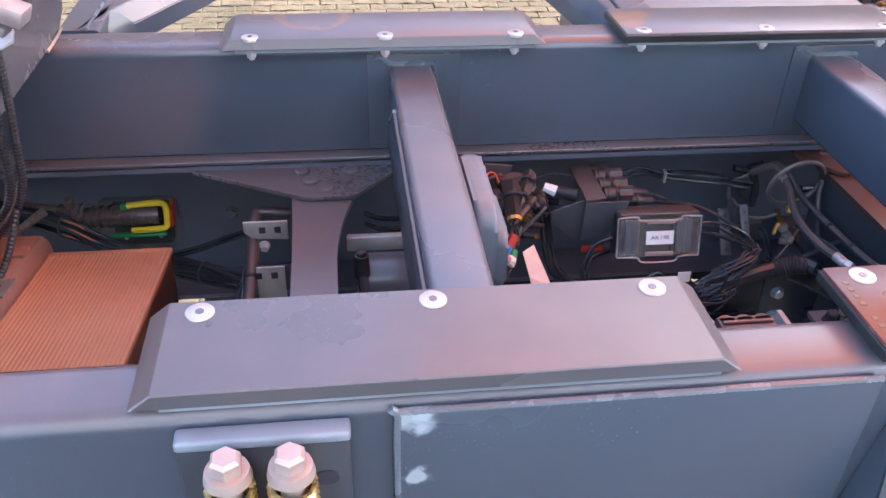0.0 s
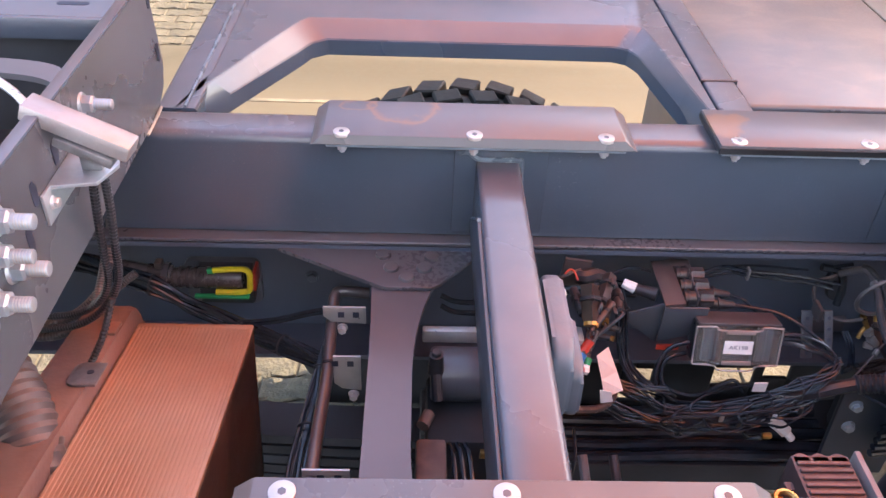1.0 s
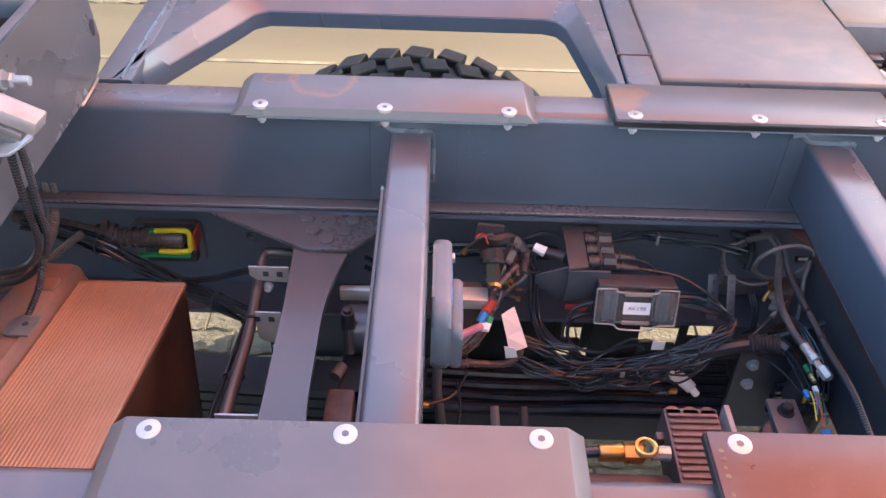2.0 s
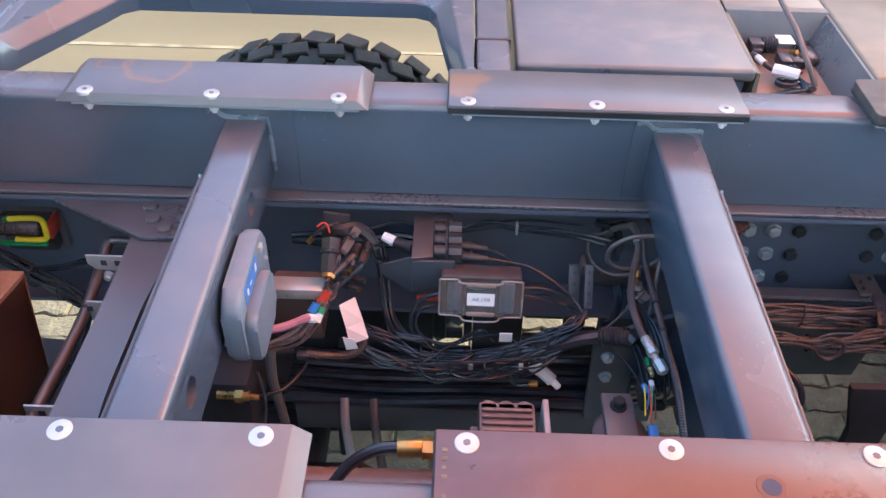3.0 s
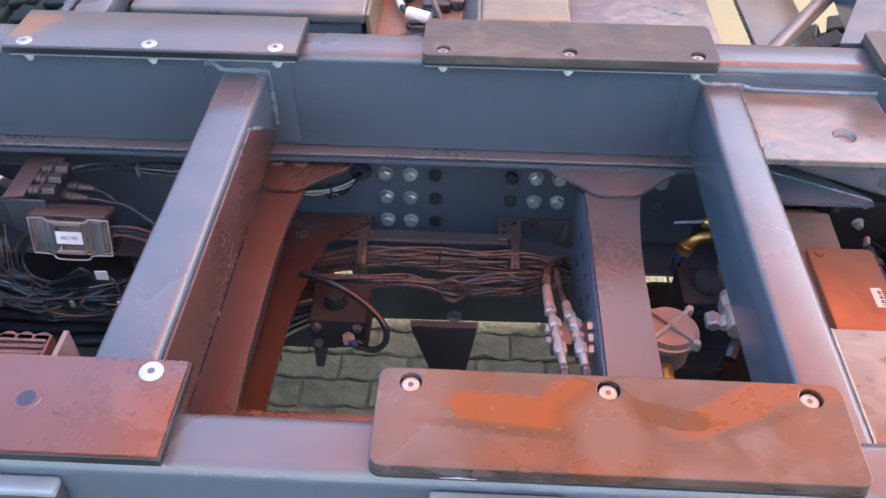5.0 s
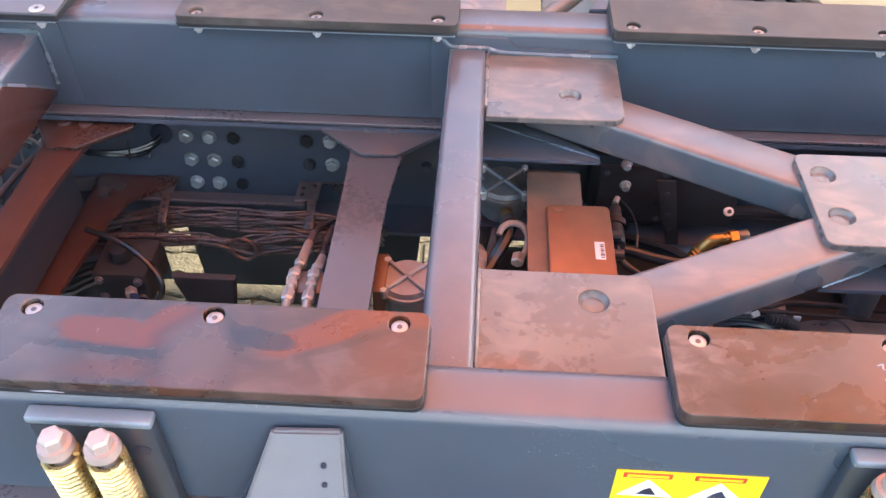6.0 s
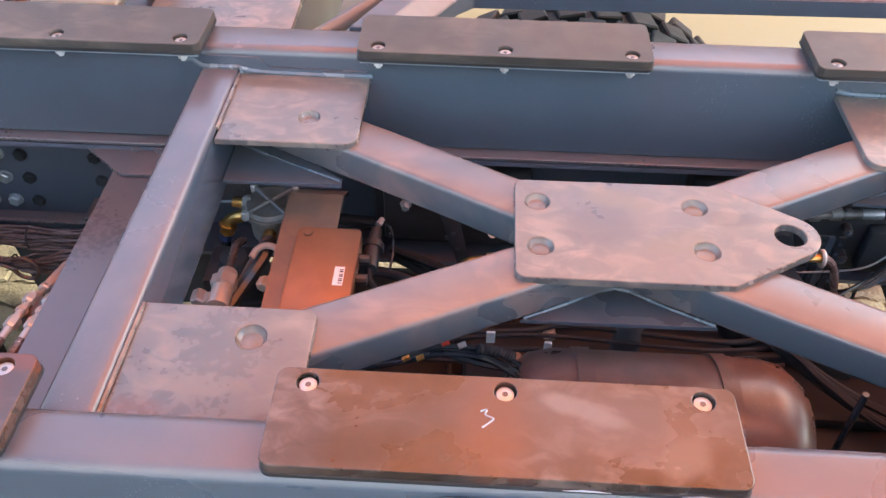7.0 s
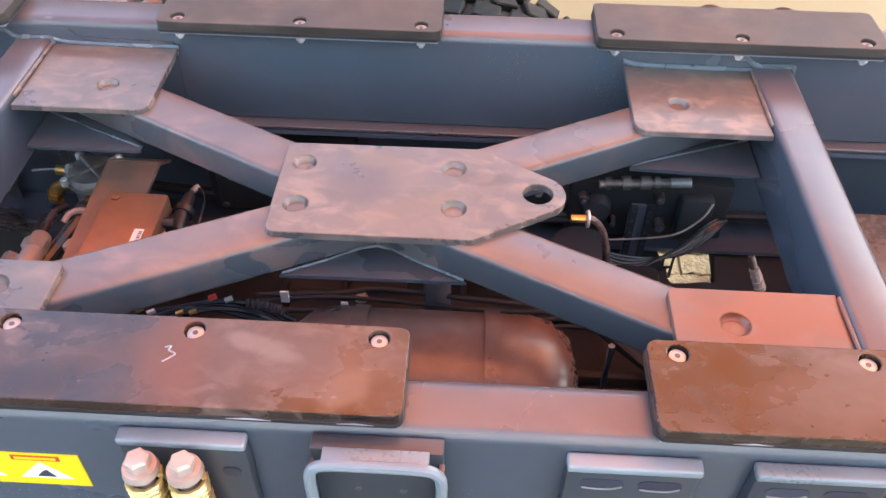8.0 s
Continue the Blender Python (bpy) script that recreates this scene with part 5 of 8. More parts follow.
part("plug_back", box(1.137, 1.166, 1.548, 1.590, 1.1905, 1.210, 0.004), BLACK, pg)
for k in range(3):
    part("wire", tube([(1.120 + 0.008 * k, 1.545, 1.203), (1.116 + 0.008 * k, 1.522, 1.212), (1.124 + 0.008 * k, 1.502, 1.208)], 0.0034, 8, 5), CABLE, pg)
part("tape_wrap", tube([(1.066, 1.551, 1.215), (1.073, 1.526, 1.215)], 0.0068, 10, 4), TAPE, pg, "white tape")
part("wire", tube([(1.073, 1.526, 1.215), (1.082, 1.514, 1.213), (1.089, 1.507, 1.212)], 0.0058, 8, 4), CABLE, pg)
part("tape_wrap", tube([(1.087, 1.510, 1.212), (1.106, 1.500, 1.212), (1.131, 1.491, 1.210)], 0.0118, 10, 4), TAPE, pg, "white tape")
tag_a, tag_b = Vector((1.121, 1.637, 1.222)), Vector((1.154, 1.599, 1.222))
part("label_tag", box(tag_a.x, tag_b.x, tag_b.y, tag_a.y, 1.221, 1.2222), WHITE, pg, "white tag", smooth=False)
for k in range(4):
    part("wire", tube([(1.129, 1.496, 1.205), ((1.140, 1.471, 1.205)[0], (1.140, 1.471, 1.205)[1] - 0.004 * k, 1.205 - 0.003 * k), (1.156, 1.464, 1.197), ((1.112, 1.459, 1.196)[0] - 0.015 * k, (1.112, 1.459, 1.196)[1] - 0.006 * k, 1.196)], 0.0036, 6, 5), CABLE, pg)
part("coil", tube([(1.108 + 0.020 * math.cos(a), 1.478 + 0.014 * math.sin(a), 1.197 + 0.0006 * a) for a in [k * 0.5 for k in range(28)]], 0.0036, 8, 3), CABLE, pg)
part("hose", tube([(1.159, 1.468, 1.200), (1.150, 1.479, 1.220), (1.134, 1.500, 1.250), (1.121, 1.544, 1.280), (1.102, 1.615, 1.310), (1.103, 1.718, 1.330)], 0.0056, 8, 6), RIBBED, pg)
for x in ((1.146, 1.587, 1.208), (1.160, 1.579, 1.208)):
    part("contact", rod(x, (x[0] + 0.005, x[1] - 0.012, x[2] + 0.008), 0.0050, 8), BRASS, pg, "brass contact")

# ---- first bay: cooler, plug, pipes ----
co = thing("oil_cooler", (-0.36, 0.80, 0.75), "orange-dusty finned oil cooler with cast end tank", "oil cooler")
TILT_CO = pose(0, 0, 0, -11)
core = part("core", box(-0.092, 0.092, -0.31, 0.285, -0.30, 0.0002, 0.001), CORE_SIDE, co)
bm = bmesh.new()
for k in range(30):
    x = -0.0895 + 0.00597 * k
    box(x, x + 0.0042, -0.31, 0.285, -0.004, 0.0028, 0.0008, 1, bm)
box(-0.090, 0.090, -0.309, 0.284, -0.004, 0.0017, bm=bm)
part("fin_pack", bm, COOLER, co, smooth=False, kind="stuff")
part("edge_strip", box(0.088, 0.094, -0.31, 0.287, -0.006, 0.003, 0.001, 1), COOLER, co)
part("header", box(-0.092, 0.092, 0.275, 0.291, -0.3, 0.003, 0.003), COOLER, co)
out = rounded(-0.30, 0.325, -0.28, 0.034, 0.05, 6, "0011")
part("end_tank", prism([(y, z) for y, z in out], "x", -0.165, -0.094, 0.012, None, 3), COOLER_TANK, co)
part("tank_boss", box(-0.120, -0.096, 0.20, 0.235, 0.032, 0.039, 0.003), COOLER_TANK, co)
tab = part("tab", prism(rounded(-0.122, -0.080, 0.068, 0.122, 0.012, 5, "1001"), "z", 0.0345, 0.0385, 0.001), ALU, co, "bare metal lug with a hole")
part("lug_hole", rod((-0.096, 0.098, 0.038), (-0.096, 0.098, 0.0392), 0.005, 12), INK, tab)
for c in co.children:
    c.matrix_basis = pose(-0.358 - BASE[co.name].x, 0.800 - BASE[co.name].y, 1.064 - BASE[co.name].z) @ TILT_CO @ Matrix.Translation(BASE[co.name])
hz = thing("air_hose", (-0.52, 0.75, 0.95), "thick black ribbed rubber hose", "hose")
part("hose", tube([(-0.66, 0.97, 1.10), (-0.60, 0.91, 1.135), (-0.53, 0.84, 1.12), (-0.485, 0.77, 1.075), (-0.47, 0.69, 1.00)], 0.036, 22, 14, None, 0.0028, 0.0105), RIBBED, hz)
od = thing("pipe_elbow", (-0.50, 0.95, 0.95), "dusty orange cast pipe elbow", "pipe elbow")
part("elbow", tube([(-0.56, 1.0, 0.93), (-0.52, 0.97, 0.99), (-0.485, 0.935, 0.99)], 0.022, 14, 6), ORANGE_CASE, od)
part("elbow", tube([(-0.60, 0.80, 0.90), (-0.54, 0.75, 0.95), (-0.50, 0.66, 0.96)], 0.05, 14, 6), ORANGE_CASE, od)

pl = thing("cable_plug", (-0.34, 1.29, 0.93), "brown round plug with yellow and green locking frame", "plug")
part("base_plate", prism(rounded(-0.434, -0.294, 0.874, 0.974, 0.016, 4), "y", 1.296, 1.3115, 0.002), MAUVE_BEAM, pl, "grey rounded base plate")
part("socket_box", box(-0.404, -0.304, 1.268, 1.297, 0.895, 0.975, 0.005), BLACK, pl)
part("plug_body", rod((-0.446, 1.262, 0.962), (-0.317, 1.262, 0.963), 0.0185, 20, None, None, 0.003), CABLE_RED, pl)
for x in (-0.432, -0.418, -0.404, -0.384, -0.364):
    part("ring", rod((x, 1.262, 0.963), (x + 0.005, 1.262, 0.963), 0.0205, 20), CABLE_RED, pl)
kn = part("cable_gland", rod((-0.488, 1.262, 0.975), (-0.446, 1.262, 0.966), 0.0150, 12, None, 0.0195, 0.002), CABLE_RED, pl)
part("gland_nut", hex_head((-0.461, 1.262, 0.969), (1, 0, -0.1), 0.042, 0.012), CABLE_RED, kn)
part("clamp_ear", box(-0.471, -0.457, 1.250, 1.268, 0.986, 1.002, 0.003), BROWN_CASE, kn)
part("cable", tube([(-0.640, 1.270, 1.000), (-0.575, 1.265, 0.992), (-0.535, 1.262, 0.986), (-0.488, 1.262, 0.975)], 0.0125, 12, 5), CABLE_RED, pl)
part("yellow_frame", tube([(-0.366, 1.246, 0.993), (-0.332, 1.246, 0.996), (-0.309, 1.246, 0.996), (-0.302, 1.246, 0.986), (-0.303, 1.245, 0.962), (-0.307, 1.245, 0.947), (-0.332, 1.245, 0.943), (-0.366, 1.245, 0.943)], 0.0056, 8, 3), YELLOW, pl)
part("green_frame", box(-0.406, -0.307, 1.240, 1.250, 0.930, 0.9365, 0.002), GREEN, pl)
part("green_tab", box(-0.377, -0.362, 1.243, 1.252, 0.985, 0.996, 0.002), GREEN, pl)
part("red_clip", box(-0.299, -0.293, 1.246, 1.290, 0.945, 0.982, 0.002), RED, pl)
for x in (-0.384, -0.324):
    part("screw", rod((x, 1.2685, 0.914), (x, 1.2655, 0.914), 0.0035, 10), ZINC, pl)


def strand(name, label, cat, start, end, count, spread, sag, r, mat, seed, ties=0, kinds=None):
    """A loose bundle of cables between two places, each with its own wander, and cable ties round it."""
    rng = random.Random(seed)
    a, b = Vector(start), Vector(end)
    ob = thing(name, (a + b) / 2, label, cat)
    for k in range(count):
        pts = []
        o = Vector((rng.uniform(-1, 1), rng.uniform(-1, 1), rng.uniform(-1, 1))) * spread
        for i in range(6):
            u = i / 5
            w = Vector((rng.uniform(-1, 1), rng.uniform(-1, 1), rng.uniform(-1, 1))) * spread * 0.55
            pts.append(a.lerp(b, u) + o + w + Vector((0, 0, -sag * 4 * u * (1 - u))))
        part("cable", tube(pts, r * rng.uniform(0.75, 1.2), 6, 5), (kinds[k % len(kinds)] if kinds else mat), ob)
    for i in range(ties):
        u = (i + 0.6) / (ties + 0.2)
        c = a.lerp(b, u) + Vector((0, 0, -sag * 4 * u * (1 - u)))
        d = (b - a).normalized()
        part("cable_tie", rod(c - d * 0.003, c + d * 0.003, spread * 1.25 + r, 12), BLACK, ob)
    return ob


lc = thing("cable_bundle", (-0.409, 1.22, 0.942), "loose black cables running below the plug", "cable")
fan(lc, [(-0.622, 1.26, 1.016), (-0.55, 1.25, 0.998), (-0.473, 1.235, 0.98), (-0.412, 1.22, 0.948), (-0.355, 1.2, 0.939), (-0.304, 1.17, 0.937), (-0.228, 1.12, 0.948), (-0.16, 1.07, 0.957)],
    [(-0.629, 1.26, 0.986), (-0.556, 1.25, 0.969), (-0.478, 1.235, 0.95), (-0.417, 1.22, 0.917), (-0.36, 1.2, 0.902), (-0.308, 1.17, 0.9), (-0.23, 1.12, 0.917), (-0.161, 1.07, 0.926)], 9, 0.0036, CABLE, 3, 0.003, (2, 5, 6), 0.008)
for dz in (0.0, 0.007):
    cable(lc, [(-0.313, 1.17, 0.932 + dz), (-0.248, 1.16, 0.949 + dz), (-0.191, 1.15, 0.975 + dz), (-0.150, 1.14, 0.994 + dz)], 0.0032)
vc = thing("cable_bundle", (-0.159, 0.98, 0.932), "tied cables dropping beside a steel pipe", "cable")
fan(vc, [(-0.156, 1.08, 0.967), (-0.163, 1.05, 0.95), (-0.171, 1, 0.939), (-0.179, 0.95, 0.921), (-0.187, 0.88, 0.919), (-0.189, 0.74, 0.912)],
    [(-0.157, 1.08, 0.953), (-0.152, 1.05, 0.95), (-0.151, 1, 0.939), (-0.153, 0.95, 0.921), (-0.158, 0.88, 0.919), (-0.159, 0.74, 0.912)], 8, 0.0033, CABLE, 5, 0.002, (1, 3), 0.006)
sp = thing("steel_pipe", (-0.139, 0.95, 0.972), "dark bent steel pipe with ties", "pipe")
part("pipe", tube([(-0.084, 1.165, 1.014), (-0.125, 1.16, 1.022), (-0.139, 1.15, 1.02), (-0.141, 1.1, 1.004), (-0.14, 1, 0.988), (-0.143, 0.91, 0.983), (-0.144, 0.82, 0.986), (-0.147, 0.62, 0.982)], 0.0098, 14, 6), BEAM, sp)
for y, z in ((1.12, 1.019), (1.02, 0.999)):
    part("tie", rod((-0.138, y, z - 0.007), (-0.138, y - 0.004, z - 0.008), 0.0112, 14), DEEP_BLACK, sp)
for pts in ([(-0.532, 1.225, 1.119), (-0.534, 1.22, 1.087), (-0.529, 1.2, 1.056), (-0.527, 1.14, 1.027), (-0.527, 1.08, 1.011), (-0.52, 1, 0.989), (-0.519, 0.96, 1.044)],
            [(-0.517, 1.225, 1.119), (-0.519, 1.22, 1.088), (-0.521, 1.18, 1.043), (-0.535, 1.14, 1.018), (-0.579, 1.12, 0.987), (-0.641, 1.12, 0.965), (-0.694, 1.12, 0.963)],
            [(-0.489, 1.215, 1.009), (-0.511, 1.2, 0.997), (-0.549, 1.16, 0.977), (-0.582, 1.13, 0.954), (-0.625, 1.12, 0.943), (-0.684, 1.12, 0.953)]):
    cd = thing("corrugated_conduit", pts[3], "thin black corrugated conduit below the hoist plate", "conduit", "corrugated conduits")
    cable(cd, pts, 0.0066, RIBBED, "conduit", 0.0013, 0.0052)
for xa, xb, y, z0, z1 in ((-0.153, -0.084, 1.090, 1.012, 1.047), (-0.131, -0.088, 1.010, 0.941, 1.016), (-0.155, -0.090, 0.800, 0.955, 1.006)):
    zb = thing("pipe_bracket", ((xa + xb) / 2, y, z0), "bright zinc bracket with square holes", "bracket", "zinc pipe brackets")
    part("tab", prism([(xa, z1), (xb, z1), (xb, z0), (xa + 0.012, z0 + 0.004), (xa, z0 + 0.016)], "y", y, y + 0.004, 0.001), WHITE_ZINC, zb)
    for x in (xb - 0.040, xb - 0.016):
        part("square_hole", box(x - 0.005, x + 0.005, y - 0.0008, y + 0.0004, z1 - 0.021, z1 - 0.010), INK, zb, smooth=False)
    part("bolt", hex_head((xa + 0.03, y + 0.004, z0 - 0.012), (0, -1, 0), 0.012, 0.012, None, 0.009), ZINC, zb)
vm = thing("solenoid_valve", (0.07, 1.0, 0.93), "grey solenoid valve with a bright rail beside the crossbeam", "valve")
part("body", rod((0.022, 1.010, 0.982), (0.150, 1.010, 0.982), 0.043, 24, None, None, 0.006), MAUVE_BEAM, vm, "grey round body")
part("lower_body", box(0.016, 0.150, 0.90, 1.040, 0.82, 0.948, 0.008), DEEP_BLACK, vm)
part("rail", box(0.008, 0.150, 1.052, 1.066, 1.008, 1.034, 0.003), WHITE_ZINC, vm, "bright mounting rail")
part("coil", rod((0.029, 0.985, 1.012), (0.029, 0.985, 1.048), 0.0125, 14, None, 0.011), BLACK, vm)
part("nut", hex_head((0.029, 0.985, 1.046), (0, 0, 1), 0.014, 0.009), BLACK, vm)
part("elbow", tube([(0.029, 0.985, 1.018), (0.031, 0.965, 0.998), (0.033, 0.95, 0.983)], 0.0085, 10, 4), BLACK, vm)
part("port", rod((0.020, 0.95, 0.955), (0.010, 0.925, 0.955), 0.010, 12), BROWN_CASE, vm)
part("lower_box", box(0.000, 0.046, 0.70, 0.90, 0.86, 0.958, 0.006), BROWN_CASE, vm)
part("brass_port", rod((0.060, 0.74, 0.955), (0.095, 0.74, 0.955), 0.006, 10), BRASS, vm)
for k in range(3):
    part("line", tube([(0.050 + 0.012 * k, 0.90, 0.945), (0.056 + 0.012 * k, 0.87, 0.950), (0.060 + 0.012 * k, 0.80, 0.94), (0.062 + 0.01 * k, 0.70, 0.92)], 0.004, 8, 4), CABLE, vm)
cable(vm, [(0.040, 1.18, 1.00), (0.07, 1.175, 0.99), (0.14, 1.18, 0.985)], 0.0045)
cable(vm, [(0.040, 1.17, 0.985), (0.07, 1.165, 0.975), (0.14, 1.17, 0.97)], 0.0045)

# leaf spring and axle parts under the frame
ls = thing("leaf_spring", (0.15, 1.24, 0.42), "black stacked leaf spring under the chassis", "leaf spring")
for k in range(5):
    z = 0.585 - 0.034 * k
    ln = 0.78 - 0.05 * k
    pts = [(0.12 + ln * (i / 8 - 1), z + 0.05 * (i / 8 - 1) ** 2) for i in range(17)]
    out = pts + [(x, zz - 0.024) for x, zz in pts[::-1]]
    part("leaf", prism(out, "y", 1.205, 1.295, 0.003, None, 1), DEEP_BLACK, ls)
for x in (0.02, 0.24):
    part("clamp", tube([(x, 1.195, 0.36), (x, 1.195, 0.60), (x, 1.21, 0.625), (x, 1.29, 0.625), (x, 1.305, 0.60), (x, 1.305, 0.36)], 0.010, 8, 3), DEEP_BLACK, ls)
ax = thing("axle_housing", (0.13, 0.86, 0.40), "black axle housing between the wheels", "axle")
part("beam", box(0.05, 0.21, 0.35, 1.85, 0.40, 0.50, 0.02, 3), DEEP_BLACK, ax)
part("bowl", rod((-0.12, 0.86, 0.47), (0.36, 0.86, 0.47), 0.19, 24, None, None, 0.05), DEEP_BLACK, ax)
sh = thing("propeller_shaft", (0.7, 0.70, 0.85), "dusty reddish round drive shaft", "drive shaft")
part("shaft", rod((0.10, 0.685, 0.945), (1.33, 0.685, 0.945), 0.058, 28), TANK, sh)
part("yoke", rod((1.12, 0.685, 0.945), (1.16, 0.685, 0.945), 0.064, 28, None, None, 0.004), TANK, sh)
pn = thing("undertray", (0.45, 1.15, 0.60), "black ribbed tray under the chassis", "undertray")
part("panel", box(0.18, 0.76, 1.06, 1.20, 0.66, 0.70, 0.006), DEEP_BLACK, pn)
part("rib", box(0.18, 0.76, 1.052, 1.06, 0.64, 0.71, 0.002), DEEP_BLACK, pn)
# Added black sheets keep the ground behind dark; gaps leave sunlit spots visible.
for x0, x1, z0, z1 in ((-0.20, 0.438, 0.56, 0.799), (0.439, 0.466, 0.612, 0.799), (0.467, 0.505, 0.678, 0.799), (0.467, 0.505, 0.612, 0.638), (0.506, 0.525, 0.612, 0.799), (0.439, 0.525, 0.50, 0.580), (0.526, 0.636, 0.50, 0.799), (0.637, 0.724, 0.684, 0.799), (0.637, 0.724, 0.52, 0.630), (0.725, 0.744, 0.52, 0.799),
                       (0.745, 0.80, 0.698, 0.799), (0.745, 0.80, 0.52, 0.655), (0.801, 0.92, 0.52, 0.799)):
    part("shield", box(x0, x1, 1.330, 1.342, z0, z1, 0.003), DEEP_BLACK, pn)
for k in range(5):
    uh = thing("under_hose", (0.47, 1.07 + 0.028 * k, 0.71), "thick black hose lying under the chassis", "hose", "hoses under the chassis")
    part("hose", tube([(0.16, 1.075 + 0.028 * k, 0.712 + 0.004 * (k % 2)), (0.34, 1.07 + 0.029 * k, 0.708), (0.55, 1.075 + 0.027 * k, 0.712), (0.78, 1.07 + 0.028 * k, 0.716 - 0.006 * (k % 2))], 0.0115, 10, 6), CABLE, uh)
for xx, mat in ((0.292, GREY_CASE), (0.345, BLACK)):
    dt = thing("drain_tube", (xx, 0.92, 0.7), "thin drain tube hanging under cables", "tube")
    part("tube", tube([(xx - 0.005, 1.0, 0.80), (xx, 0.96, 0.77), (xx + 0.012, 0.93, 0.70), (xx + 0.018, 0.92, 0.64)], 0.0085, 10, 5), mat, dt)

# ---- second bay: control box, harness, junction box ----
ec = thing("control_box", (0.19, 0.88, 1.09), "grey plastic control box with blue sticker", "control box")
part("case", prism(rounded(0.805, 0.978, 1.098, 1.228, 0.030, 5), "x", 0.1665, 0.194, 0.008, None, 3), GREY_CASE, ec)
part("cover", prism(rounded(0.812, 0.930, 1.100, 1.187, 0.018, 5), "x", 0.192, 0.211, 0.007, None, 3), GREY_CASE, ec)
part("sticker", prism(rounded(0.838, 0.914, 1.189, 1.219, 0.004, 4), "x", 0.1935, 0.1950), STICKER_BLUE, ec, "blue sticker with pale blots")
for y, w, h in ((0.852, 0.007, 0.012), (0.871, 0.010, 0.004), (0.902, 0.008, 0.014)):
    part("sticker_mark", prism(rounded(y - w / 2, y + w / 2, 1.205 - h / 2, 1.205 + h / 2, min(w, h) * 0.4, 4), "x", 0.1949, 0.1956), TAPE, ec)
part("latch", box(0.1935, 0.1990, 0.930, 0.944, 1.206, 1.217, 0.002), WHITE_ZINC, ec)
part("screw", rod((0.193, 0.962, 1.170), (0.1965, 0.962, 1.170), 0.004, 10), WHITE_ZINC, ec)
part("drip_wire", tube([(0.205, 0.80, 1.10), (0.212, 0.79, 1.05), (0.206, 0.775, 0.98), (0.215, 0.77, 0.93)], 0.0022, 6, 5), CABLE, ec)
hn = thing("wire_harness", (0.26, 1.05, 0.95), "harness of black plugs with red, blue and mauve wires", "wire harness")
part("holder", prism([(0.238, 1.030), (0.285, 1.030), (0.292, 1.082), (0.246, 1.088)], "y", 1.176, 1.182, 0.001), BEAM, hn)
for k, (a, b, r) in enumerate((((0.309, 1.12, 1.099), (0.291, 1.075, 1.087), 0.0110), ((0.310, 1.08, 1.075), (0.279, 1.04, 1.066), 0.0066), ((0.311, 1.13, 1.052), (0.300, 1.070, 1.048), 0.0090),
                               ((0.329, 1.13, 1.056), (0.322, 1.074, 1.066), 0.0085), ((0.272, 1.092, 1.101), (0.271, 1.045, 1.065), 0.0155), ((0.256, 1.13, 1.060), (0.262, 1.078, 1.056), 0.0080),
                               ((0.292, 1.085, 1.025), (0.322, 1.068, 1.030), 0.0062), ((0.286, 1.080, 1.008), (0.314, 1.066, 1.012), 0.0062))):
    a, b = Vector(a), Vector(b)
    d = (b - a).normalized()
    plug = part("plug", rod(a, b, r, 4 if k in (0, 4) else 12, None, r * 0.85, 0.001), [PLUG, BLACK, BLACK][k % 3] if k != 4 else PLUG, hn)
    part("collar", rod(a.lerp(b, 0.34), a.lerp(b, 0.44), r * 1.14, 12), DEEP_BLACK, plug)
    part("latch", box(a.x - 0.003, a.x + 0.003, (a.y + b.y) / 2 - 0.008, (a.y + b.y) / 2 + 0.008, (a.z + b.z) / 2 + r * 0.75, (a.z + b.z) / 2 + r * 1.2, 0.001, 1), BLACK, plug)
    part("seal", rod(b, b + d * 0.006, r * 0.75, 10), BRASS if k in (1, 2, 4, 7) else DEEP_BLACK, plug)
    if k < 6:
        for q in range(2):
            part("wire", tube([b + d * 0.004, b + d * 0.018 + Vector((0.003 * q, 0, 0)), Vector((0.272 + 0.004 * q + 0.001 * k, 1.040, 1.036 - 0.002 * k)), Vector((0.262 + 0.002 * k, 1.020, 1.026 - 0.003 * q))], 0.0019, 6, 5), [CABLE_RED, CABLE][q], hn)
cable(hn, [(0.268, 1.165, 1.060), (0.278, 1.16, 1.062), (0.299, 1.17, 1.060), (0.321, 1.17, 1.046), (0.336, 1.16, 1.022)], 0.0125, BLACK, "taped_trunk")
cable(hn, [(0.273, 1.17, 1.070), (0.248, 1.16, 1.068), (0.235, 1.155, 1.058), (0.226, 1.153, 1.048)], 0.0030, CABLE_RED)
part("brass_tip", rod((0.228, 1.153, 1.049), (0.219, 1.149, 1.041), 0.0052, 8), BRASS, hn)
fan(hn, [(0.271, 1.05, 1.044), (0.262, 1.02, 1.031), (0.247, 0.985, 1.028), (0.219, 0.955, 1.016), (0.190, 0.93, 1.019), (0.171, 0.91, 1.034)],
    [(0.287, 1.05, 1.044), (0.272, 1.02, 1.014), (0.255, 0.985, 1.001), (0.226, 0.955, 0.985), (0.186, 0.93, 1.001), (0.169, 0.91, 1.021)], 8, 0.0029, CABLE_RED, 7, 0.0012, (), 0.004)
cable(hn, [(0.256, 0.975, 1.030), (0.244, 0.96, 1.045), (0.225, 0.95, 1.043), (0.202, 0.93, 1.051), (0.184, 0.91, 1.070)], 0.0068, PINK, "mauve_wire")
part("white_joint", rod((0.256, 0.973, 1.032), (0.246, 0.962, 1.044), 0.0074, 8), WHITE, hn)
part("red_sleeve", rod((0.271, 1.030, 1.040), (0.257, 1.016, 1.024), 0.0078, 10), RED, hn)
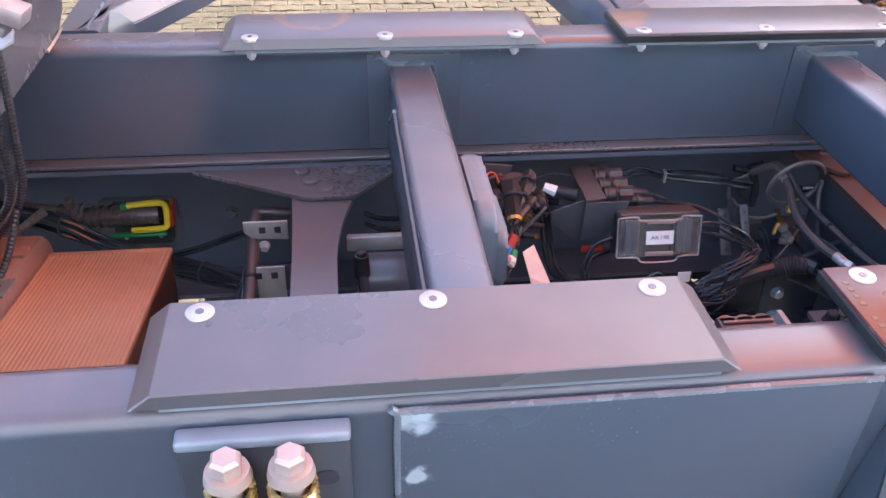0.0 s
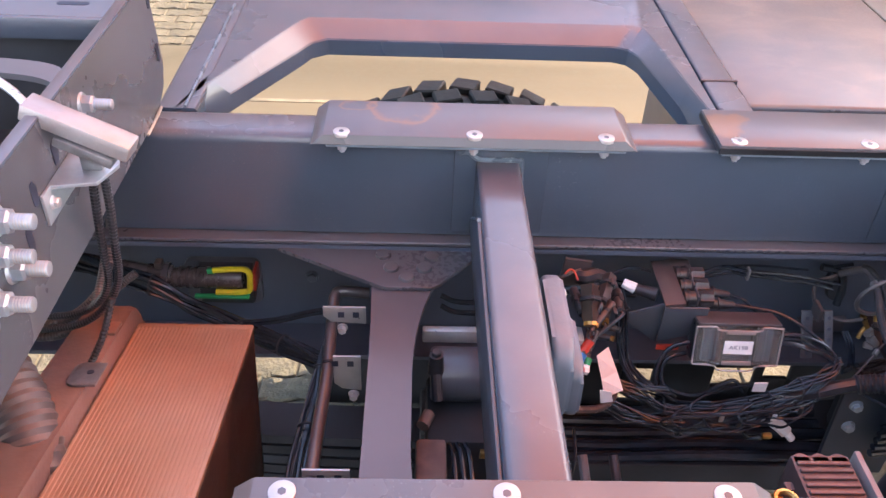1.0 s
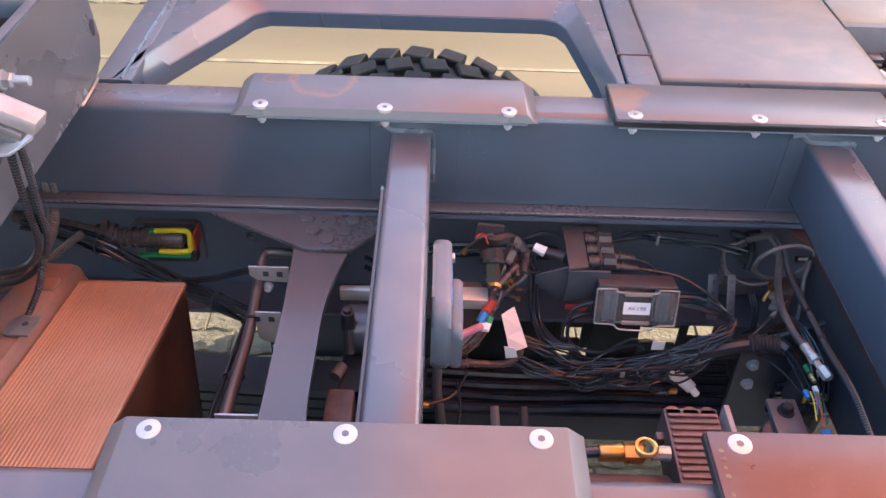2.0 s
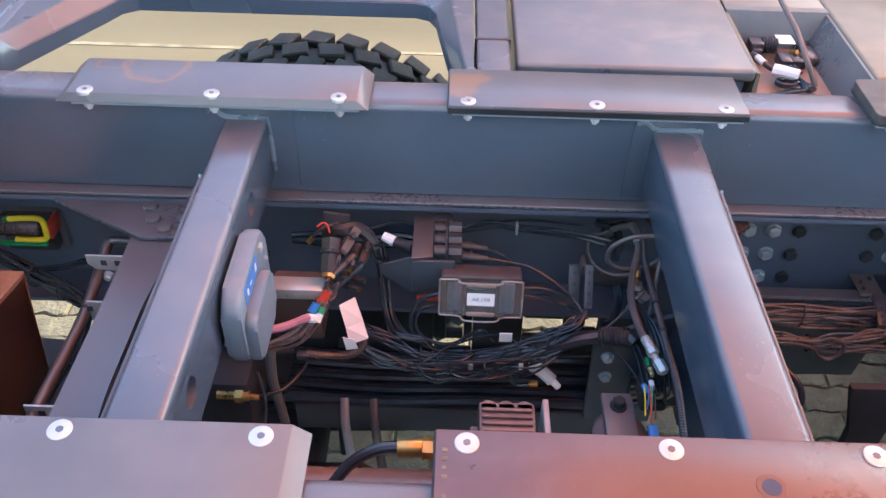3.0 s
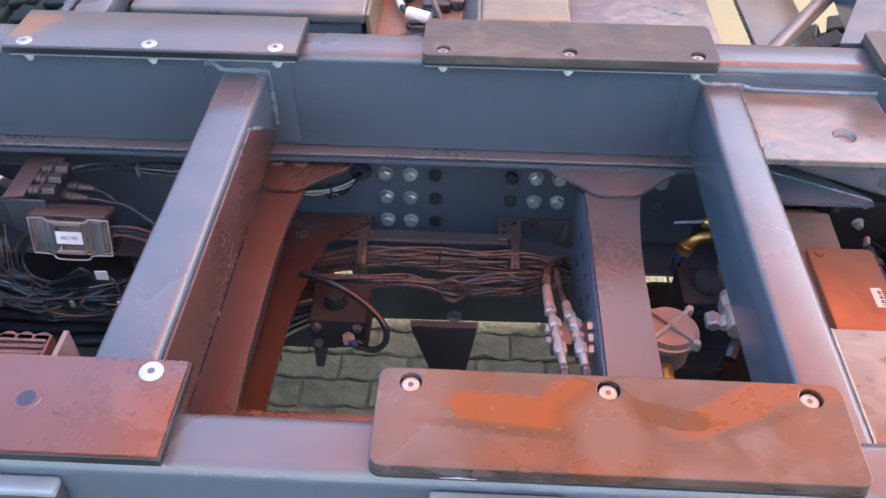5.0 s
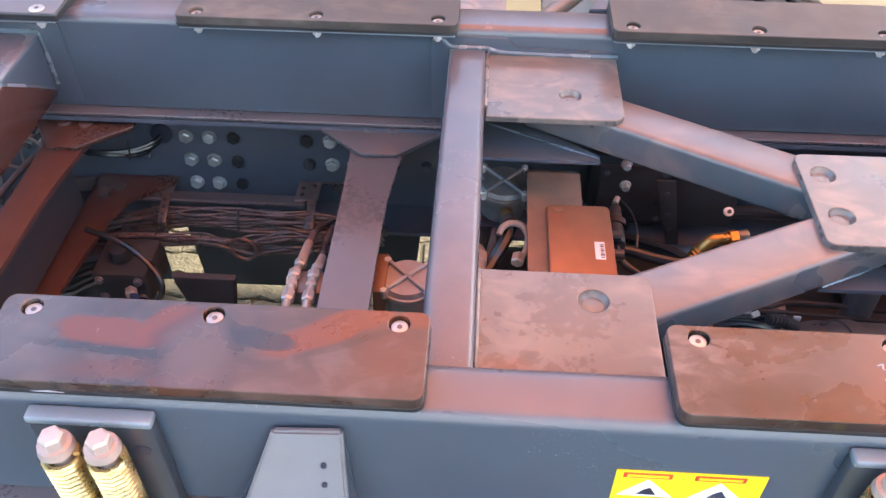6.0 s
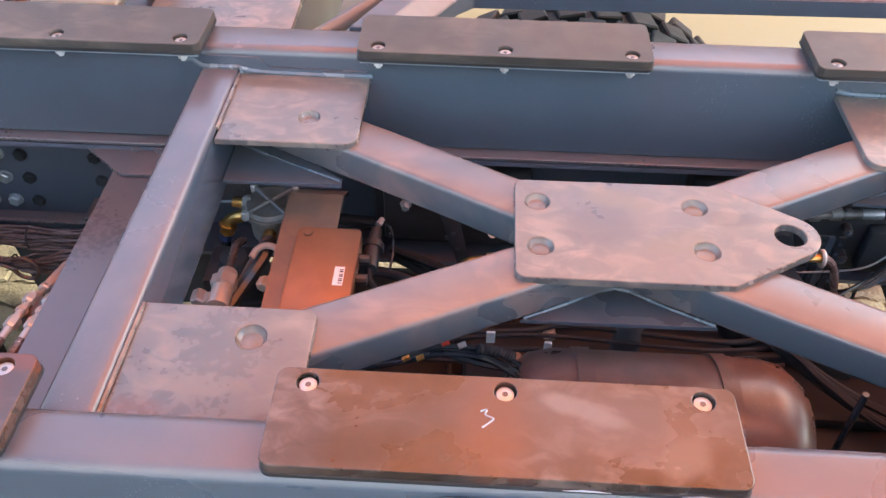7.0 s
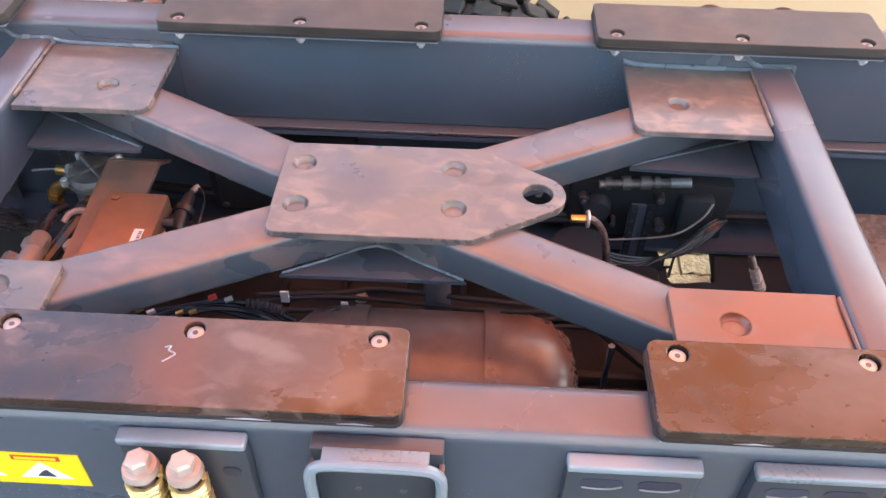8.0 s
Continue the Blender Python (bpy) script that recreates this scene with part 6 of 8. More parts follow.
part("blue_sleeve", rod((0.255, 1.000, 1.040), (0.247, 0.988, 1.030), 0.0070, 10), BLUE, hn)
part("green_sleeve", rod((0.265, 0.998, 1.033), (0.261, 0.990, 1.026), 0.0060, 10), GREEN, hn)
part("white_sleeve", rod((0.261, 0.990, 1.026), (0.256, 0.980, 1.017), 0.0062, 10), WHITE, hn)
part("red_lead", tube([(0.240, 1.14, 1.085), (0.248, 1.147, 1.088), (0.256, 1.146, 1.086), (0.262, 1.135, 1.076)], 0.0018, 6, 5), RED, hn)
cable(hn, [(0.229, 1.0, 0.918), (0.255, 1.0, 0.914), (0.297, 1.01, 0.905), (0.321, 1.02, 0.915), (0.327, 1.03, 0.932)], 0.0070, CABLE_RED, "brown_lead")
part("clip", box(0.212, 0.234, 0.990, 1.004, 0.910, 0.922, 0.003), BEAM, hn)
fan(hn, [(0.332, 1.16, 1.035), (0.339, 1.15, 1.004), (0.344, 1.13, 0.957), (0.354, 1.1, 0.92), (0.377, 1.06, 0.913), (0.425, 1.05, 0.912)],
    [(0.348, 1.16, 1.036), (0.358, 1.15, 1.004), (0.363, 1.13, 0.958), (0.371, 1.1, 0.92), (0.399, 1.06, 0.914), (0.446, 1.05, 0.897)], 7, 0.0022, CABLE, 8, 0.002, (1,), 0.008)
gt = thing("drain_tube", (0.19, 0.95, 0.80), "grey plastic drain tube hanging under the harness", "tube")
part("tube", tube([(0.181, 0.955, 0.985), (0.179, 0.95, 0.948), (0.179, 0.945, 0.905), (0.186, 0.94, 0.851), (0.191, 0.935, 0.812)], 0.0085, 10, 6), RIBBED, gt)
part("tube_end", rod((0.191, 0.935, 0.814), (0.192, 0.934, 0.806), 0.0078, 10), INK, gt)
bl = thing("brass_fitting", (0.13, 0.90, 0.92), "dull brass fitting with a black lead", "brass fitting")
part("body", rod((0.098, 0.90, 0.925), (0.150, 0.90, 0.922), 0.0085, 12), BRASS, bl)
part("nut", hex_head((0.128, 0.90, 0.9235), (1, 0, 0), 0.022, 0.014), BRASS, bl)
part("tip", rod((0.148, 0.90, 0.922), (0.166, 0.90, 0.920), 0.0055, 10), BRASS, bl)
cable(bl, [(0.165, 0.90, 0.921), (0.204, 0.92, 0.920), (0.229, 0.97, 0.916), (0.229, 1.0, 0.911)], 0.0028)
tg = thing("paper_tag", (0.31, 1.03, 0.93), "creased pinkish-white paper tag on the harness", "tag")
bm = bmesh.new()
vs = [bm.verts.new(p) for p in ((0.286, 1.029, 1.008), (0.310, 1.055, 1.003), (0.325, 1.030, 0.972), (0.335, 1.011, 0.949), (0.304, 1.001, 0.941), (0.297, 1.013, 0.970))]
for q in ((0, 1, 2, 5), (5, 2, 3, 4)):
    bm.faces.new([vs[i] for i in q])
low = bmesh.ops.extrude_face_region(bm, geom=list(bm.faces))
bmesh.ops.translate(bm, verts=[v for v in low["geom"] if isinstance(v, bmesh.types.BMVert)], vec=(0, 0.001, -0.001))
part("paper", bm, surface("tag_paper", (0.74, 0.62, 0.60), 0.6, var=0.06, bump=0.05), tg, smooth=False)
part("fold", prism([(0.293, 0.962), (0.312, 0.958), (0.318, 0.936), (0.298, 0.932)], "y", 0.998, 0.9992), WHITE, tg, smooth=False)
dv = thing("drier_unit", (0.26, 1.04, 0.90), "dusty metal unit with a pinkish top rail", "valve unit")
part("body", box(0.168, 0.254, 1.035, 1.10, 0.915, 1.020, 0.005), BROWN_CASE, dv)
part("top_rail", box(0.168, 0.262, 1.026, 1.060, 1.0205, 1.043, 0.003), WHITE_ZINC, dv, "pinkish top rail")

cb = thing("connector_bracket", (0.43, 1.2, 0.99), "slate steel bracket holding six ribbed round connectors", "connector bracket")
part("front_strip", prism([(0.404, 1.218), (0.440, 1.222), (0.440, 1.106), (0.404, 1.100)], "z", 1.050, 1.055, 0.0012), BEAM, cb)
part("top_edge", box(0.438, 0.472, 1.205, 1.225, 1.050, 1.055, 0.0012), BEAM, cb)
part("face", prism([(0.404, 1.049), (0.478, 1.049), (0.478, 0.995), (0.404, 0.975)], "y", 1.100, 1.105, 0.0012), SIDE_PLATE, cb)
part("wing", prism([(0.404, 1.05), (0.404, 0.965), (0.350, 1.01), (0.35, 1.03)], "y", 1.108, 1.112, 0.001), SIDE_PLATE, cb)
for j in range(3):
    y = 1.192 - 0.031 * j
    c = part("connector", rod((0.442, y, 1.046), (0.462, y, 1.046), 0.0125, 16), BLACK, cb, "ribbed black connector")
    part("flange", box(0.461, 0.465, y - 0.013, y + 0.013, 1.033, 1.060, 0.001, 1), BEAM, c)
    cap = rod((0.467, y, 1.046), (0.490, y, 1.046), 0.0132, 16)
    for v in cap.verts:
        side = Vector((0, v.co.y - y, v.co.z - 1.046))
        v.co += side * (0.10 if round(math.atan2(side.z, side.y) / (math.pi / 8)) % 2 else -0.06)
    part("cap", cap, BLACK, c)
    part("ring", rod((0.448, y, 1.046), (0.452, y, 1.046), 0.0142, 16), BLACK, c)
part("boot", rod((0.404, 1.150, 1.035), (0.372, 1.165, 1.035), 0.013, 12, None, 0.009), BLACK, cb)
part("white_tip", rod((0.370, 1.166, 1.035), (0.350, 1.175, 1.040), 0.010, 10, None, 0.008), WHITE, cb, "white wrapped cable end")
for pts, r in (([(0.49, 1.195, 1.048), (0.537, 1.22, 1.044), (0.592, 1.24, 1.019), (0.663, 1.25, 1.005), (0.724, 1.25, 0.995), (0.77, 1.24, 0.99)], 0.0032),
               ([(0.49, 1.192, 1.042), (0.551, 1.22, 1.032), (0.592, 1.24, 1.010), (0.678, 1.25, 0.991), (0.724, 1.25, 0.984), (0.76, 1.24, 0.98)], 0.0032),
               ([(0.498, 1.26, 0.996), (0.605, 1.28, 1.001), (0.724, 1.28, 0.993)], 0.0022),
               ([(0.534, 1.17, 1.022), (0.561, 1.16, 1.018), (0.579, 1.15, 1.005), (0.594, 1.12, 1.004), (0.601, 1.10, 1.000)], 0.0026),
               ([(0.536, 1.14, 1.024), (0.569, 1.14, 1.018), (0.610, 1.13, 1.016), (0.650, 1.11, 1.004), (0.684, 1.09, 0.984), (0.702, 1.08, 0.957)], 0.0032),
               ([(0.404, 1.20, 1.046), (0.37, 1.21, 1.045), (0.33, 1.19, 1.045), (0.30, 1.17, 1.05)], 0.0030)):
    cable(cb, pts, r)
for y, z in ((1.17, 1.022), (1.14, 1.024)):
    bt = part("cable_boot", rod((0.490, y, z + 0.004), (0.536, y, z), 0.0115, 14, None, 0.0060, 0.001), BLACK, cb)
    part("boot_ring", rod((0.505, y, z + 0.003), (0.509, y, z + 0.003), 0.0120, 14), BLACK, bt)
part("strap", box(0.590, 0.595, 1.232, 1.246, 1.003, 1.026, 0.001, 1), PALE_CAST, cb)

# clear junction box with its label
jb = thing("junction_box", (0.524, 1.09, 0.955), "clear-lidded junction box with white label", "junction box")
J = pose(0.5245, 1.066, 1.001, -16, 0, -1) @ Matrix.Diagonal((1, 1, 0.93, 1))
pieces = []
pieces.append(part("back_shell", box(-0.070, 0.070, 0.010, 0.044, -0.040, 0.040, 0.005, 2), BLACK, jb))
lid = bmesh.new()
for x0, x1, d in ((-0.069, -0.045, 0), (-0.041, -0.024, 0.004), (-0.022, 0.022, 0.001), (0.024, 0.041, 0.004), (0.045, 0.069, 0)):
    box(x0, x1, -0.006 - d, 0.008, -0.036, 0.034, 0.003, 2, lid)
pieces.append(part("clear_lid", lid, GLASS, jb, "ribbed clear plastic lid"))
rimpts = [(-0.070, -0.004, 0.036), (-0.040, -0.006, 0.038), (-0.032, -0.008, 0.032), (0.030, -0.008, 0.032), (0.038, -0.006, 0.038), (0.071, -0.004, 0.036)]
pieces.append(part("upper_rim", tube(rimpts, 0.0017, 8, 3), PALE_CAST, jb))
rimpts = [(-0.070, -0.004, -0.037), (-0.036, -0.006, -0.038), (-0.026, -0.008, -0.046), (0.026, -0.008, -0.046), (0.036, -0.006, -0.038), (0.071, -0.004, -0.037)]
pieces.append(part("lower_rim", tube(rimpts, 0.0017, 8, 3), PALE_CAST, jb))
for s in (-1, 1):
    pieces.append(part("side_rim", tube([(s * 0.071, -0.003, -0.036), (s * 0.071, -0.003, 0.036)], 0.0015, 8, 1), PALE_CAST, jb))
pieces.append(part("top_shell", box(-0.068, 0.068, -0.004, 0.044, 0.0385, 0.044, 0.002), BEAM, jb))
for s in (-1, 1):
    pieces.append(part("latch", box(-0.024, 0.024, -0.0125, -0.008, s * 0.030 - 0.004, s * 0.030 + 0.004, 0.0015), PINK_CASE, jb))
    pieces.append(part("inner_block", box(s * 0.045 - 0.012, s * 0.045 + 0.012, 0.000, 0.0095, -0.03, 0.03, 0.002), GREY_CASE, jb))
pieces.append(part("label", box(-0.0235, 0.0235, -0.0088, -0.0076, -0.013, 0.012), WHITE, jb, "white label reading AK198", smooth=False))
letters = bpy.data.curves.new("label_text", "FONT")
letters.body, letters.size, letters.align_x, letters.align_y, letters.extrude = "AK198", 0.0112, "CENTER", "CENTER", 0.0001
tmp = new("label_text", letters)
tmp_mesh = bpy.data.meshes.new_from_object(tmp.evaluated_get(bpy.context.evaluated_depsgraph_get()))
bpy.data.objects.remove(tmp)
text = new("label_text", tmp_mesh)
tmp_mesh.materials.append(NAVY)
text.parent = jb
for c in pieces:
    c.matrix_basis = Matrix.Translation(-BASE[jb.name]) @ J @ Matrix.Translation(BASE[jb.name])
text.matrix_basis = Matrix.Translation(-BASE[jb.name]) @ J @ pose(0, -0.0092, -0.0005, 90)
cable(jb, [(0.460, 1.09, 0.986), (0.425, 1.085, 0.975), (0.408, 1.075, 0.953), (0.404, 1.065, 0.924), (0.418, 1.055, 0.899), (0.451, 1.05, 0.883), (0.50, 1.04, 0.892)], 0.0036, None, "side_cable")
cable(jb, [(0.460, 1.09, 0.961), (0.423, 1.08, 0.955), (0.413, 1.07, 0.934), (0.419, 1.06, 0.914), (0.442, 1.05, 0.904), (0.48, 1.045, 0.905), (0.527, 1.05, 0.936), (0.55, 1.045, 0.914)], 0.0034, None, "side_cable")
fan(jb, [(0.590, 1.08, 1.015), (0.631, 1.085, 1.009), (0.667, 1.085, 0.997), (0.694, 1.075, 0.981), (0.704, 1.06, 0.959), (0.687, 1.05, 0.935)],
    [(0.590, 1.08, 0.993), (0.632, 1.085, 0.984), (0.668, 1.085, 0.972), (0.695, 1.075, 0.964), (0.705, 1.06, 0.947), (0.687, 1.05, 0.935)], 4, 0.0027, CABLE, 9, 0.002)
part("orange_tag", box(0.412, 0.452, 1.115, 1.120, 0.940, 0.952, 0.002), RED, jb)
part("paper_tag", box(0.560, 0.582, 1.035, 1.037, 0.925, 0.945), TAPE, jb)

# loops of cable slung below
def slack(label, path, count, spread, r, seed, mat=None, ties=()):
    """Cables that follow one path side by side, each with a small offset and wander, tied here and there."""
    rng = random.Random(seed)
    line = [Vector(p) for p in path]
    ob = thing("cable_bundle", line[len(line) // 2], label, "cable")
    for k in range(count):
        o = Vector((rng.uniform(-0.4, 0.4), rng.uniform(-1, 1), rng.uniform(-1, 1))) * spread
        pts = [p + o * (0.55 + 0.45 * math.sin(1.7 * i + k)) + Vector((0, rng.uniform(-1, 1), rng.uniform(-1, 1))) * spread * 0.25 for i, p in enumerate(line)]
        part("cable", tube(pts, r * rng.uniform(0.75, 1.2), 6, 6), mat or CABLE, ob)
    for i in ties:
        d = (line[min(i + 1, len(line) - 1)] - line[max(0, i - 1)]).normalized()
        part("cable_tie", rod(line[i] - d * 0.003, line[i] + d * 0.003, spread * 0.8 + r, 12), DEEP_BLACK, ob)
    return ob


lw = thing("cable_bundle", (0.50, 1.03, 0.86), "slack black cables slung across the bay", "cable")
fan(lw, [(0.318, 1.04, 0.902), (0.356, 1.04, 0.879), (0.404, 1.035, 0.864), (0.452, 1.03, 0.860), (0.506, 1.03, 0.850), (0.561, 1.03, 0.855), (0.615, 1.03, 0.881), (0.668, 1.04, 0.905), (0.707, 1.06, 0.93)],
    [(0.315, 1.04, 0.878), (0.353, 1.04, 0.848), (0.402, 1.035, 0.839), (0.450, 1.03, 0.828), (0.506, 1.03, 0.838), (0.561, 1.03, 0.874), (0.615, 1.03, 0.905), (0.667, 1.04, 0.929), (0.706, 1.06, 0.953)], 15, 0.0019, CABLE, 21, 0.002, (3, 5, 7), 0.010)
up_ = thing("cable_bundle", (0.50, 1.04, 0.89), "slack black cables slung under the junction box", "cable")
fan(up_, [(0.327, 1.06, 0.921), (0.372, 1.05, 0.914), (0.423, 1.05, 0.882), (0.478, 1.045, 0.870), (0.533, 1.04, 0.873), (0.588, 1.04, 0.891), (0.641, 1.04, 0.914), (0.686, 1.05, 0.940), (0.708, 1.07, 0.968)],
    [(0.325, 1.06, 0.903), (0.369, 1.05, 0.890), (0.422, 1.05, 0.863), (0.479, 1.045, 0.882), (0.534, 1.04, 0.891), (0.587, 1.04, 0.915), (0.640, 1.04, 0.943), (0.685, 1.05, 0.968), (0.708, 1.07, 0.968)], 15, 0.0019, CABLE, 22, 0.004, (2, 6), 0.012)
lp = thing("cable_bundle", (0.55, 1.03, 0.90), "looped black spare cable tied in the bay", "cable")
for cx, cz, rr, n in ((0.525, 0.905, 0.052, 0), (0.585, 0.892, 0.036, 1), (0.470, 0.890, 0.034, 2), (0.555, 0.898, 0.060, 3), (0.62, 0.905, 0.03, 4), (0.50, 0.90, 0.07, 5)):
    part("loop", tube([(cx + rr * 1.4 * math.cos(a), 1.025 - 0.006 * n + 0.02 * math.sin(a * 1.3), cz + rr * 0.45 * math.sin(a) + 0.006 * math.sin(2.3 * a)) for a in [k * 0.5 + n for k in range(16)]], 0.0022, 6, 4), CABLE, lp)
for k, (x, z) in enumerate(((0.600, 0.888), (0.545, 0.872), (0.512, 0.884), (0.640, 0.905))):
    part("tag", box(x - 0.004, x + 0.004, 1.010, 1.013, z - 0.008, z + 0.008, 0.001, 1), [TAPE, BLACK, PALE_CAST, BLACK][k], lp)
strand("cable_bundle", "black cables running along the frame web", "cable", (0.17, 1.29, 0.93), (0.42, 1.29, 0.925), 4, 0.010, 0.0, 0.005, CABLE, 24)
wrap = thing("wrapped_conduit", (0.72, 1.04, 0.93), "thick taped black conduit with wire ends", "conduit")
cable(wrap, [(0.62, 1.04, 0.905), (0.675, 1.04, 0.921), (0.704, 1.04, 0.932), (0.738, 1.04, 0.940), (0.777, 1.03, 0.954), (0.791, 1.012, 0.955)], 0.0120, BLACK, "conduit")
part("ribbed_end", tube([(0.734, 1.04, 0.939), (0.758, 1.036, 0.947), (0.782, 1.026, 0.955)], 0.0150, 12, 8, None, 0.0022, 0.009), BLACK, wrap)
cable(wrap, [(0.790, 1.012, 0.955), (0.797, 0.97, 0.957), (0.797, 0.92, 0.962)], 0.0030, None, "tail")
cable(wrap, [(0.785, 1.015, 0.950), (0.789, 0.97, 0.952), (0.790, 0.92, 0.955)], 0.0022, None, "tail")
cable(wrap, [(0.748, 1.03, 0.926), (0.768, 1.0, 0.932), (0.782, 0.96, 0.939), (0.789, 0.92, 0.945)], 0.0022, None, "tail")
for (x, y, z), m_ in (((0.797, 0.952, 0.975), GREEN), ((0.798, 0.930, 0.977), YELLOW_ZINC), ((0.795, 0.902, 0.978), TAPE), ((0.789, 0.912, 0.957), BLUE)):
    part("wire_joint", rod((x, y + 0.008, z), (x + 0.001, y - 0.008, z + 0.001), 0.0046, 8, None, 0.0036), m_, wrap)
cl = thing("perforated_clamp", (0.71, 1.15, 0.92), "dark perforated steel clamp holding cables", "clamp")
for x0, x1, ya, yb, za, zb in ((0.693, 0.714, 1.200, 1.150, 0.961, 0.892), (0.717, 0.732, 1.172, 1.125, 0.986, 0.924)):
    strip = part("strip", prism([(ya, za), (ya + 0.004, za), (yb + 0.004, zb), (yb, zb)], "x", x0, x1, 0.0008), SIDE_PLATE, cl)
    for q in (0.15, 0.4, 0.65, 0.88):
        y, z = ya + (yb - ya) * q, za + (zb - za) * q
        part("slot", rod(((x0 + x1) / 2, y - 0.0002, z), ((x0 + x1) / 2, y - 0.0012, z + 0.0006), 0.0036, 8), INK, strip)
part("bridge", box(0.712, 0.719, 1.174, 1.206, 0.958, 0.984, 0.001, 1), BEAM, cl)
part("web_tab", prism([(0.746, 0.861), (0.843, 0.866), (0.843, 0.834), (0.783, 0.827)], "y", 1.288, 1.300, 0.002), BEAM, cl)
rg = thing("coiled_hose", (0.76, 1.24, 0.95), "thin black hose coiled against the web", "hose")
cable(rg, [(0.770, 1.26, 0.998), (0.760, 1.26, 0.992), (0.739, 1.26, 0.983), (0.733, 1.25, 0.964), (0.740, 1.235, 0.942), (0.761, 1.22, 0.931), (0.787, 1.21, 0.930), (0.812, 1.20, 0.944)], 0.0036, RIBBED, "coil")
cable(rg, [(0.758, 1.27, 0.983), (0.762, 1.27, 1.000), (0.770, 1.27, 1.010), (0.792, 1.26, 1.024)], 0.0030, None, "coil")
cable(rg, [(0.745, 1.275, 1.005), (0.780, 1.272, 0.995), (0.795, 1.27, 0.965), (0.792, 1.262, 0.925)], 0.0075, None, "thick_hose")
part("plug_disc", rod((0.790, 1.285, 0.945), (0.790, 1.270, 0.948), 0.018, 18, None, None, 0.002), DEEP_BLACK, rg)
part("brass_nut", rod((0.812, 1.172, 0.982), (0.812, 1.164, 0.971), 0.0062, 8), BRASS, rg)
for k in range(3):
    cable(rg, [(0.783 + 0.005 * k, 1.20, 0.914), (0.785 + 0.005 * k, 1.17, 0.902), (0.772 + 0.004 * k, 1.13, 0.897 - 0.003 * k), (0.745, 1.10, 0.912 - 0.003 * k)], 0.0024)
cable(rg, [(0.822, 1.13, 0.966), (0.783, 1.10, 0.940), (0.745, 1.07, 0.922)], 0.0020, RIBBED, "thin_rod")
part("rod_joint", rod((0.798, 1.112, 0.951), (0.791, 1.106, 0.946), 0.0046, 10), PALE_CAST, rg)
ring = [(0.796 + 0.052 * math.cos(a), 1.145 + 0.012 * math.cos(a + 1), 1.044 + 0.047 * math.sin(a)) for a in [radians(20 + 24 * k) for k in range(15)]]
cable(rg, ring + [(0.836, 1.13, 1.020), (0.830, 1.10, 0.985), (0.815, 1.06, 0.955)], 0.0040, RIBBED, "coil")
part("brass_tube", rod((0.812, 1.205, 0.950), (0.824, 1.198, 0.926), 0.0058, 10, None, 0.0048), BRASS, rg)
part("elbow_arm", tube([(0.824, 1.200, 0.928), (0.816, 1.196, 0.918), (0.810, 1.190, 0.906)], 0.0040, 10, 4), BRASS, rg)
part("union_nut", hex_head((0.826, 1.197, 0.922), (0.35, -0.2, -0.9), 0.017, 0.012), PALE_CAST, rg)
part("pale_socket", rod((0.833, 1.193, 0.908), (0.848, 1.186, 0.893), 0.0085, 14, None, 0.0070, 0.0015), PALE_CAST, rg)
part("pale_socket", rod((0.826, 1.190, 0.892), (0.842, 1.184, 0.890), 0.0070, 12, None, 0.0060, 0.0015), PALE_CAST, rg)
gh = thing("grey_hose", (0.79, 1.1, 0.95), "dull grey hose with zinc end fitting", "hose")
cable(gh, [(0.775, 1.262, 1.000), (0.789, 1.25, 1.017), (0.803, 1.24, 1.027), (0.813, 1.22, 1.021), (0.811, 1.19, 1.013), (0.793, 1.13, 1.005), (0.783, 1.07, 1.002), (0.786, 1.01, 1.002), (0.791, 0.975, 1.006)], 0.0064, surface("hose_rubber", (0.070, 0.070, 0.078), 0.5, dust=0.2, dust_size=9), "hose")
part("clip", rod((0.8125, 1.213, 1.019), (0.812, 1.205, 1.017), 0.0085, 12), PALE_CAST, gh)
part("ferrule", rod((0.791, 0.978, 1.006), (0.798, 0.953, 1.004), 0.0082, 12, None, None, 0.001), WHITE_ZINC, gh)
part("hex_nut", hex_head((0.798, 0.955, 1.004), (0.3, -0.95, -0.05), 0.017, 0.012), WHITE_ZINC, gh)
part("stem", rod((0.801, 0.944, 1.003), (0.807, 0.925, 1.002), 0.0058, 10), BOLT_PINK, gh)
part("swivel", hex_head((0.805, 0.930, 1.003), (0.3, -0.95, -0.1), 0.0165, 0.022), WHITE_ZINC, gh)
cable(gh, [(0.800, 1.245, 1.030), (0.809, 1.235, 1.032), (0.819, 1.20, 1.025), (0.818, 1.16, 1.013), (0.819, 1.09, 1.011), (0.820, 1.02, 1.014), (0.818, 0.95, 1.022), (0.815, 0.88, 1.036), (0.810, 0.82, 1.045), (0.800, 0.73, 1.05)], 0.0050, BLACK, "conduit", 0.0010, 0.005)
for y, z in ((1.055, 1.012), (0.985, 1.018)):
    part("tie", rod((0.8195, y, z), (0.8195, y - 0.005, z), 0.0070, 10), DEEP_BLACK, gh)
vbk = thing("hanger_bracket", (0.76, 1.06, 0.72), "dark bracket plate with two zinc bolts", "bracket")
part("plate", prism([(0.728, 0.918), (0.740, 0.930), (0.862, 0.990), (0.862, 0.70), (0.736, 0.70)], "y", 1.048, 1.058, 0.002), SIDE_PLATE, vbk)
for x, z in ((0.757, 0.881), (0.760, 0.829)):
    part("bolt", hex_head((x, 1.048, z), (0, -1, 0), 0.016, 0.011, None, 0.012, 0.004), BOLT_GREY, vbk)
sk = thing("taped_sensor_plug", (0.65, 1.08, 0.76), "white-taped plug hanging by a wire", "plug")
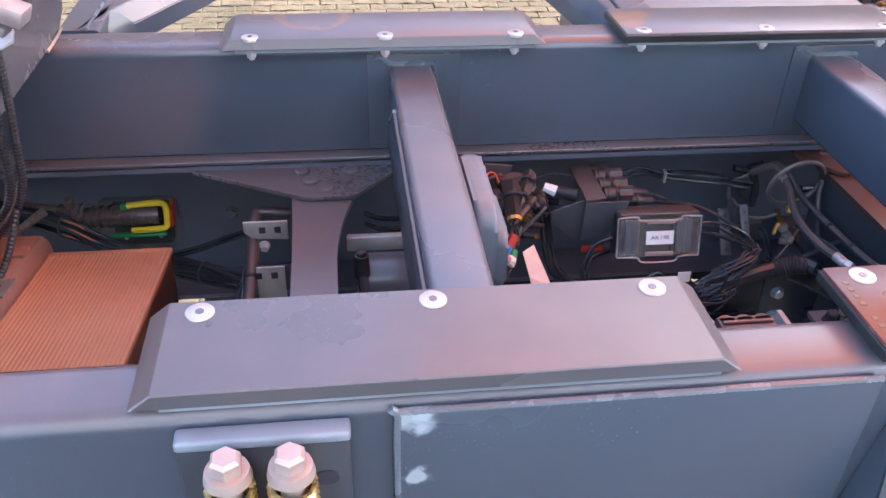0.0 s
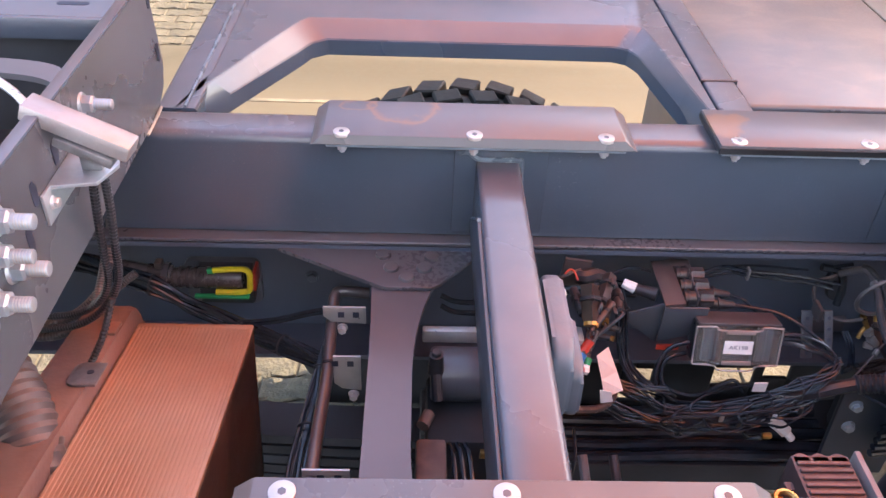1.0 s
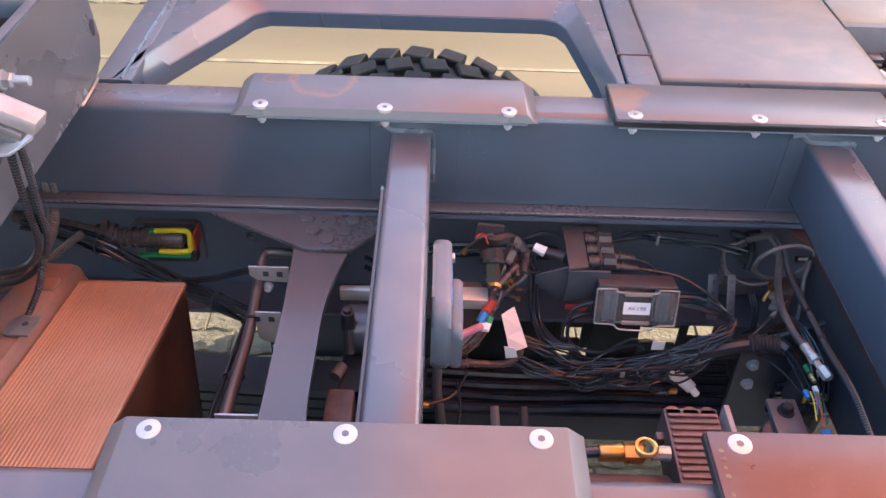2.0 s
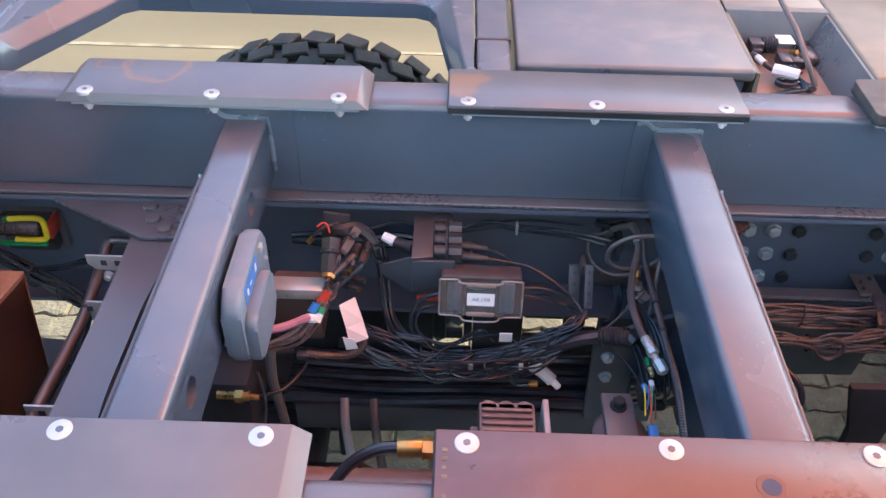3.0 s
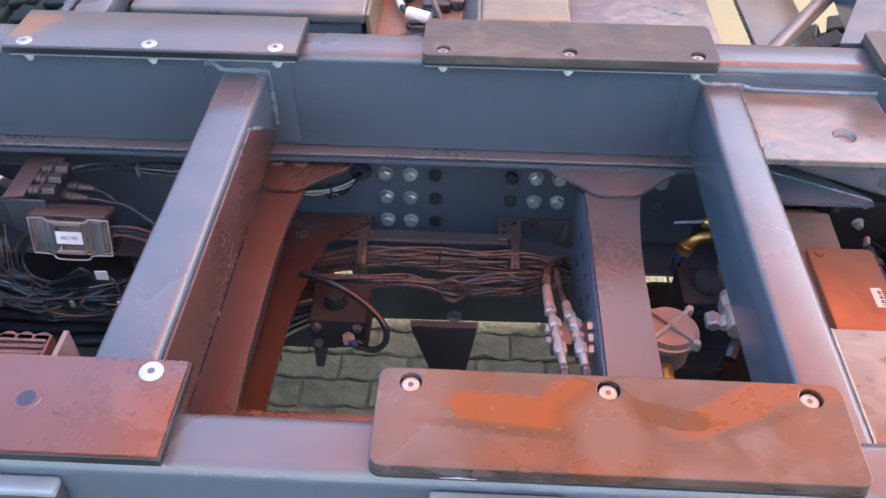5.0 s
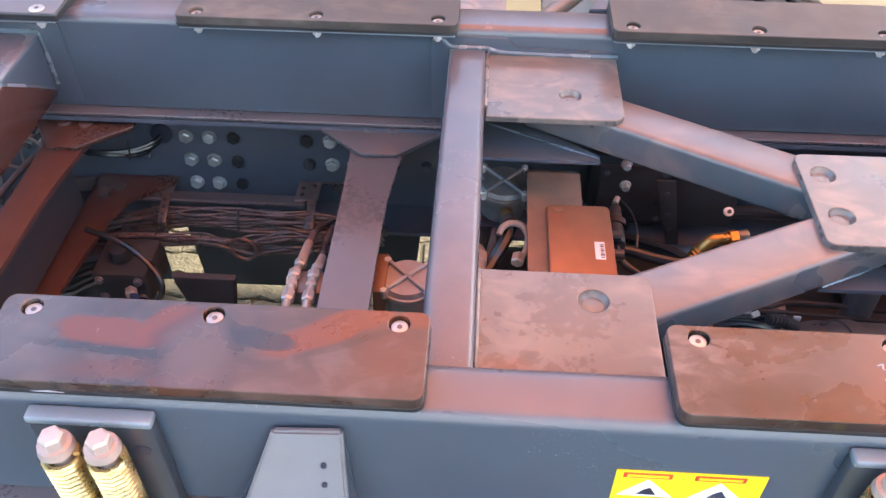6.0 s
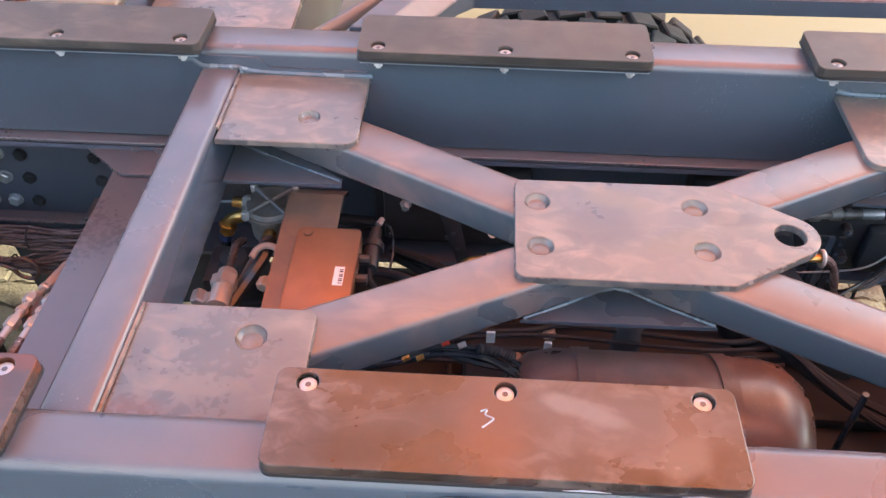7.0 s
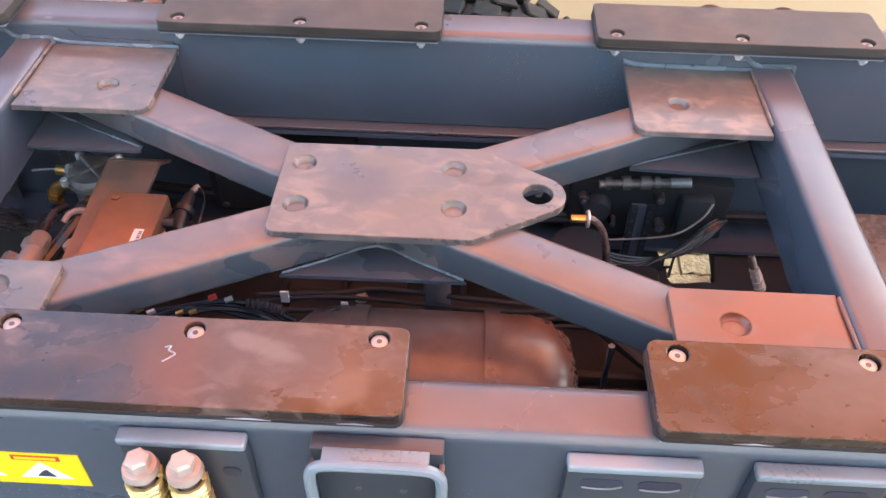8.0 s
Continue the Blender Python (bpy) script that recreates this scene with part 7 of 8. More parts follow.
part("tape", tube([(0.620, 1.09, 0.815), (0.648, 1.08, 0.80), (0.670, 1.07, 0.785)], 0.012, 10, 4), TAPE, sk)
part("tip", rod((0.670, 1.07, 0.785), (0.682, 1.065, 0.772), 0.007, 10), WHITE, sk)
part("amber_clip", box(0.625, 0.643, 1.060, 1.070, 0.775, 0.785, 0.003), BRASS, sk)
part("lead", tube([(0.62, 1.09, 0.815), (0.59, 1.08, 0.80), (0.60, 1.07, 0.77), (0.63, 1.07, 0.77)], 0.004, 6, 5), CABLE, sk)
fm = thing("finned_module", (0.545, 0.775, 0.96), "dusty brown finned plastic module", "module")
part("body", box(0.518, 0.600, 0.68, 0.818, 0.96, 1.030, 0.004), BROWN_CASE, fm)
for k in range(10):
    part("fin", box(0.522, 0.596, 0.690 + 0.012 * k, 0.696 + 0.012 * k, 1.029, 1.0345, 0.001, 1), BROWN_CASE, fm)
for x in (0.5325, 0.559, 0.5855):
    part("scallop", rod((x, 0.808, 0.965), (x, 0.808, 1.030), 0.0134, 16, None, None, 0.002), BROWN_CASE, fm)
part("side_bar", box(0.612, 0.621, 0.68, 0.826, 0.96, 1.030, 0.002), PINK_CASE, fm)
part("latch", box(0.506, 0.519, 0.775, 0.79, 0.990, 1.008, 0.003), BROWN_CASE, fm)
bv = thing("brass_valve", (0.44, 0.71, 1.0), "brass fitting on a black air hose", "brass fitting")
part("hose", tube([(0.30, 0.665, 0.99), (0.34, 0.70, 1.03), (0.38, 0.715, 1.048), (0.412, 0.718, 1.050)], 0.0085, 10, 6), CABLE, bv)
part("sleeve", rod((0.405, 0.716, 1.050), (0.440, 0.718, 1.050), 0.0125, 12, None, None, 0.001), BRASS, bv)
part("body", hex_head((0.440, 0.718, 1.050), (1, 0, 0), 0.027, 0.030), BRASS, bv)
part("ring", tube([(0.470 + 0.014 * math.cos(a), 0.718 + 0.014 * math.sin(a), 1.062) for a in [k * math.pi / 6 for k in range(13)]], 0.004, 6, 1), BRASS, bv)
part("cap", rod((0.480, 0.718, 1.05), (0.505, 0.718, 1.05), 0.011, 10), ZINC, bv)
rd = thing("round_bellows", (0.77, 0.83, 0.86), "black rubber bellows under a dusty bracket", "bellows")
part("bellows", rod((0.741, 0.83, 0.945), (0.741, 0.85, 0.80), 0.046, 22, None, None, 0.010), BLACK, rd)
part("bracket", box(0.716, 0.765, 0.755, 0.899, 0.952, 0.962, 0.003), MAUVE_BEAM, rd)
part("bolt", hex_head((0.741, 0.872, 0.962), (0, 0, 1), 0.018, 0.016, None, 0.014), DEEP_BLACK, rd)
vk = thing("valve_block", (0.845, 0.97, 0.84), "black valve block with small zinc fittings", "valve")
part("block", box(0.806, 0.848, 0.955, 1.010, 0.845, 0.930, 0.005, 2), DEEP_BLACK, vk)
part("cap", rod((0.827, 0.982, 0.930), (0.827, 0.982, 0.948), 0.016, 14, None, 0.013, 0.002), DEEP_BLACK, vk)
for x, z in ((0.815, 0.915), (0.828, 0.903), (0.841, 0.915), (0.818, 0.875), (0.838, 0.872)):
    f_ = part("fitting", rod((x, 0.956, z), (x, 0.944, z), 0.0060, 10), BLACK, vk)
    part("nut", hex_head((x, 0.948, z), (0, -1, 0), 0.0125, 0.007), WHITE_ZINC if z > 0.9 else DEEP_BLACK, f_)
part("tag", box(0.816, 0.822, 0.9535, 0.9555, 0.885, 0.900, 0.0008, 1), YELLOW, vk)
for k in range(4):
    part("line", tube([(0.815 + 0.008 * k, 0.945, 0.915 - 0.014 * (k % 2)), (0.812 + 0.008 * k, 0.925, 0.935), (0.805 + 0.008 * k, 0.95, 0.975), (0.800 + 0.006 * k, 1.02, 0.99), (0.79, 1.10, 0.985)], 0.0022, 6, 6), CABLE, vk)
wc = thing("wire_cluster", (0.80, 0.80, 0.93), "thin coloured wires beside the crossmember", "wire")
for k, (m_, dx) in enumerate(((BLUE, 0.0), (GREEN, 0.006), (YELLOW, -0.005), (CABLE, 0.010), (RED, 0.003))):
    part("wire", tube([(0.786 + dx, 0.895, 0.985), (0.783 + dx, 0.870, 0.988), (0.780 + dx, 0.852 - 0.006 * k, 0.980)], 0.0013, 6, 5), m_, wc)
part("connector", box(0.776, 0.790, 0.800, 0.822, 0.970, 0.982, 0.002), BLUE, wc)

# ---- third bay: bundles, hydraulic fittings, valve ----
ul = thing("cable_loom", (1.15, 1.215, 0.80), "thick tied cable loom along the chassis web", "cable loom")
fan(ul, [(0.86, 1.215, 0.812), (0.990, 1.215, 0.848), (1.078, 1.215, 0.853), (1.165, 1.215, 0.855), (1.251, 1.215, 0.860), (1.322, 1.215, 0.857), (1.380, 1.215, 0.850), (1.46, 1.215, 0.830)],
    [(0.86, 1.215, 0.776), (0.984, 1.215, 0.806), (1.073, 1.215, 0.811), (1.161, 1.215, 0.813), (1.249, 1.215, 0.811), (1.321, 1.215, 0.801), (1.380, 1.215, 0.802), (1.46, 1.215, 0.782)], 26, 0.0030, CABLE_RED, 31, 0.0015, (1, 3, 5), 0.012)
lo = thing("cable_loom", (1.10, 1.145, 0.82), "lower tied cable loom with a loose loop", "cable loom")
fan(lo, [(0.86, 1.145, 0.836), (1.012, 1.145, 0.846), (1.104, 1.145, 0.847), (1.160, 1.145, 0.843), (1.209, 1.145, 0.849), (1.273, 1.145, 0.864), (1.328, 1.145, 0.865), (1.39, 1.165, 0.862)],
    [(0.86, 1.145, 0.812), (1.009, 1.145, 0.822), (1.101, 1.145, 0.824), (1.158, 1.145, 0.819), (1.206, 1.145, 0.801), (1.271, 1.145, 0.811), (1.327, 1.145, 0.818), (1.39, 1.165, 0.822)], 18, 0.0030, CABLE_RED, 32, 0.0015, (1, 2, 3, 6), 0.010)
lp = thing("cable_loop", (1.18, 1.13, 0.82), "loose loop of dusty cable hanging on a loom", "cable")
cable(lp, [(1.06, 1.134, 0.848), (1.114, 1.131, 0.853), (1.159, 1.128, 0.853), (1.191, 1.126, 0.864), (1.215, 1.125, 0.851), (1.216, 1.124, 0.828), (1.199, 1.124, 0.811), (1.177, 1.124, 0.818), (1.160, 1.126, 0.838), (1.114, 1.130, 0.845), (1.06, 1.134, 0.840)], 0.0042, CABLE_RED, "loop")
cr_ = thing("cable_rail", (1.12, 1.232, 0.866), "thin mauve steel rail above the looms", "rail")
part("rail", box(0.94, 1.300, 1.229, 1.2355, 0.861, 0.8675, 0.002, 2), MAUVE_BEAM, cr_)
part("rail_back", box(0.94, 1.300, 1.2356, 1.262, 0.845, 0.8655, 0.001, 1), SIDE_PLATE, cr_)
for x in (1.310, 1.008):
    pc = thing("perforated_clamp", (x, 1.24, 0.82), "dusty perforated strip holding the looms", "clamp", "loom clamps")
    part("flange", hole_plate([(x - 0.033, 1.240), (x + 0.014, 1.240), (x + 0.014, 1.300), (x - 0.033, 1.300)], [(x - 0.020, 1.276, 0.0045), (x - 0.020, 1.256, 0.0045), (x + 0.002, 1.286, 0.0045)], 0.871, 0.874, 0.0006), BEAM, pc, smooth=False)
    part("back_strip", box(x - 0.033, x - 0.012, 1.236, 1.240, 0.800, 0.874, 0.001, 1), BEAM, pc)
    leg = part("leg", prism([(1.246, 0.8745), (1.238, 0.8745), (1.183, 0.846), (1.180, 0.800), (1.184, 0.800), (1.187, 0.843)], "x", x - 0.006, x + 0.012, 0.0008), BEAM, pc)
    for q in (0.2, 0.45, 0.7, 0.92):
        part("slot", rod((x + 0.003, 1.238 - 0.055 * q - 0.0004, 0.8745 - 0.0285 * q + 0.0006), (x + 0.003, 1.238 - 0.055 * q - 0.0010, 0.8745 - 0.0285 * q + 0.0018), 0.0042, 8), INK, leg)
tp = thing("web_tab", (1.36, 1.28, 0.84), "dark triangular tab on the chassis web", "tab")
part("tab", prism([(1.324, 0.878), (1.430, 0.883), (1.430, 0.796)], "y", 1.288, 1.295, 0.002), BEAM, tp)
part("collar", tube([(1.419, 1.290, 0.872), (1.412, 1.282, 0.852), (1.406, 1.280, 0.835)], 0.006, 8, 4), BEAM, tp)
gc = thing("cable_bundle", (0.95, 1.26, 0.96), "black cables entering a dark hole in the web", "cable")
fan(gc, [(1.012, 1.32, 0.978), (0.993, 1.29, 0.971), (0.974, 1.275, 0.967), (0.950, 1.26, 0.967), (0.917, 1.25, 0.969), (0.870, 1.24, 0.977)],
    [(0.998, 1.32, 0.954), (0.983, 1.29, 0.952), (0.972, 1.275, 0.951), (0.947, 1.26, 0.954), (0.916, 1.25, 0.961), (0.870, 1.24, 0.969)], 5, 0.0042, CABLE, 33, 0.0015, (3,), 0.004)
tagged(part("grommet", rod((1.003, 1.3135, 0.976), (1.003, 1.3035, 0.976), 0.022, 24, None, 0.0215), INK), "black rubber grommet in the chassis web", "grommet")
hy = thing("hydraulic_fittings", (1.38, 0.9, 0.95), "zinc hydraulic fittings and hoses on a block", "hydraulic fitting")
part("block", box(1.354, 1.411, 0.850, 0.900, 0.985, 1.016, 0.004), BEAM, hy, "dusty manifold block")
cable(hy, [(1.47, 1.19, 0.835), (1.431, 1.18, 0.849), (1.400, 1.16, 0.882), (1.377, 1.13, 0.917), (1.361, 1.07, 0.952), (1.357, 1.01, 0.969)], 0.0076, CABLE_RED, "hose")
cable(hy, [(1.47, 1.19, 0.845), (1.427, 1.18, 0.858), (1.393, 1.16, 0.891), (1.382, 1.11, 0.922), (1.380, 1.05, 0.944), (1.386, 0.97, 0.972)], 0.0064, CABLE_RED, "braided_hose", 0.0006, 0.004)
for x, ya, za, yb, zb in ((1.3565, 1.014, 0.969, 0.940, 0.992), (1.3870, 0.975, 0.972, 0.930, 0.992)):
    fe = part("hose_end", rod((x, ya, za), (x + 0.001, yb, zb), 0.0078, 14, None, 0.0088, 0.001), BOLT_PINK, hy, "dusty pale ferrule")
    part("nut", hex_head((x + 0.001, yb + 0.004, zb - 0.001), (0.02, -0.95, 0.3), 0.0180, 0.015), WHITE_ZINC, fe)
    part("stem", rod((x + 0.001, yb - 0.008, zb + 0.003), (x + 0.003, 0.892, 1.012), 0.0058, 12), WHITE_ZINC, fe)
for x in (1.3590, 1.3905):
    g = part("coupling", rod((x, 0.905, 1.014), (x + 0.007, 0.775, 1.046), 0.0062, 12), WHITE_ZINC, hy)
    for y, w, h in ((0.895, 0.0185, 0.018), (0.862, 0.0165, 0.010), (0.835, 0.0180, 0.024)):
        part("nut", hex_head((x + (0.905 - y) * 0.054, y, 1.014 + (0.905 - y) * 0.246), (0.05, -0.97, 0.24), w, h), WHITE_ZINC if y != 0.862 else BOLT_PINK, g)
    part("lower_hose", tube([(x + 0.007, 0.785, 1.044), (x + 0.006, 0.74, 1.045), (x + 0.002, 0.66, 1.01)], 0.0072, 8, 5), CABLE_RED, hy)
for y, z in ((0.890, 1.012), (0.868, 1.010), (0.850, 1.004)):
    part("side_port", hex_head((1.411, y, z), (1, 0, 0.1), 0.0165, 0.013), WHITE_ZINC, hy)
for y, z in ((0.885, 1.008), (0.864, 1.006)):
    part("side_port", hex_head((1.354, y, z), (-1, 0, 0.1), 0.012, 0.008), WHITE_ZINC, hy)


def diaphragm_valve(c, r, label, mat):
    """A round cast valve with crossed ribs, rim bolts and ports."""
    v = thing("diaphragm_valve", (c[0], c[1], c[2] - 0.06), label, "valve", "diaphragm valves")
    x, y, z = c
    part("housing", rod((x, y, z - 0.06), (x, y, z - 0.012), r * 0.8, 24), mat, v)
    part("rim", rod((x, y, z - 0.012), (x, y, z - 0.002), r, 28, None, None, 0.002), mat, v)
    part("cap", rod((x, y, z - 0.002), (x, y, z + 0.006), r * 0.93, 32, None, r * 0.84), mat, v)
    for a in (45, 135):
        rib = part("rib", box(-r * 0.95, r * 0.95, -0.003, 0.003, 0, 0.0120, 0.001, 1, None, pose(0, 0, 0, 0, 0, a)), mat, v)
        rib.matrix_basis = pose(x - BASE[v.name].x, y - BASE[v.name].y, z - BASE[v.name].z) @ Matrix.Translation(BASE[v.name])
    for k in range(4):
        a = radians(45 + 90 * k)
        part("rim_bolt", hex_head((x + r * 1.05 * math.cos(a), y + r * 1.05 * math.sin(a), z - 0.004), (0, 0, 1), 0.012, 0.016), ZINC, v)
    return v


va = diaphragm_valve((1.542, 0.905, 1.000), 0.048, "pale cast diaphragm valve with crossed ribs", PALE_CAST)
part("side_bracket", box(1.488, 1.508, 0.865, 0.955, 0.96, 1.01, 0.003), ORANGE_CASE, va, "orange-dusty bracket")
part("brass_port", rod((1.535, 0.855, 0.965), (1.535, 0.825, 0.965), 0.012, 10), BRASS, va)
vb_ = diaphragm_valve((1.698, 1.128, 1.030), 0.050, "grey cast diaphragm valve with brass ports", ALU)
part("brass_port", rod((1.704, 1.075, 1.005), (1.707, 1.048, 1.012), 0.0125, 12), BRASS, vb_)
part("port_collar", rod((1.707, 1.050, 1.012), (1.709, 1.032, 1.016), 0.0155, 12, None, None, 0.002), BLACK, vb_)
part("port", hex_head((1.662, 1.134, 1.022), (-1, 0, 0), 0.030, 0.016), ALU, vb_)
part("port_nut", rod((1.648, 1.134, 1.024), (1.628, 1.134, 1.026), 0.0095, 12), BRASS, vb_)
part("thin_pipe", tube([(1.630, 1.134, 1.026), (1.606, 1.130, 1.028), (1.58, 1.135, 1.02)], 0.0028, 6, 5), GREY_CASE, vb_)
el = thing("brass_elbow", (1.61, 1.13, 0.95), "brass elbow with blue collar on black hose", "brass fitting")
part("elbow", tube([(1.650, 1.135, 0.996), (1.640, 1.13, 0.996), (1.622, 1.13, 0.988), (1.613, 1.13, 0.978), (1.608, 1.13, 0.960)], 0.0115, 12, 5), BRASS, el)
part("nut", hex_head((1.612, 1.13, 0.976), (-0.25, 0, -1), 0.028, 0.012), BRASS, el)
part("ring", rod((1.609, 1.13, 0.962), (1.607, 1.13, 0.956), 0.0135, 14), BRASS, el)
part("collar", rod((1.606, 1.13, 0.955), (1.601, 1.13, 0.940), 0.0125, 12), NAVY, el)
cable(el, [(1.602, 1.13, 0.942), (1.600, 1.128, 0.92), (1.606, 1.10, 0.91), (1.612, 1.05, 0.92), (1.618, 1.0, 0.94), (1.62, 0.955, 0.965)], 0.0085, None, "hose")
cable(el, [(1.655, 1.075, 0.99), (1.649, 1.05, 0.999), (1.650, 1.01, 1.002), (1.650, 0.98, 1.0)], 0.0072, CABLE_RED, "hose")
cable(el, [(1.709, 1.034, 1.016), (1.706, 1.015, 1.010), (1.694, 0.99, 1.0), (1.676, 0.96, 0.985), (1.64, 0.88, 0.96)], 0.0115, None, "hose")
cable(el, [(1.685, 1.055, 0.98), (1.682, 1.02, 0.99), (1.676, 0.985, 0.99), (1.665, 0.95, 0.985)], 0.0075, RIBBED, "hose")
part("fitting", rod((1.651, 0.985, 1.0), (1.652, 0.905, 1.0), 0.0165, 14, None, 0.019, 0.002), BOLT_PINK, el)
part("fitting_nut", hex_head((1.651, 0.968, 1.0), (0, -1, 0), 0.040, 0.022), BOLT_PINK, el)
part("small_nut", hex_head((1.615, 0.940, 0.995), (0, -1, 0), 0.022, 0.024), PALE_CAST, el)
part("small_nut", hex_head((1.632, 0.935, 0.995), (0, -1, 0), 0.018, 0.020), BOLT_PINK, el)
part("ring_pipe", tube([(1.690, 1.000, 1.022), (1.697, 1.014, 1.028), (1.711, 1.022, 1.03), (1.728, 1.018, 1.03), (1.737, 1.000, 1.03), (1.739, 0.981, 1.03), (1.735, 0.960, 1.025), (1.724, 0.948, 1.02)], 0.0058, 10, 6), PINK_CASE, el)
part("pipe_nut", hex_head((1.724, 0.952, 1.02), (-0.2, -1, 0), 0.020, 0.018), BOLT_PINK, el)

rv = thing("relay_valve", (1.64, 1.05, 0.70), "black relay valve low between frame parts", "valve")
part("body", box(1.588, 1.690, 1.005, 1.100, 0.70, 0.955, 0.012, 2), DEEP_BLACK, rv)
part("cap", rod((1.640, 1.052, 0.955), (1.640, 1.052, 0.972), 0.030, 18, None, 0.025, 0.003), DEEP_BLACK, rv)
for z in (0.78, 0.84, 0.90):
    part("rib", box(1.586, 1.692, 1.002, 1.008, z, z + 0.008, 0.002, 1), DEEP_BLACK, rv)
mo = thing("control_module", (1.82, 0.96, 1.0), "orange-dusty flat control module on a bent steel arm", "control module")
part("arm", prism([(1.122, 1.064), (1.05, 1.058), (0.78, 1.040), (0.78, 1.032), (1.05, 1.050), (1.126, 1.056), (1.17, 1.02), (1.178, 1.025)], "x", 1.736, 1.830, 0.0012), MODULE_ARM, mo, "bluish painted arm with orange dust")
part("case", prism(rounded(1.768, 1.874, 0.80, 1.036, 0.010, 4), "z", 1.030, 1.066, 0.004, None, 2), ORANGE_CASE, mo)
part("barcode_label", box(1.842, 1.858, 0.905, 0.945, 1.0661, 1.0668), WHITE, mo, "white barcode label", smooth=False)
for k in range(7):
    part("label_bar", box(1.8505, 1.8565, 0.9085 + 0.0048 * k, 0.9085 + 0.0048 * k + (0.0032 if k % 2 else 0.0018), 1.0667, 1.0671), INK, mo, smooth=False)
part("screw", rod((1.786, 1.020, 1.066), (1.786, 1.020, 1.070), 0.008, 14, None, None, 0.001), ORANGE_CASE, mo)
for k in range(2):
    part("plug", rod((1.874, 0.985 - 0.045 * k, 1.045), (1.892, 0.985 - 0.045 * k, 1.045), 0.009, 10), BLACK, mo)
sn = thing("sensor_plug", (1.90, 1.05, 0.98), "black plug on a curled wire", "plug")
part("body", rod((1.887, 0.985, 1.022), (1.892, 1.075, 1.030), 0.0165, 14, None, 0.0095, 0.002), BLACK, sn)
part("collar", rod((1.889, 1.03, 1.024), (1.890, 1.042, 1.026), 0.0185, 14), BLACK, sn)
part("tip", rod((1.893, 1.085, 1.030), (1.899, 1.100, 1.030), 0.0055, 10), PINK_CASE, sn)
part("wire", tube([(1.899, 1.097, 1.03), (1.912, 1.085, 1.03), (1.921, 1.060, 1.03), (1.925, 1.02, 1.03), (1.922, 0.985, 1.02)], 0.0022, 6, 6), CABLE, sn)
part("lead", tube([(1.888, 0.99, 1.022), (1.895, 0.965, 1.01), (1.93, 0.945, 0.995), (1.99, 0.94, 0.98)], 0.006, 8, 6), CABLE, sn)
b2 = thing("brass_elbow", (2.05, 1.0, 0.98), "brass elbow on a black hose", "brass fitting")
part("elbow", tube([(2.035, 1.010, 0.991), (2.043, 1.014, 1.004), (2.053, 1.018, 1.013), (2.068, 1.022, 1.014), (2.086, 1.027, 1.012)], 0.0112, 12, 5), BRASS, b2)
part("collar", tube([(2.026, 1.005, 0.980), (2.038, 1.011, 0.995)], 0.0125, 12, 6, None, 0.0018, 0.006), BRASS, b2)
part("nut", hex_head((2.084, 1.027, 1.012), (1, 0.2, 0), 0.026, 0.016), BRASS, b2)
part("fitting", rod((2.098, 1.031, 1.012), (2.118, 1.036, 1.013), 0.0115, 12, None, None, 0.001), ALU, b2)
part("hose", tube([(2.030, 1.006, 0.984), (2.010, 1.004, 0.972), (1.97, 1.01, 0.972), (1.92, 1.02, 0.978), (1.88, 1.02, 0.985)], 0.0095, 10, 5), CABLE, b2)
wd = thing("white_disc", (2.14, 1.08, 1.03), "small white washer on a dark bolt", "washer")
part("disc", rod((2.091, 1.085, 1.022), (2.091, 1.078, 1.029), 0.008, 16), TAPE, wd)
part("centre", rod((2.091, 1.078, 1.029), (2.091, 1.077, 1.030), 0.004, 10), INK, wd)

# ---- under the cross: air tank, gearbox, hoses ----
at = thing("air_tank", (2.33, 0.69, 0.80), "dark dusty round air tank with strap bands", "air tank")
bm = bmesh.new()
prof = [(2.105, 0.0), (2.108, 0.05), (2.122, 0.09), (2.150, 0.114), (2.185, 0.122), (2.49, 0.122), (2.525, 0.114), (2.553, 0.09), (2.567, 0.05), (2.570, 0.0)]
rings = [[bm.verts.new((x, 0.762 + r * math.cos(2 * math.pi * k / 32), 0.924 + r * math.sin(2 * math.pi * k / 32))) for k in range(32)] for x, r in prof[1:-1]]
for a, b in zip(rings, rings[1:]):
    for k in range(32):
        bm.faces.new((a[k], a[(k + 1) % 32], b[(k + 1) % 32], b[k]))
bm.faces.new(rings[0]), bm.faces.new(rings[-1])
part("shell", bm, TANK, at)
for x in (2.228, 2.432):
    part("strap", rod((x - 0.012, 0.762, 0.924), (x + 0.012, 0.762, 0.924), 0.1256, 32), TANK, at)
part("port", hex_head((2.545, 0.772, 0.985), (0.7, 0, 0.7), 0.016, 0.012), CHASSIS, at)
gb = thing("gearbox_housing", (2.3, 0.95, 0.6), "black cast gearbox housing under the chassis", "gearbox")
# Case is drawn out wide as black filler over the bright ground.
part("case", box(1.56, 2.74, 0.45, 1.285, 0.50, 0.755, 0.05, 3), DEEP_BLACK, gb)
part("cover", rod((2.05, 1.02, 0.70), (2.55, 1.02, 0.70), 0.11, 24, None, None, 0.02), DEEP_BLACK, gb)
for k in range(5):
    part("rib", box(2.02 + 0.12 * k, 2.032 + 0.12 * k, 0.80, 1.16, 0.72, 0.775, 0.004), DEEP_BLACK, gb)
part("post", rod((2.338, 1.00, 0.78), (2.338, 1.00, 0.965), 0.027, 20, None, 0.024, 0.003), MAUVE_BEAM, gb, "grey cast neck")
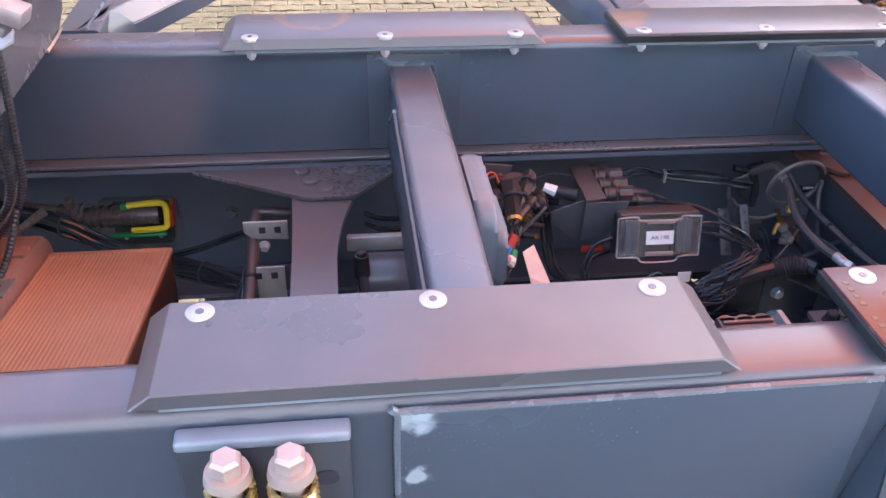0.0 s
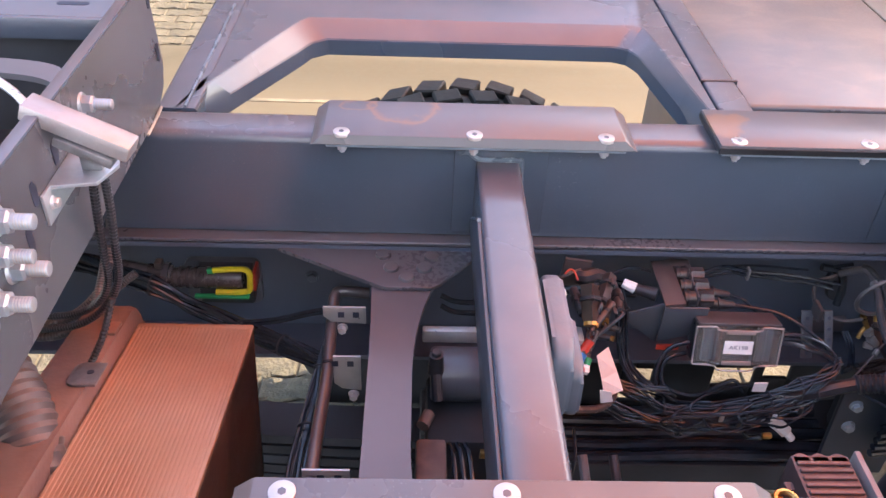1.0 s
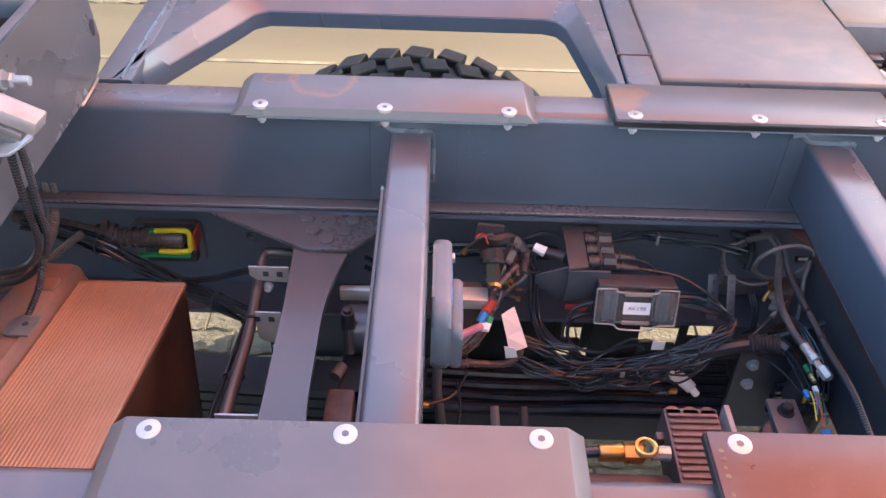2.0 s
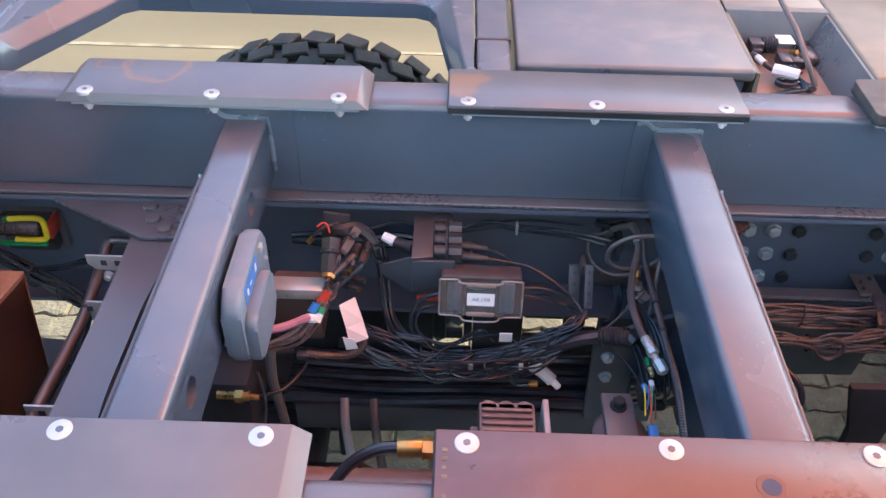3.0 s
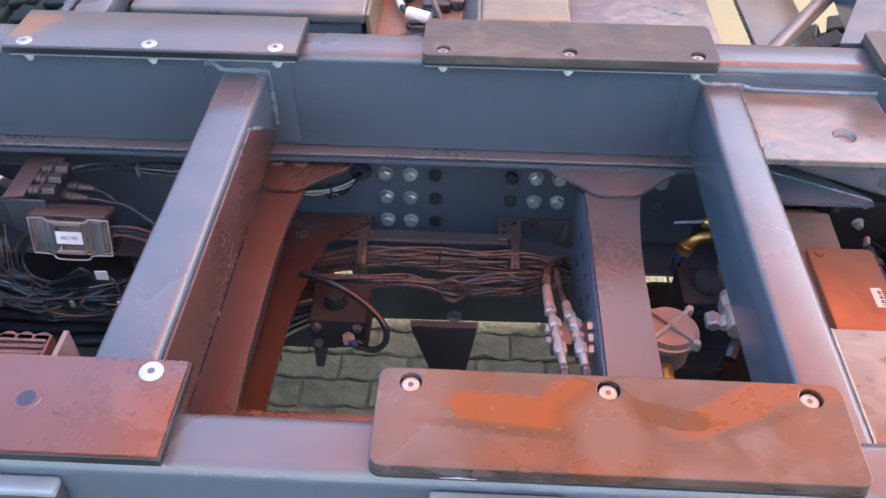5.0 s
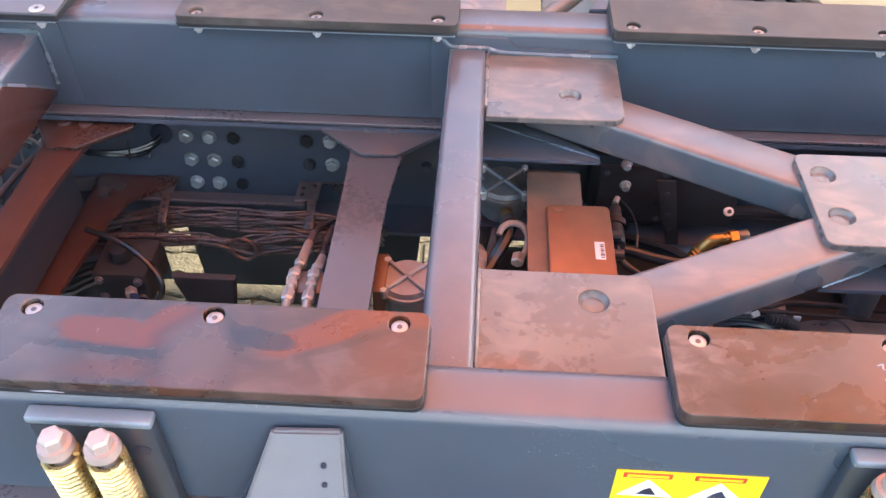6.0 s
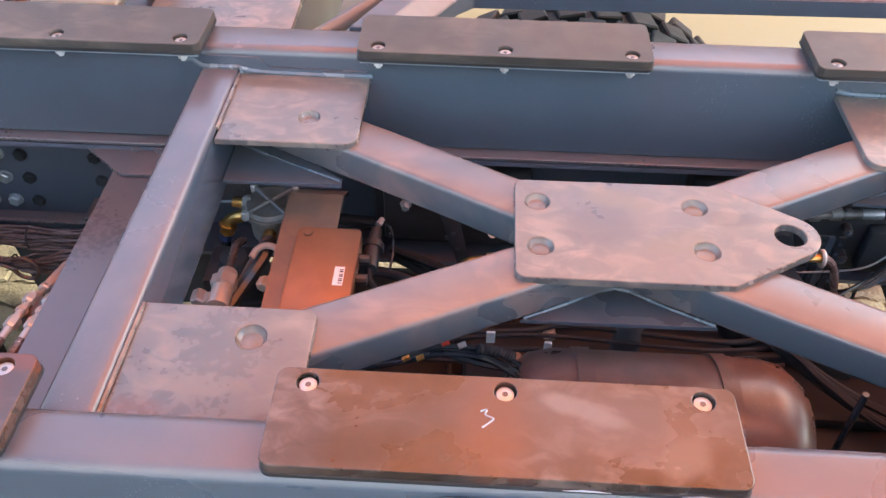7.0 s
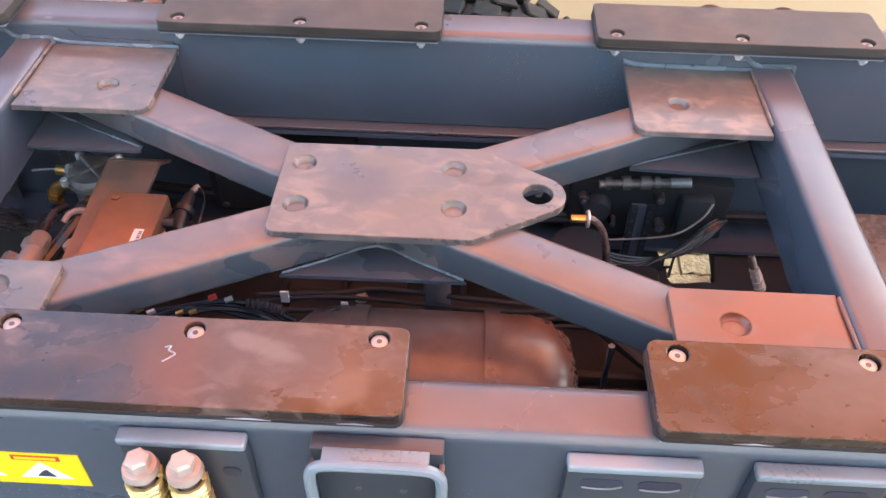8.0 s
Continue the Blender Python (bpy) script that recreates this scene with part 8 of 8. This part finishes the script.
part("post_cap", rod((2.338, 1.00, 0.955), (2.338, 1.00, 0.970), 0.031, 20, None, None, 0.003), DEEP_BLACK, gb)
for k in range(4):
    part("line", tube([(1.95 + 0.02 * k, 0.92 + 0.02 * k, 0.88), (2.10 + 0.02 * k, 0.90 + 0.025 * k, 0.90 + 0.008 * (k % 3)), (2.24, 0.92 + 0.028 * k, 0.885), (2.42 + 0.02 * k, 0.91 + 0.02 * k, 0.90), (2.60, 0.95 + 0.02 * k, 0.87)], 0.0040 + 0.001 * (k % 2), 8, 5), DEEP_BLACK, gb)
for x, y in ((2.14, 0.93), (2.20, 0.99), (2.46, 0.94)):
    part("stud", hex_head((x, y, 0.872), (0, 0, 1), 0.018, 0.014, None, 0.013), PALE_CAST, gb)
part("clip", box(2.180, 2.192, 0.898, 0.903, 0.925, 0.960, 0.001, 1), TAPE, gb)
part("clip", box(2.085, 2.099, 0.880, 0.885, 0.975, 1.000, 0.001, 1), TAPE, gb)
part("breather", tube([(2.30, 1.12, 0.93), (2.34, 1.14, 0.96), (2.40, 1.13, 0.95), (2.44, 1.10, 0.90)], 0.008, 8, 5), CABLE, gb)
by_ = thing("belly_plate", (3.0, 0.8, 0.74), "black ribbed filler plate, added to keep the ground dark", "belly plate")
# Added black plate stands in for dark ground; its notch shows a sunlit patch.
part("plate", prism([(2.50, 0.45), (3.70, 0.45), (3.70, 1.285), (2.905, 1.285), (2.899, 1.200), (2.893, 1.151), (2.878, 1.146), (2.872, 1.156), (2.850, 1.150), (2.832, 1.143), (2.812, 1.149), (2.800, 1.141), (2.792, 1.160), (2.800, 1.190), (2.786, 1.215), (2.780, 1.285), (2.50, 1.285)], "z", 0.757, 0.788, 0.004), DEEP_BLACK, by_)
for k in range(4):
    part("rib", box(2.52, 2.95, 0.62 + 0.13 * k, 0.635 + 0.13 * k, 0.790, 0.815, 0.003), DEEP_BLACK, by_)
part("cast_lump", rod((2.60, 1.10, 0.78), (2.60, 1.10, 0.93), 0.07, 20, None, 0.055, 0.01), DEEP_BLACK, by_)
part("cast_lump", box(2.66, 2.76, 0.98, 1.12, 0.79, 0.87, 0.02, 2), DEEP_BLACK, by_)
slack("black hoses along the far web under the cross", [(1.66, 1.26, 0.90), (1.95, 1.25, 0.885), (2.25, 1.26, 0.88), (2.55, 1.25, 0.87), (2.9, 1.26, 0.88), (3.3, 1.26, 0.88)], 6, 0.018, 0.006, 41, DEEP_BLACK)
slack("black hoses lying on the gearbox", [(2.44, 1.16, 0.84), (2.55, 1.02, 0.90), (2.66, 0.92, 0.87), (2.75, 0.86, 0.84), (2.86, 0.82, 0.83)], 4, 0.020, 0.007, 43, DEEP_BLACK)
slack("black pipes bent round the gearbox", [(1.90, 1.20, 0.86), (2.02, 1.10, 0.90), (2.12, 1.05, 0.88), (2.25, 1.08, 0.87), (2.38, 1.14, 0.86)], 3, 0.022, 0.008, 44, DEEP_BLACK)
pb_ = thing("perforated_bracket", (2.03, 1.12, 0.85), "black perforated steel bracket in the shade", "bracket")
part("strip", prism([(1.985, 1.00), (2.020, 1.00), (2.055, 0.84), (2.030, 0.84)], "y", 1.190, 1.196, 0.001), DEEP_BLACK, pb_)
for z in (0.97, 0.92, 0.88):
    part("hole", rod((2.003 + (1.0 - z) * 0.22, 1.1905, z), (2.003 + (1.0 - z) * 0.22, 1.188, z), 0.005, 10), INK, pb_)
for x, y, z in ((1.925, 1.2, 1.03), (1.93, 1.2, 0.98), (2.35, 1.22, 0.98), (2.52, 1.2, 0.97)):
    part("bolt", hex_head((x, y, z), (0, -1, 0), 0.013, 0.014, None, 0.011), BOLT_GREY, pb_)
slack("curved black hoses before the air tank", [(1.90, 0.765, 1.055), (1.96, 0.770, 1.072), (2.02, 0.775, 1.085), (2.08, 0.775, 1.075), (2.13, 0.78, 1.04)], 5, 0.012, 0.0050, 42)
bf = thing("brass_fitting", (1.95, 0.76, 1.06), "small brass and red hose fittings in shade", "brass fitting")
for x, z, mat in ((1.905, 1.080, BRASS), (1.922, 1.076, WHITE_ZINC), (1.965, 1.077, BRASS), (1.985, 1.080, BRASS), (2.020, 1.115, RED), (2.043, 1.112, PALE_CAST)):
    part("fitting", rod((x, 0.758, z), (x + 0.010, 0.762, z + 0.002), 0.0042, 10), mat, bf)
part("coil", tube([(2.07, 0.765, 1.10), (2.095, 0.77, 1.092), (2.12, 0.775, 1.075)], 0.0065, 10, 4, None, 0.002, 0.006), DEEP_BLACK, bf)
hs = thing("red_hose", (2.54, 0.88, 1.0), "reddish hose hanging from a brass ring", "hose")
part("hose", tube([(2.572, 0.930, 1.147), (2.581, 0.930, 1.143), (2.592, 0.930, 1.130), (2.603, 0.930, 1.105), (2.612, 0.930, 1.06), (2.614, 0.93, 1.0)], 0.0062, 10, 6), CABLE_RED, hs)
part("ring", tube([(2.571, 0.930 + 0.0115 * math.cos(a), 1.146 + 0.0115 * math.sin(a)) for a in [k * math.pi / 6 for k in range(13)]], 0.0032, 6, 1), WHITE_ZINC, hs)
part("ferrule", rod((2.545, 0.930, 1.146), (2.570, 0.930, 1.146), 0.0065, 10), BRASS, hs)
sv = thing("solenoid", (2.72, 1.2, 0.96), "zinc solenoid valve on the far web", "solenoid")
part("solenoid_body", rod((2.637, 1.22, 0.976), (2.772, 1.22, 0.987), 0.0085, 12), ALU, sv)
for x, r, w in ((2.650, 0.012, 0.010), (2.680, 0.014, 0.016), (2.716, 0.013, 0.018), (2.742, 0.011, 0.010)):
    part("collar", rod((x, 1.22, 0.979 + (x - 2.65) * 0.08), (x + w, 1.22, 0.980 + (x - 2.65) * 0.08), r, 12), ALU, sv)
part("end_cap", rod((2.772, 1.22, 0.987), (2.810, 1.22, 0.989), 0.0098, 14, None, None, 0.001), BOLT_GREY, sv)
ch = thing("control_rod", (2.60, 1.2, 0.9), "black bracket with a thin rod", "bracket")
part("plate", box(2.70, 2.73, 1.19, 1.20, 0.80, 0.95, 0.002), CHASSIS, ch)
cable(ch, [(2.584, 1.18, 0.871), (2.652, 1.17, 0.878), (2.718, 1.16, 0.893), (2.789, 1.16, 0.910), (2.836, 1.18, 0.934), (2.857, 1.20, 0.955)], 0.0020, PALE_CAST, "thin_rod")
hframe = bmesh.new()
box(2.783, 2.788, 1.178, 1.181, 0.770, 0.830, bm=hframe)
box(2.802, 2.807, 1.178, 1.181, 0.770, 0.830, bm=hframe)
box(2.787, 2.803, 1.178, 1.181, 0.796, 0.802, bm=hframe)
part("slotted_end", hframe, DEEP_BLACK, ch, smooth=False)
dp = thing("dip_stick", (2.60, 0.72, 0.9), "thin dark rod with brass foot", "rod")
part("rod", rod((2.60, 0.73, 0.90), (2.60, 0.735, 1.08), 0.005, 8), CABLE, dp)
part("foot", rod((2.595, 0.70, 0.96), (2.62, 0.70, 0.96), 0.010, 10), BRASS, dp)
hc = thing("hose_coupler", (2.83, 0.95, 1.0), "pinkish metal hose coupler", "coupler")
part("coupler", rod((2.855, 0.940, 1.044), (2.874, 0.930, 1.006), 0.0085, 10), BOLT_PINK, hc)
for k in range(3):
    part("ridge", rod((2.860 + 0.005 * k, 0.937 - 0.003 * k, 1.034 - 0.010 * k), (2.862 + 0.005 * k, 0.936 - 0.003 * k, 1.030 - 0.010 * k), 0.0098, 10), BOLT_PINK, hc)
part("tip", rod((2.848, 0.952, 1.062), (2.855, 0.940, 1.044), 0.0060, 10), CABLE_RED, hc)
dk = thing("underbody_valves", (2.72, 1.25, 0.80), "black valve housings and brackets on the far web", "valve")
# Black housing boxes are added to darken the web behind the caps.
part("housing", box(2.585, 2.905, 1.232, 1.296, 0.830, 0.972, 0.010, 2), DEEP_BLACK, dk)
part("upper_housing", box(2.46, 2.60, 1.240, 1.297, 0.880, 1.035, 0.010, 2), DEEP_BLACK, dk)
part("end_cover", box(2.800, 2.865, 1.205, 1.236, 0.850, 0.955, 0.008, 2), DEEP_BLACK, dk)
part("round_cover", rod((2.640, 1.232, 0.915), (2.640, 1.205, 0.915), 0.030, 20, None, 0.025, 0.003), DEEP_BLACK, dk)
for x, z, r in ((2.612, 0.938, 0.011), (2.676, 0.880, 0.009), (2.760, 0.945, 0.010), (2.770, 0.875, 0.013)):
    cp_ = part("cap", rod((x, 1.233, z), (x, 1.212, z), r, 12, None, r * 0.85, 0.001), BEAM, dk)
    part("cap_bolt", hex_head((x, 1.212, z), (0, -1, 0), r * 0.9, 0.005), CHASSIS, cp_)
for x in (2.705, 2.735):
    part("strip", box(x - 0.007, x + 0.007, 1.180, 1.184, 0.80, 0.962, 0.001, 1), DEEP_BLACK, dk)
    for z in (0.83, 0.86, 0.89, 0.92, 0.945):
        part("strip_hole", rod((x, 1.1802, z), (x, 1.1790, z), 0.0032, 10), INK, dk)
for k in range(5):
    part("line", tube([(2.60, 1.20 - 0.008 * k, 0.845 + 0.006 * k), (2.70, 1.17 - 0.01 * k, 0.835), (2.80, 1.165, 0.845 + 0.005 * k), (2.86, 1.19, 0.87 + 0.012 * k), (2.90, 1.22, 0.90)], 0.0032, 6, 5), [CABLE, CABLE_RED][k % 2], dk)
wk = thing("web_equipment", (1.98, 1.25, 0.84), "black filler box, added to darken the far web", "control unit")
# Added black box: darkens the web where it would show too bright.
part("case", box(1.865, 2.165, 1.238, 1.297, 0.845, 1.020, 0.010, 2), DEEP_BLACK, wk)
part("lid", box(1.885, 2.020, 1.226, 1.240, 0.865, 1.000, 0.005, 2), BLACK, wk)
for x, z in ((1.897, 0.877), (2.008, 0.877), (1.897, 0.988), (2.008, 0.988)):
    part("screw", rod((x, 1.2265, z), (x, 1.222, z), 0.0055, 10), CHASSIS, wk)
lu = thing("louvre_panel", (3.05, 1.0, 1.0), "reddish slotted panel past the last crossmember", "panel")
part("panel", box(2.96, 3.5, 0.60, 1.10, 1.02, 1.035, 0.003), PLATE, lu)
for k in range(8):
    part("slot", box(2.985, 3.05, 0.66 + 0.05 * k, 0.672 + 0.05 * k, 1.0352, 1.0362), INK, lu, smooth=False)

# hangers below the far frame
hg = thing("link_bracket", (1.1, 0.94, 0.47), "black tapered bracket plate standing on a cross tube", "bracket")
part("cross_tube", rod((0.90, 0.94, 0.47), (1.45, 0.94, 0.47), 0.045, 20), DEEP_BLACK, hg)
part("plate", prism([(1.130, 0.953), (1.133, 0.940), (1.165, 0.842), (1.172, 0.45), (1.218, 0.45), (1.224, 0.842), (1.239, 0.940), (1.240, 0.953)], "y", 0.930, 0.945, 0.003), DEEP_BLACK, hg)
fb_ = thing("far_beam", (1.2, 1.46, 0.39), "black beam low behind the chassis web", "beam")
part("beam", prism([(0.95, 0.385), (1.494, 0.394), (1.540, 0.80), (0.92, 0.80)], "y", 1.450, 1.480, 0.004), DEEP_BLACK, fb_)
part("bolt", hex_head((1.189, 1.450, 0.407), (0, -1, 0), 0.026, 0.016, None, 0.020), CHASSIS, fb_)
hp = thing("hydraulic_pump", (0.90, 1.1, 0.66), "black pump with blue-ringed copper port", "pump")
part("body", box(0.805, 0.975, 1.08, 1.18, 0.70, 0.815, 0.012, 2), DEEP_BLACK, hp)
part("flange", box(0.925, 0.942, 1.06, 1.19, 0.67, 0.83, 0.004), DEEP_BLACK, hp)
part("block", box(0.940, 1.045, 0.998, 1.100, 0.805, 0.880, 0.008, 2), DEEP_BLACK, hp)
part("cap", rod((0.985, 1.045, 0.880), (0.985, 1.045, 0.905), 0.022, 18, None, 0.018, 0.002), DEEP_BLACK, hp)
for x, z in ((0.955, 0.865), (1.028, 0.865), (0.955, 0.822), (1.028, 0.822)):
    part("bolt", hex_head((x, 0.998, z), (0, -1, 0), 0.012, 0.008, None, 0.009), CHASSIS, hp)
part("port", hex_head((1.010, 0.998, 0.842), (0.3, -1, 0), 0.020, 0.016), BOLT_PINK, hp)
part("collar", rod((1.016, 0.985, 0.842), (1.030, 0.975, 0.840), 0.0072, 10), NAVY, hp)
cable(hp, [(1.030, 0.976, 0.840), (1.062, 0.965, 0.846), (1.082, 0.968, 0.868), (1.078, 0.985, 0.892), (1.045, 1.01, 0.915), (0.99, 1.04, 0.928), (0.92, 1.07, 0.925)], 0.0060, None, "hose")
for k in range(5):
    cable(hp, [(0.80, 1.02, 0.790 + 0.016 * k), (0.86, 1.03, 0.788 + 0.017 * k), (0.90, 1.045, 0.800 + 0.016 * k), (0.945, 1.06, 0.815 + 0.013 * k)], 0.0070, None, "pipe")

# ---- pavers, laid last ----
rng = random.Random(2)
PL, PW, GAP = 0.205, 0.100, 0.004


def paver_mesh(k):
    """A worn concrete paver with chipped corners, top at z 0."""
    r = random.Random(100 + k)
    bm = bmesh.new()
    x, y = (PL - GAP) / 2, (PW - GAP) / 2
    wave = (0.0, 0.006, 0.0, -0.006, 0.0, 0.006, 0.0, -0.006, 0.0)
    low = [(-x + 2 * x * i / 8, -y + w) for i, w in enumerate(wave)] + [(x - 2 * x * i / 8, y + w) for i, w in enumerate(wave[::-1])]
    a = [bm.verts.new((px + r.uniform(-1, 1) * 0.0045, py + r.uniform(-1, 1) * 0.0045, -0.016)) for px, py in low]
    b = [bm.verts.new((px * 0.985 + r.uniform(-1, 1) * 0.0045, py * 0.97 + r.uniform(-1, 1) * 0.0045, -0.006 + r.uniform(-1, 1) * 0.001)) for px, py in low]
    c = [bm.verts.new((px * 0.94 + r.uniform(-1, 1) * 0.0045, py * 0.88 + r.uniform(-1, 1) * 0.0045, r.uniform(-0.0015, 0.0012))) for px, py in low]
    for p, q in ((a, b), (b, c)):
        for i in range(len(low)):
            bm.faces.new((p[i], p[(i + 1) % len(low)], q[(i + 1) % len(low)], q[i]))
    bm.faces.new(c)
    bmesh.ops.recalc_face_normals(bm, faces=bm.faces)
    mesh = bpy.data.meshes.new("paver")
    bm.to_mesh(mesh)
    bm.free()
    mesh.materials.append(STONE)
    return mesh


kinds = [paver_mesh(k) for k in range(8)]
verts, faces, singles = [], [], 0
row = 0
y = -3.0
while y < 7.4:
    x = -5.2 + (row % 2) * PL / 2 + rng.uniform(-0.01, 0.01)
    while x < 8.0:
        if not (2.70 < y < 4.46):
            mesh = kinds[rng.randrange(8)]
            m = pose(x, y, rng.uniform(-0.003, 0.003), rng.uniform(-1.2, 1.2), rng.uniform(-0.8, 0.8), rng.uniform(-0.8, 0.8))
            if 1.35 < y < 2.15 and -0.4 < x < 3.3 and singles < 300:
                ob = new("paver", mesh)
                ob.parent = ground
                ob.matrix_basis = m
                singles += 1
            else:
                base = len(verts)
                verts += [tuple(m @ v.co) for v in mesh.vertices]
                faces += [tuple(base + i for i in p.vertices) for p in mesh.polygons]
        x += PL
    y += PW
    row += 1
rest = bpy.data.meshes.new("pavers")
rest.from_pydata(verts, [], faces)
rest.materials.append(STONE)
pv = new("pavers", rest)
pv.parent = ground
tagged(pv, "worn concrete pavers of the yard", kind="stuff")
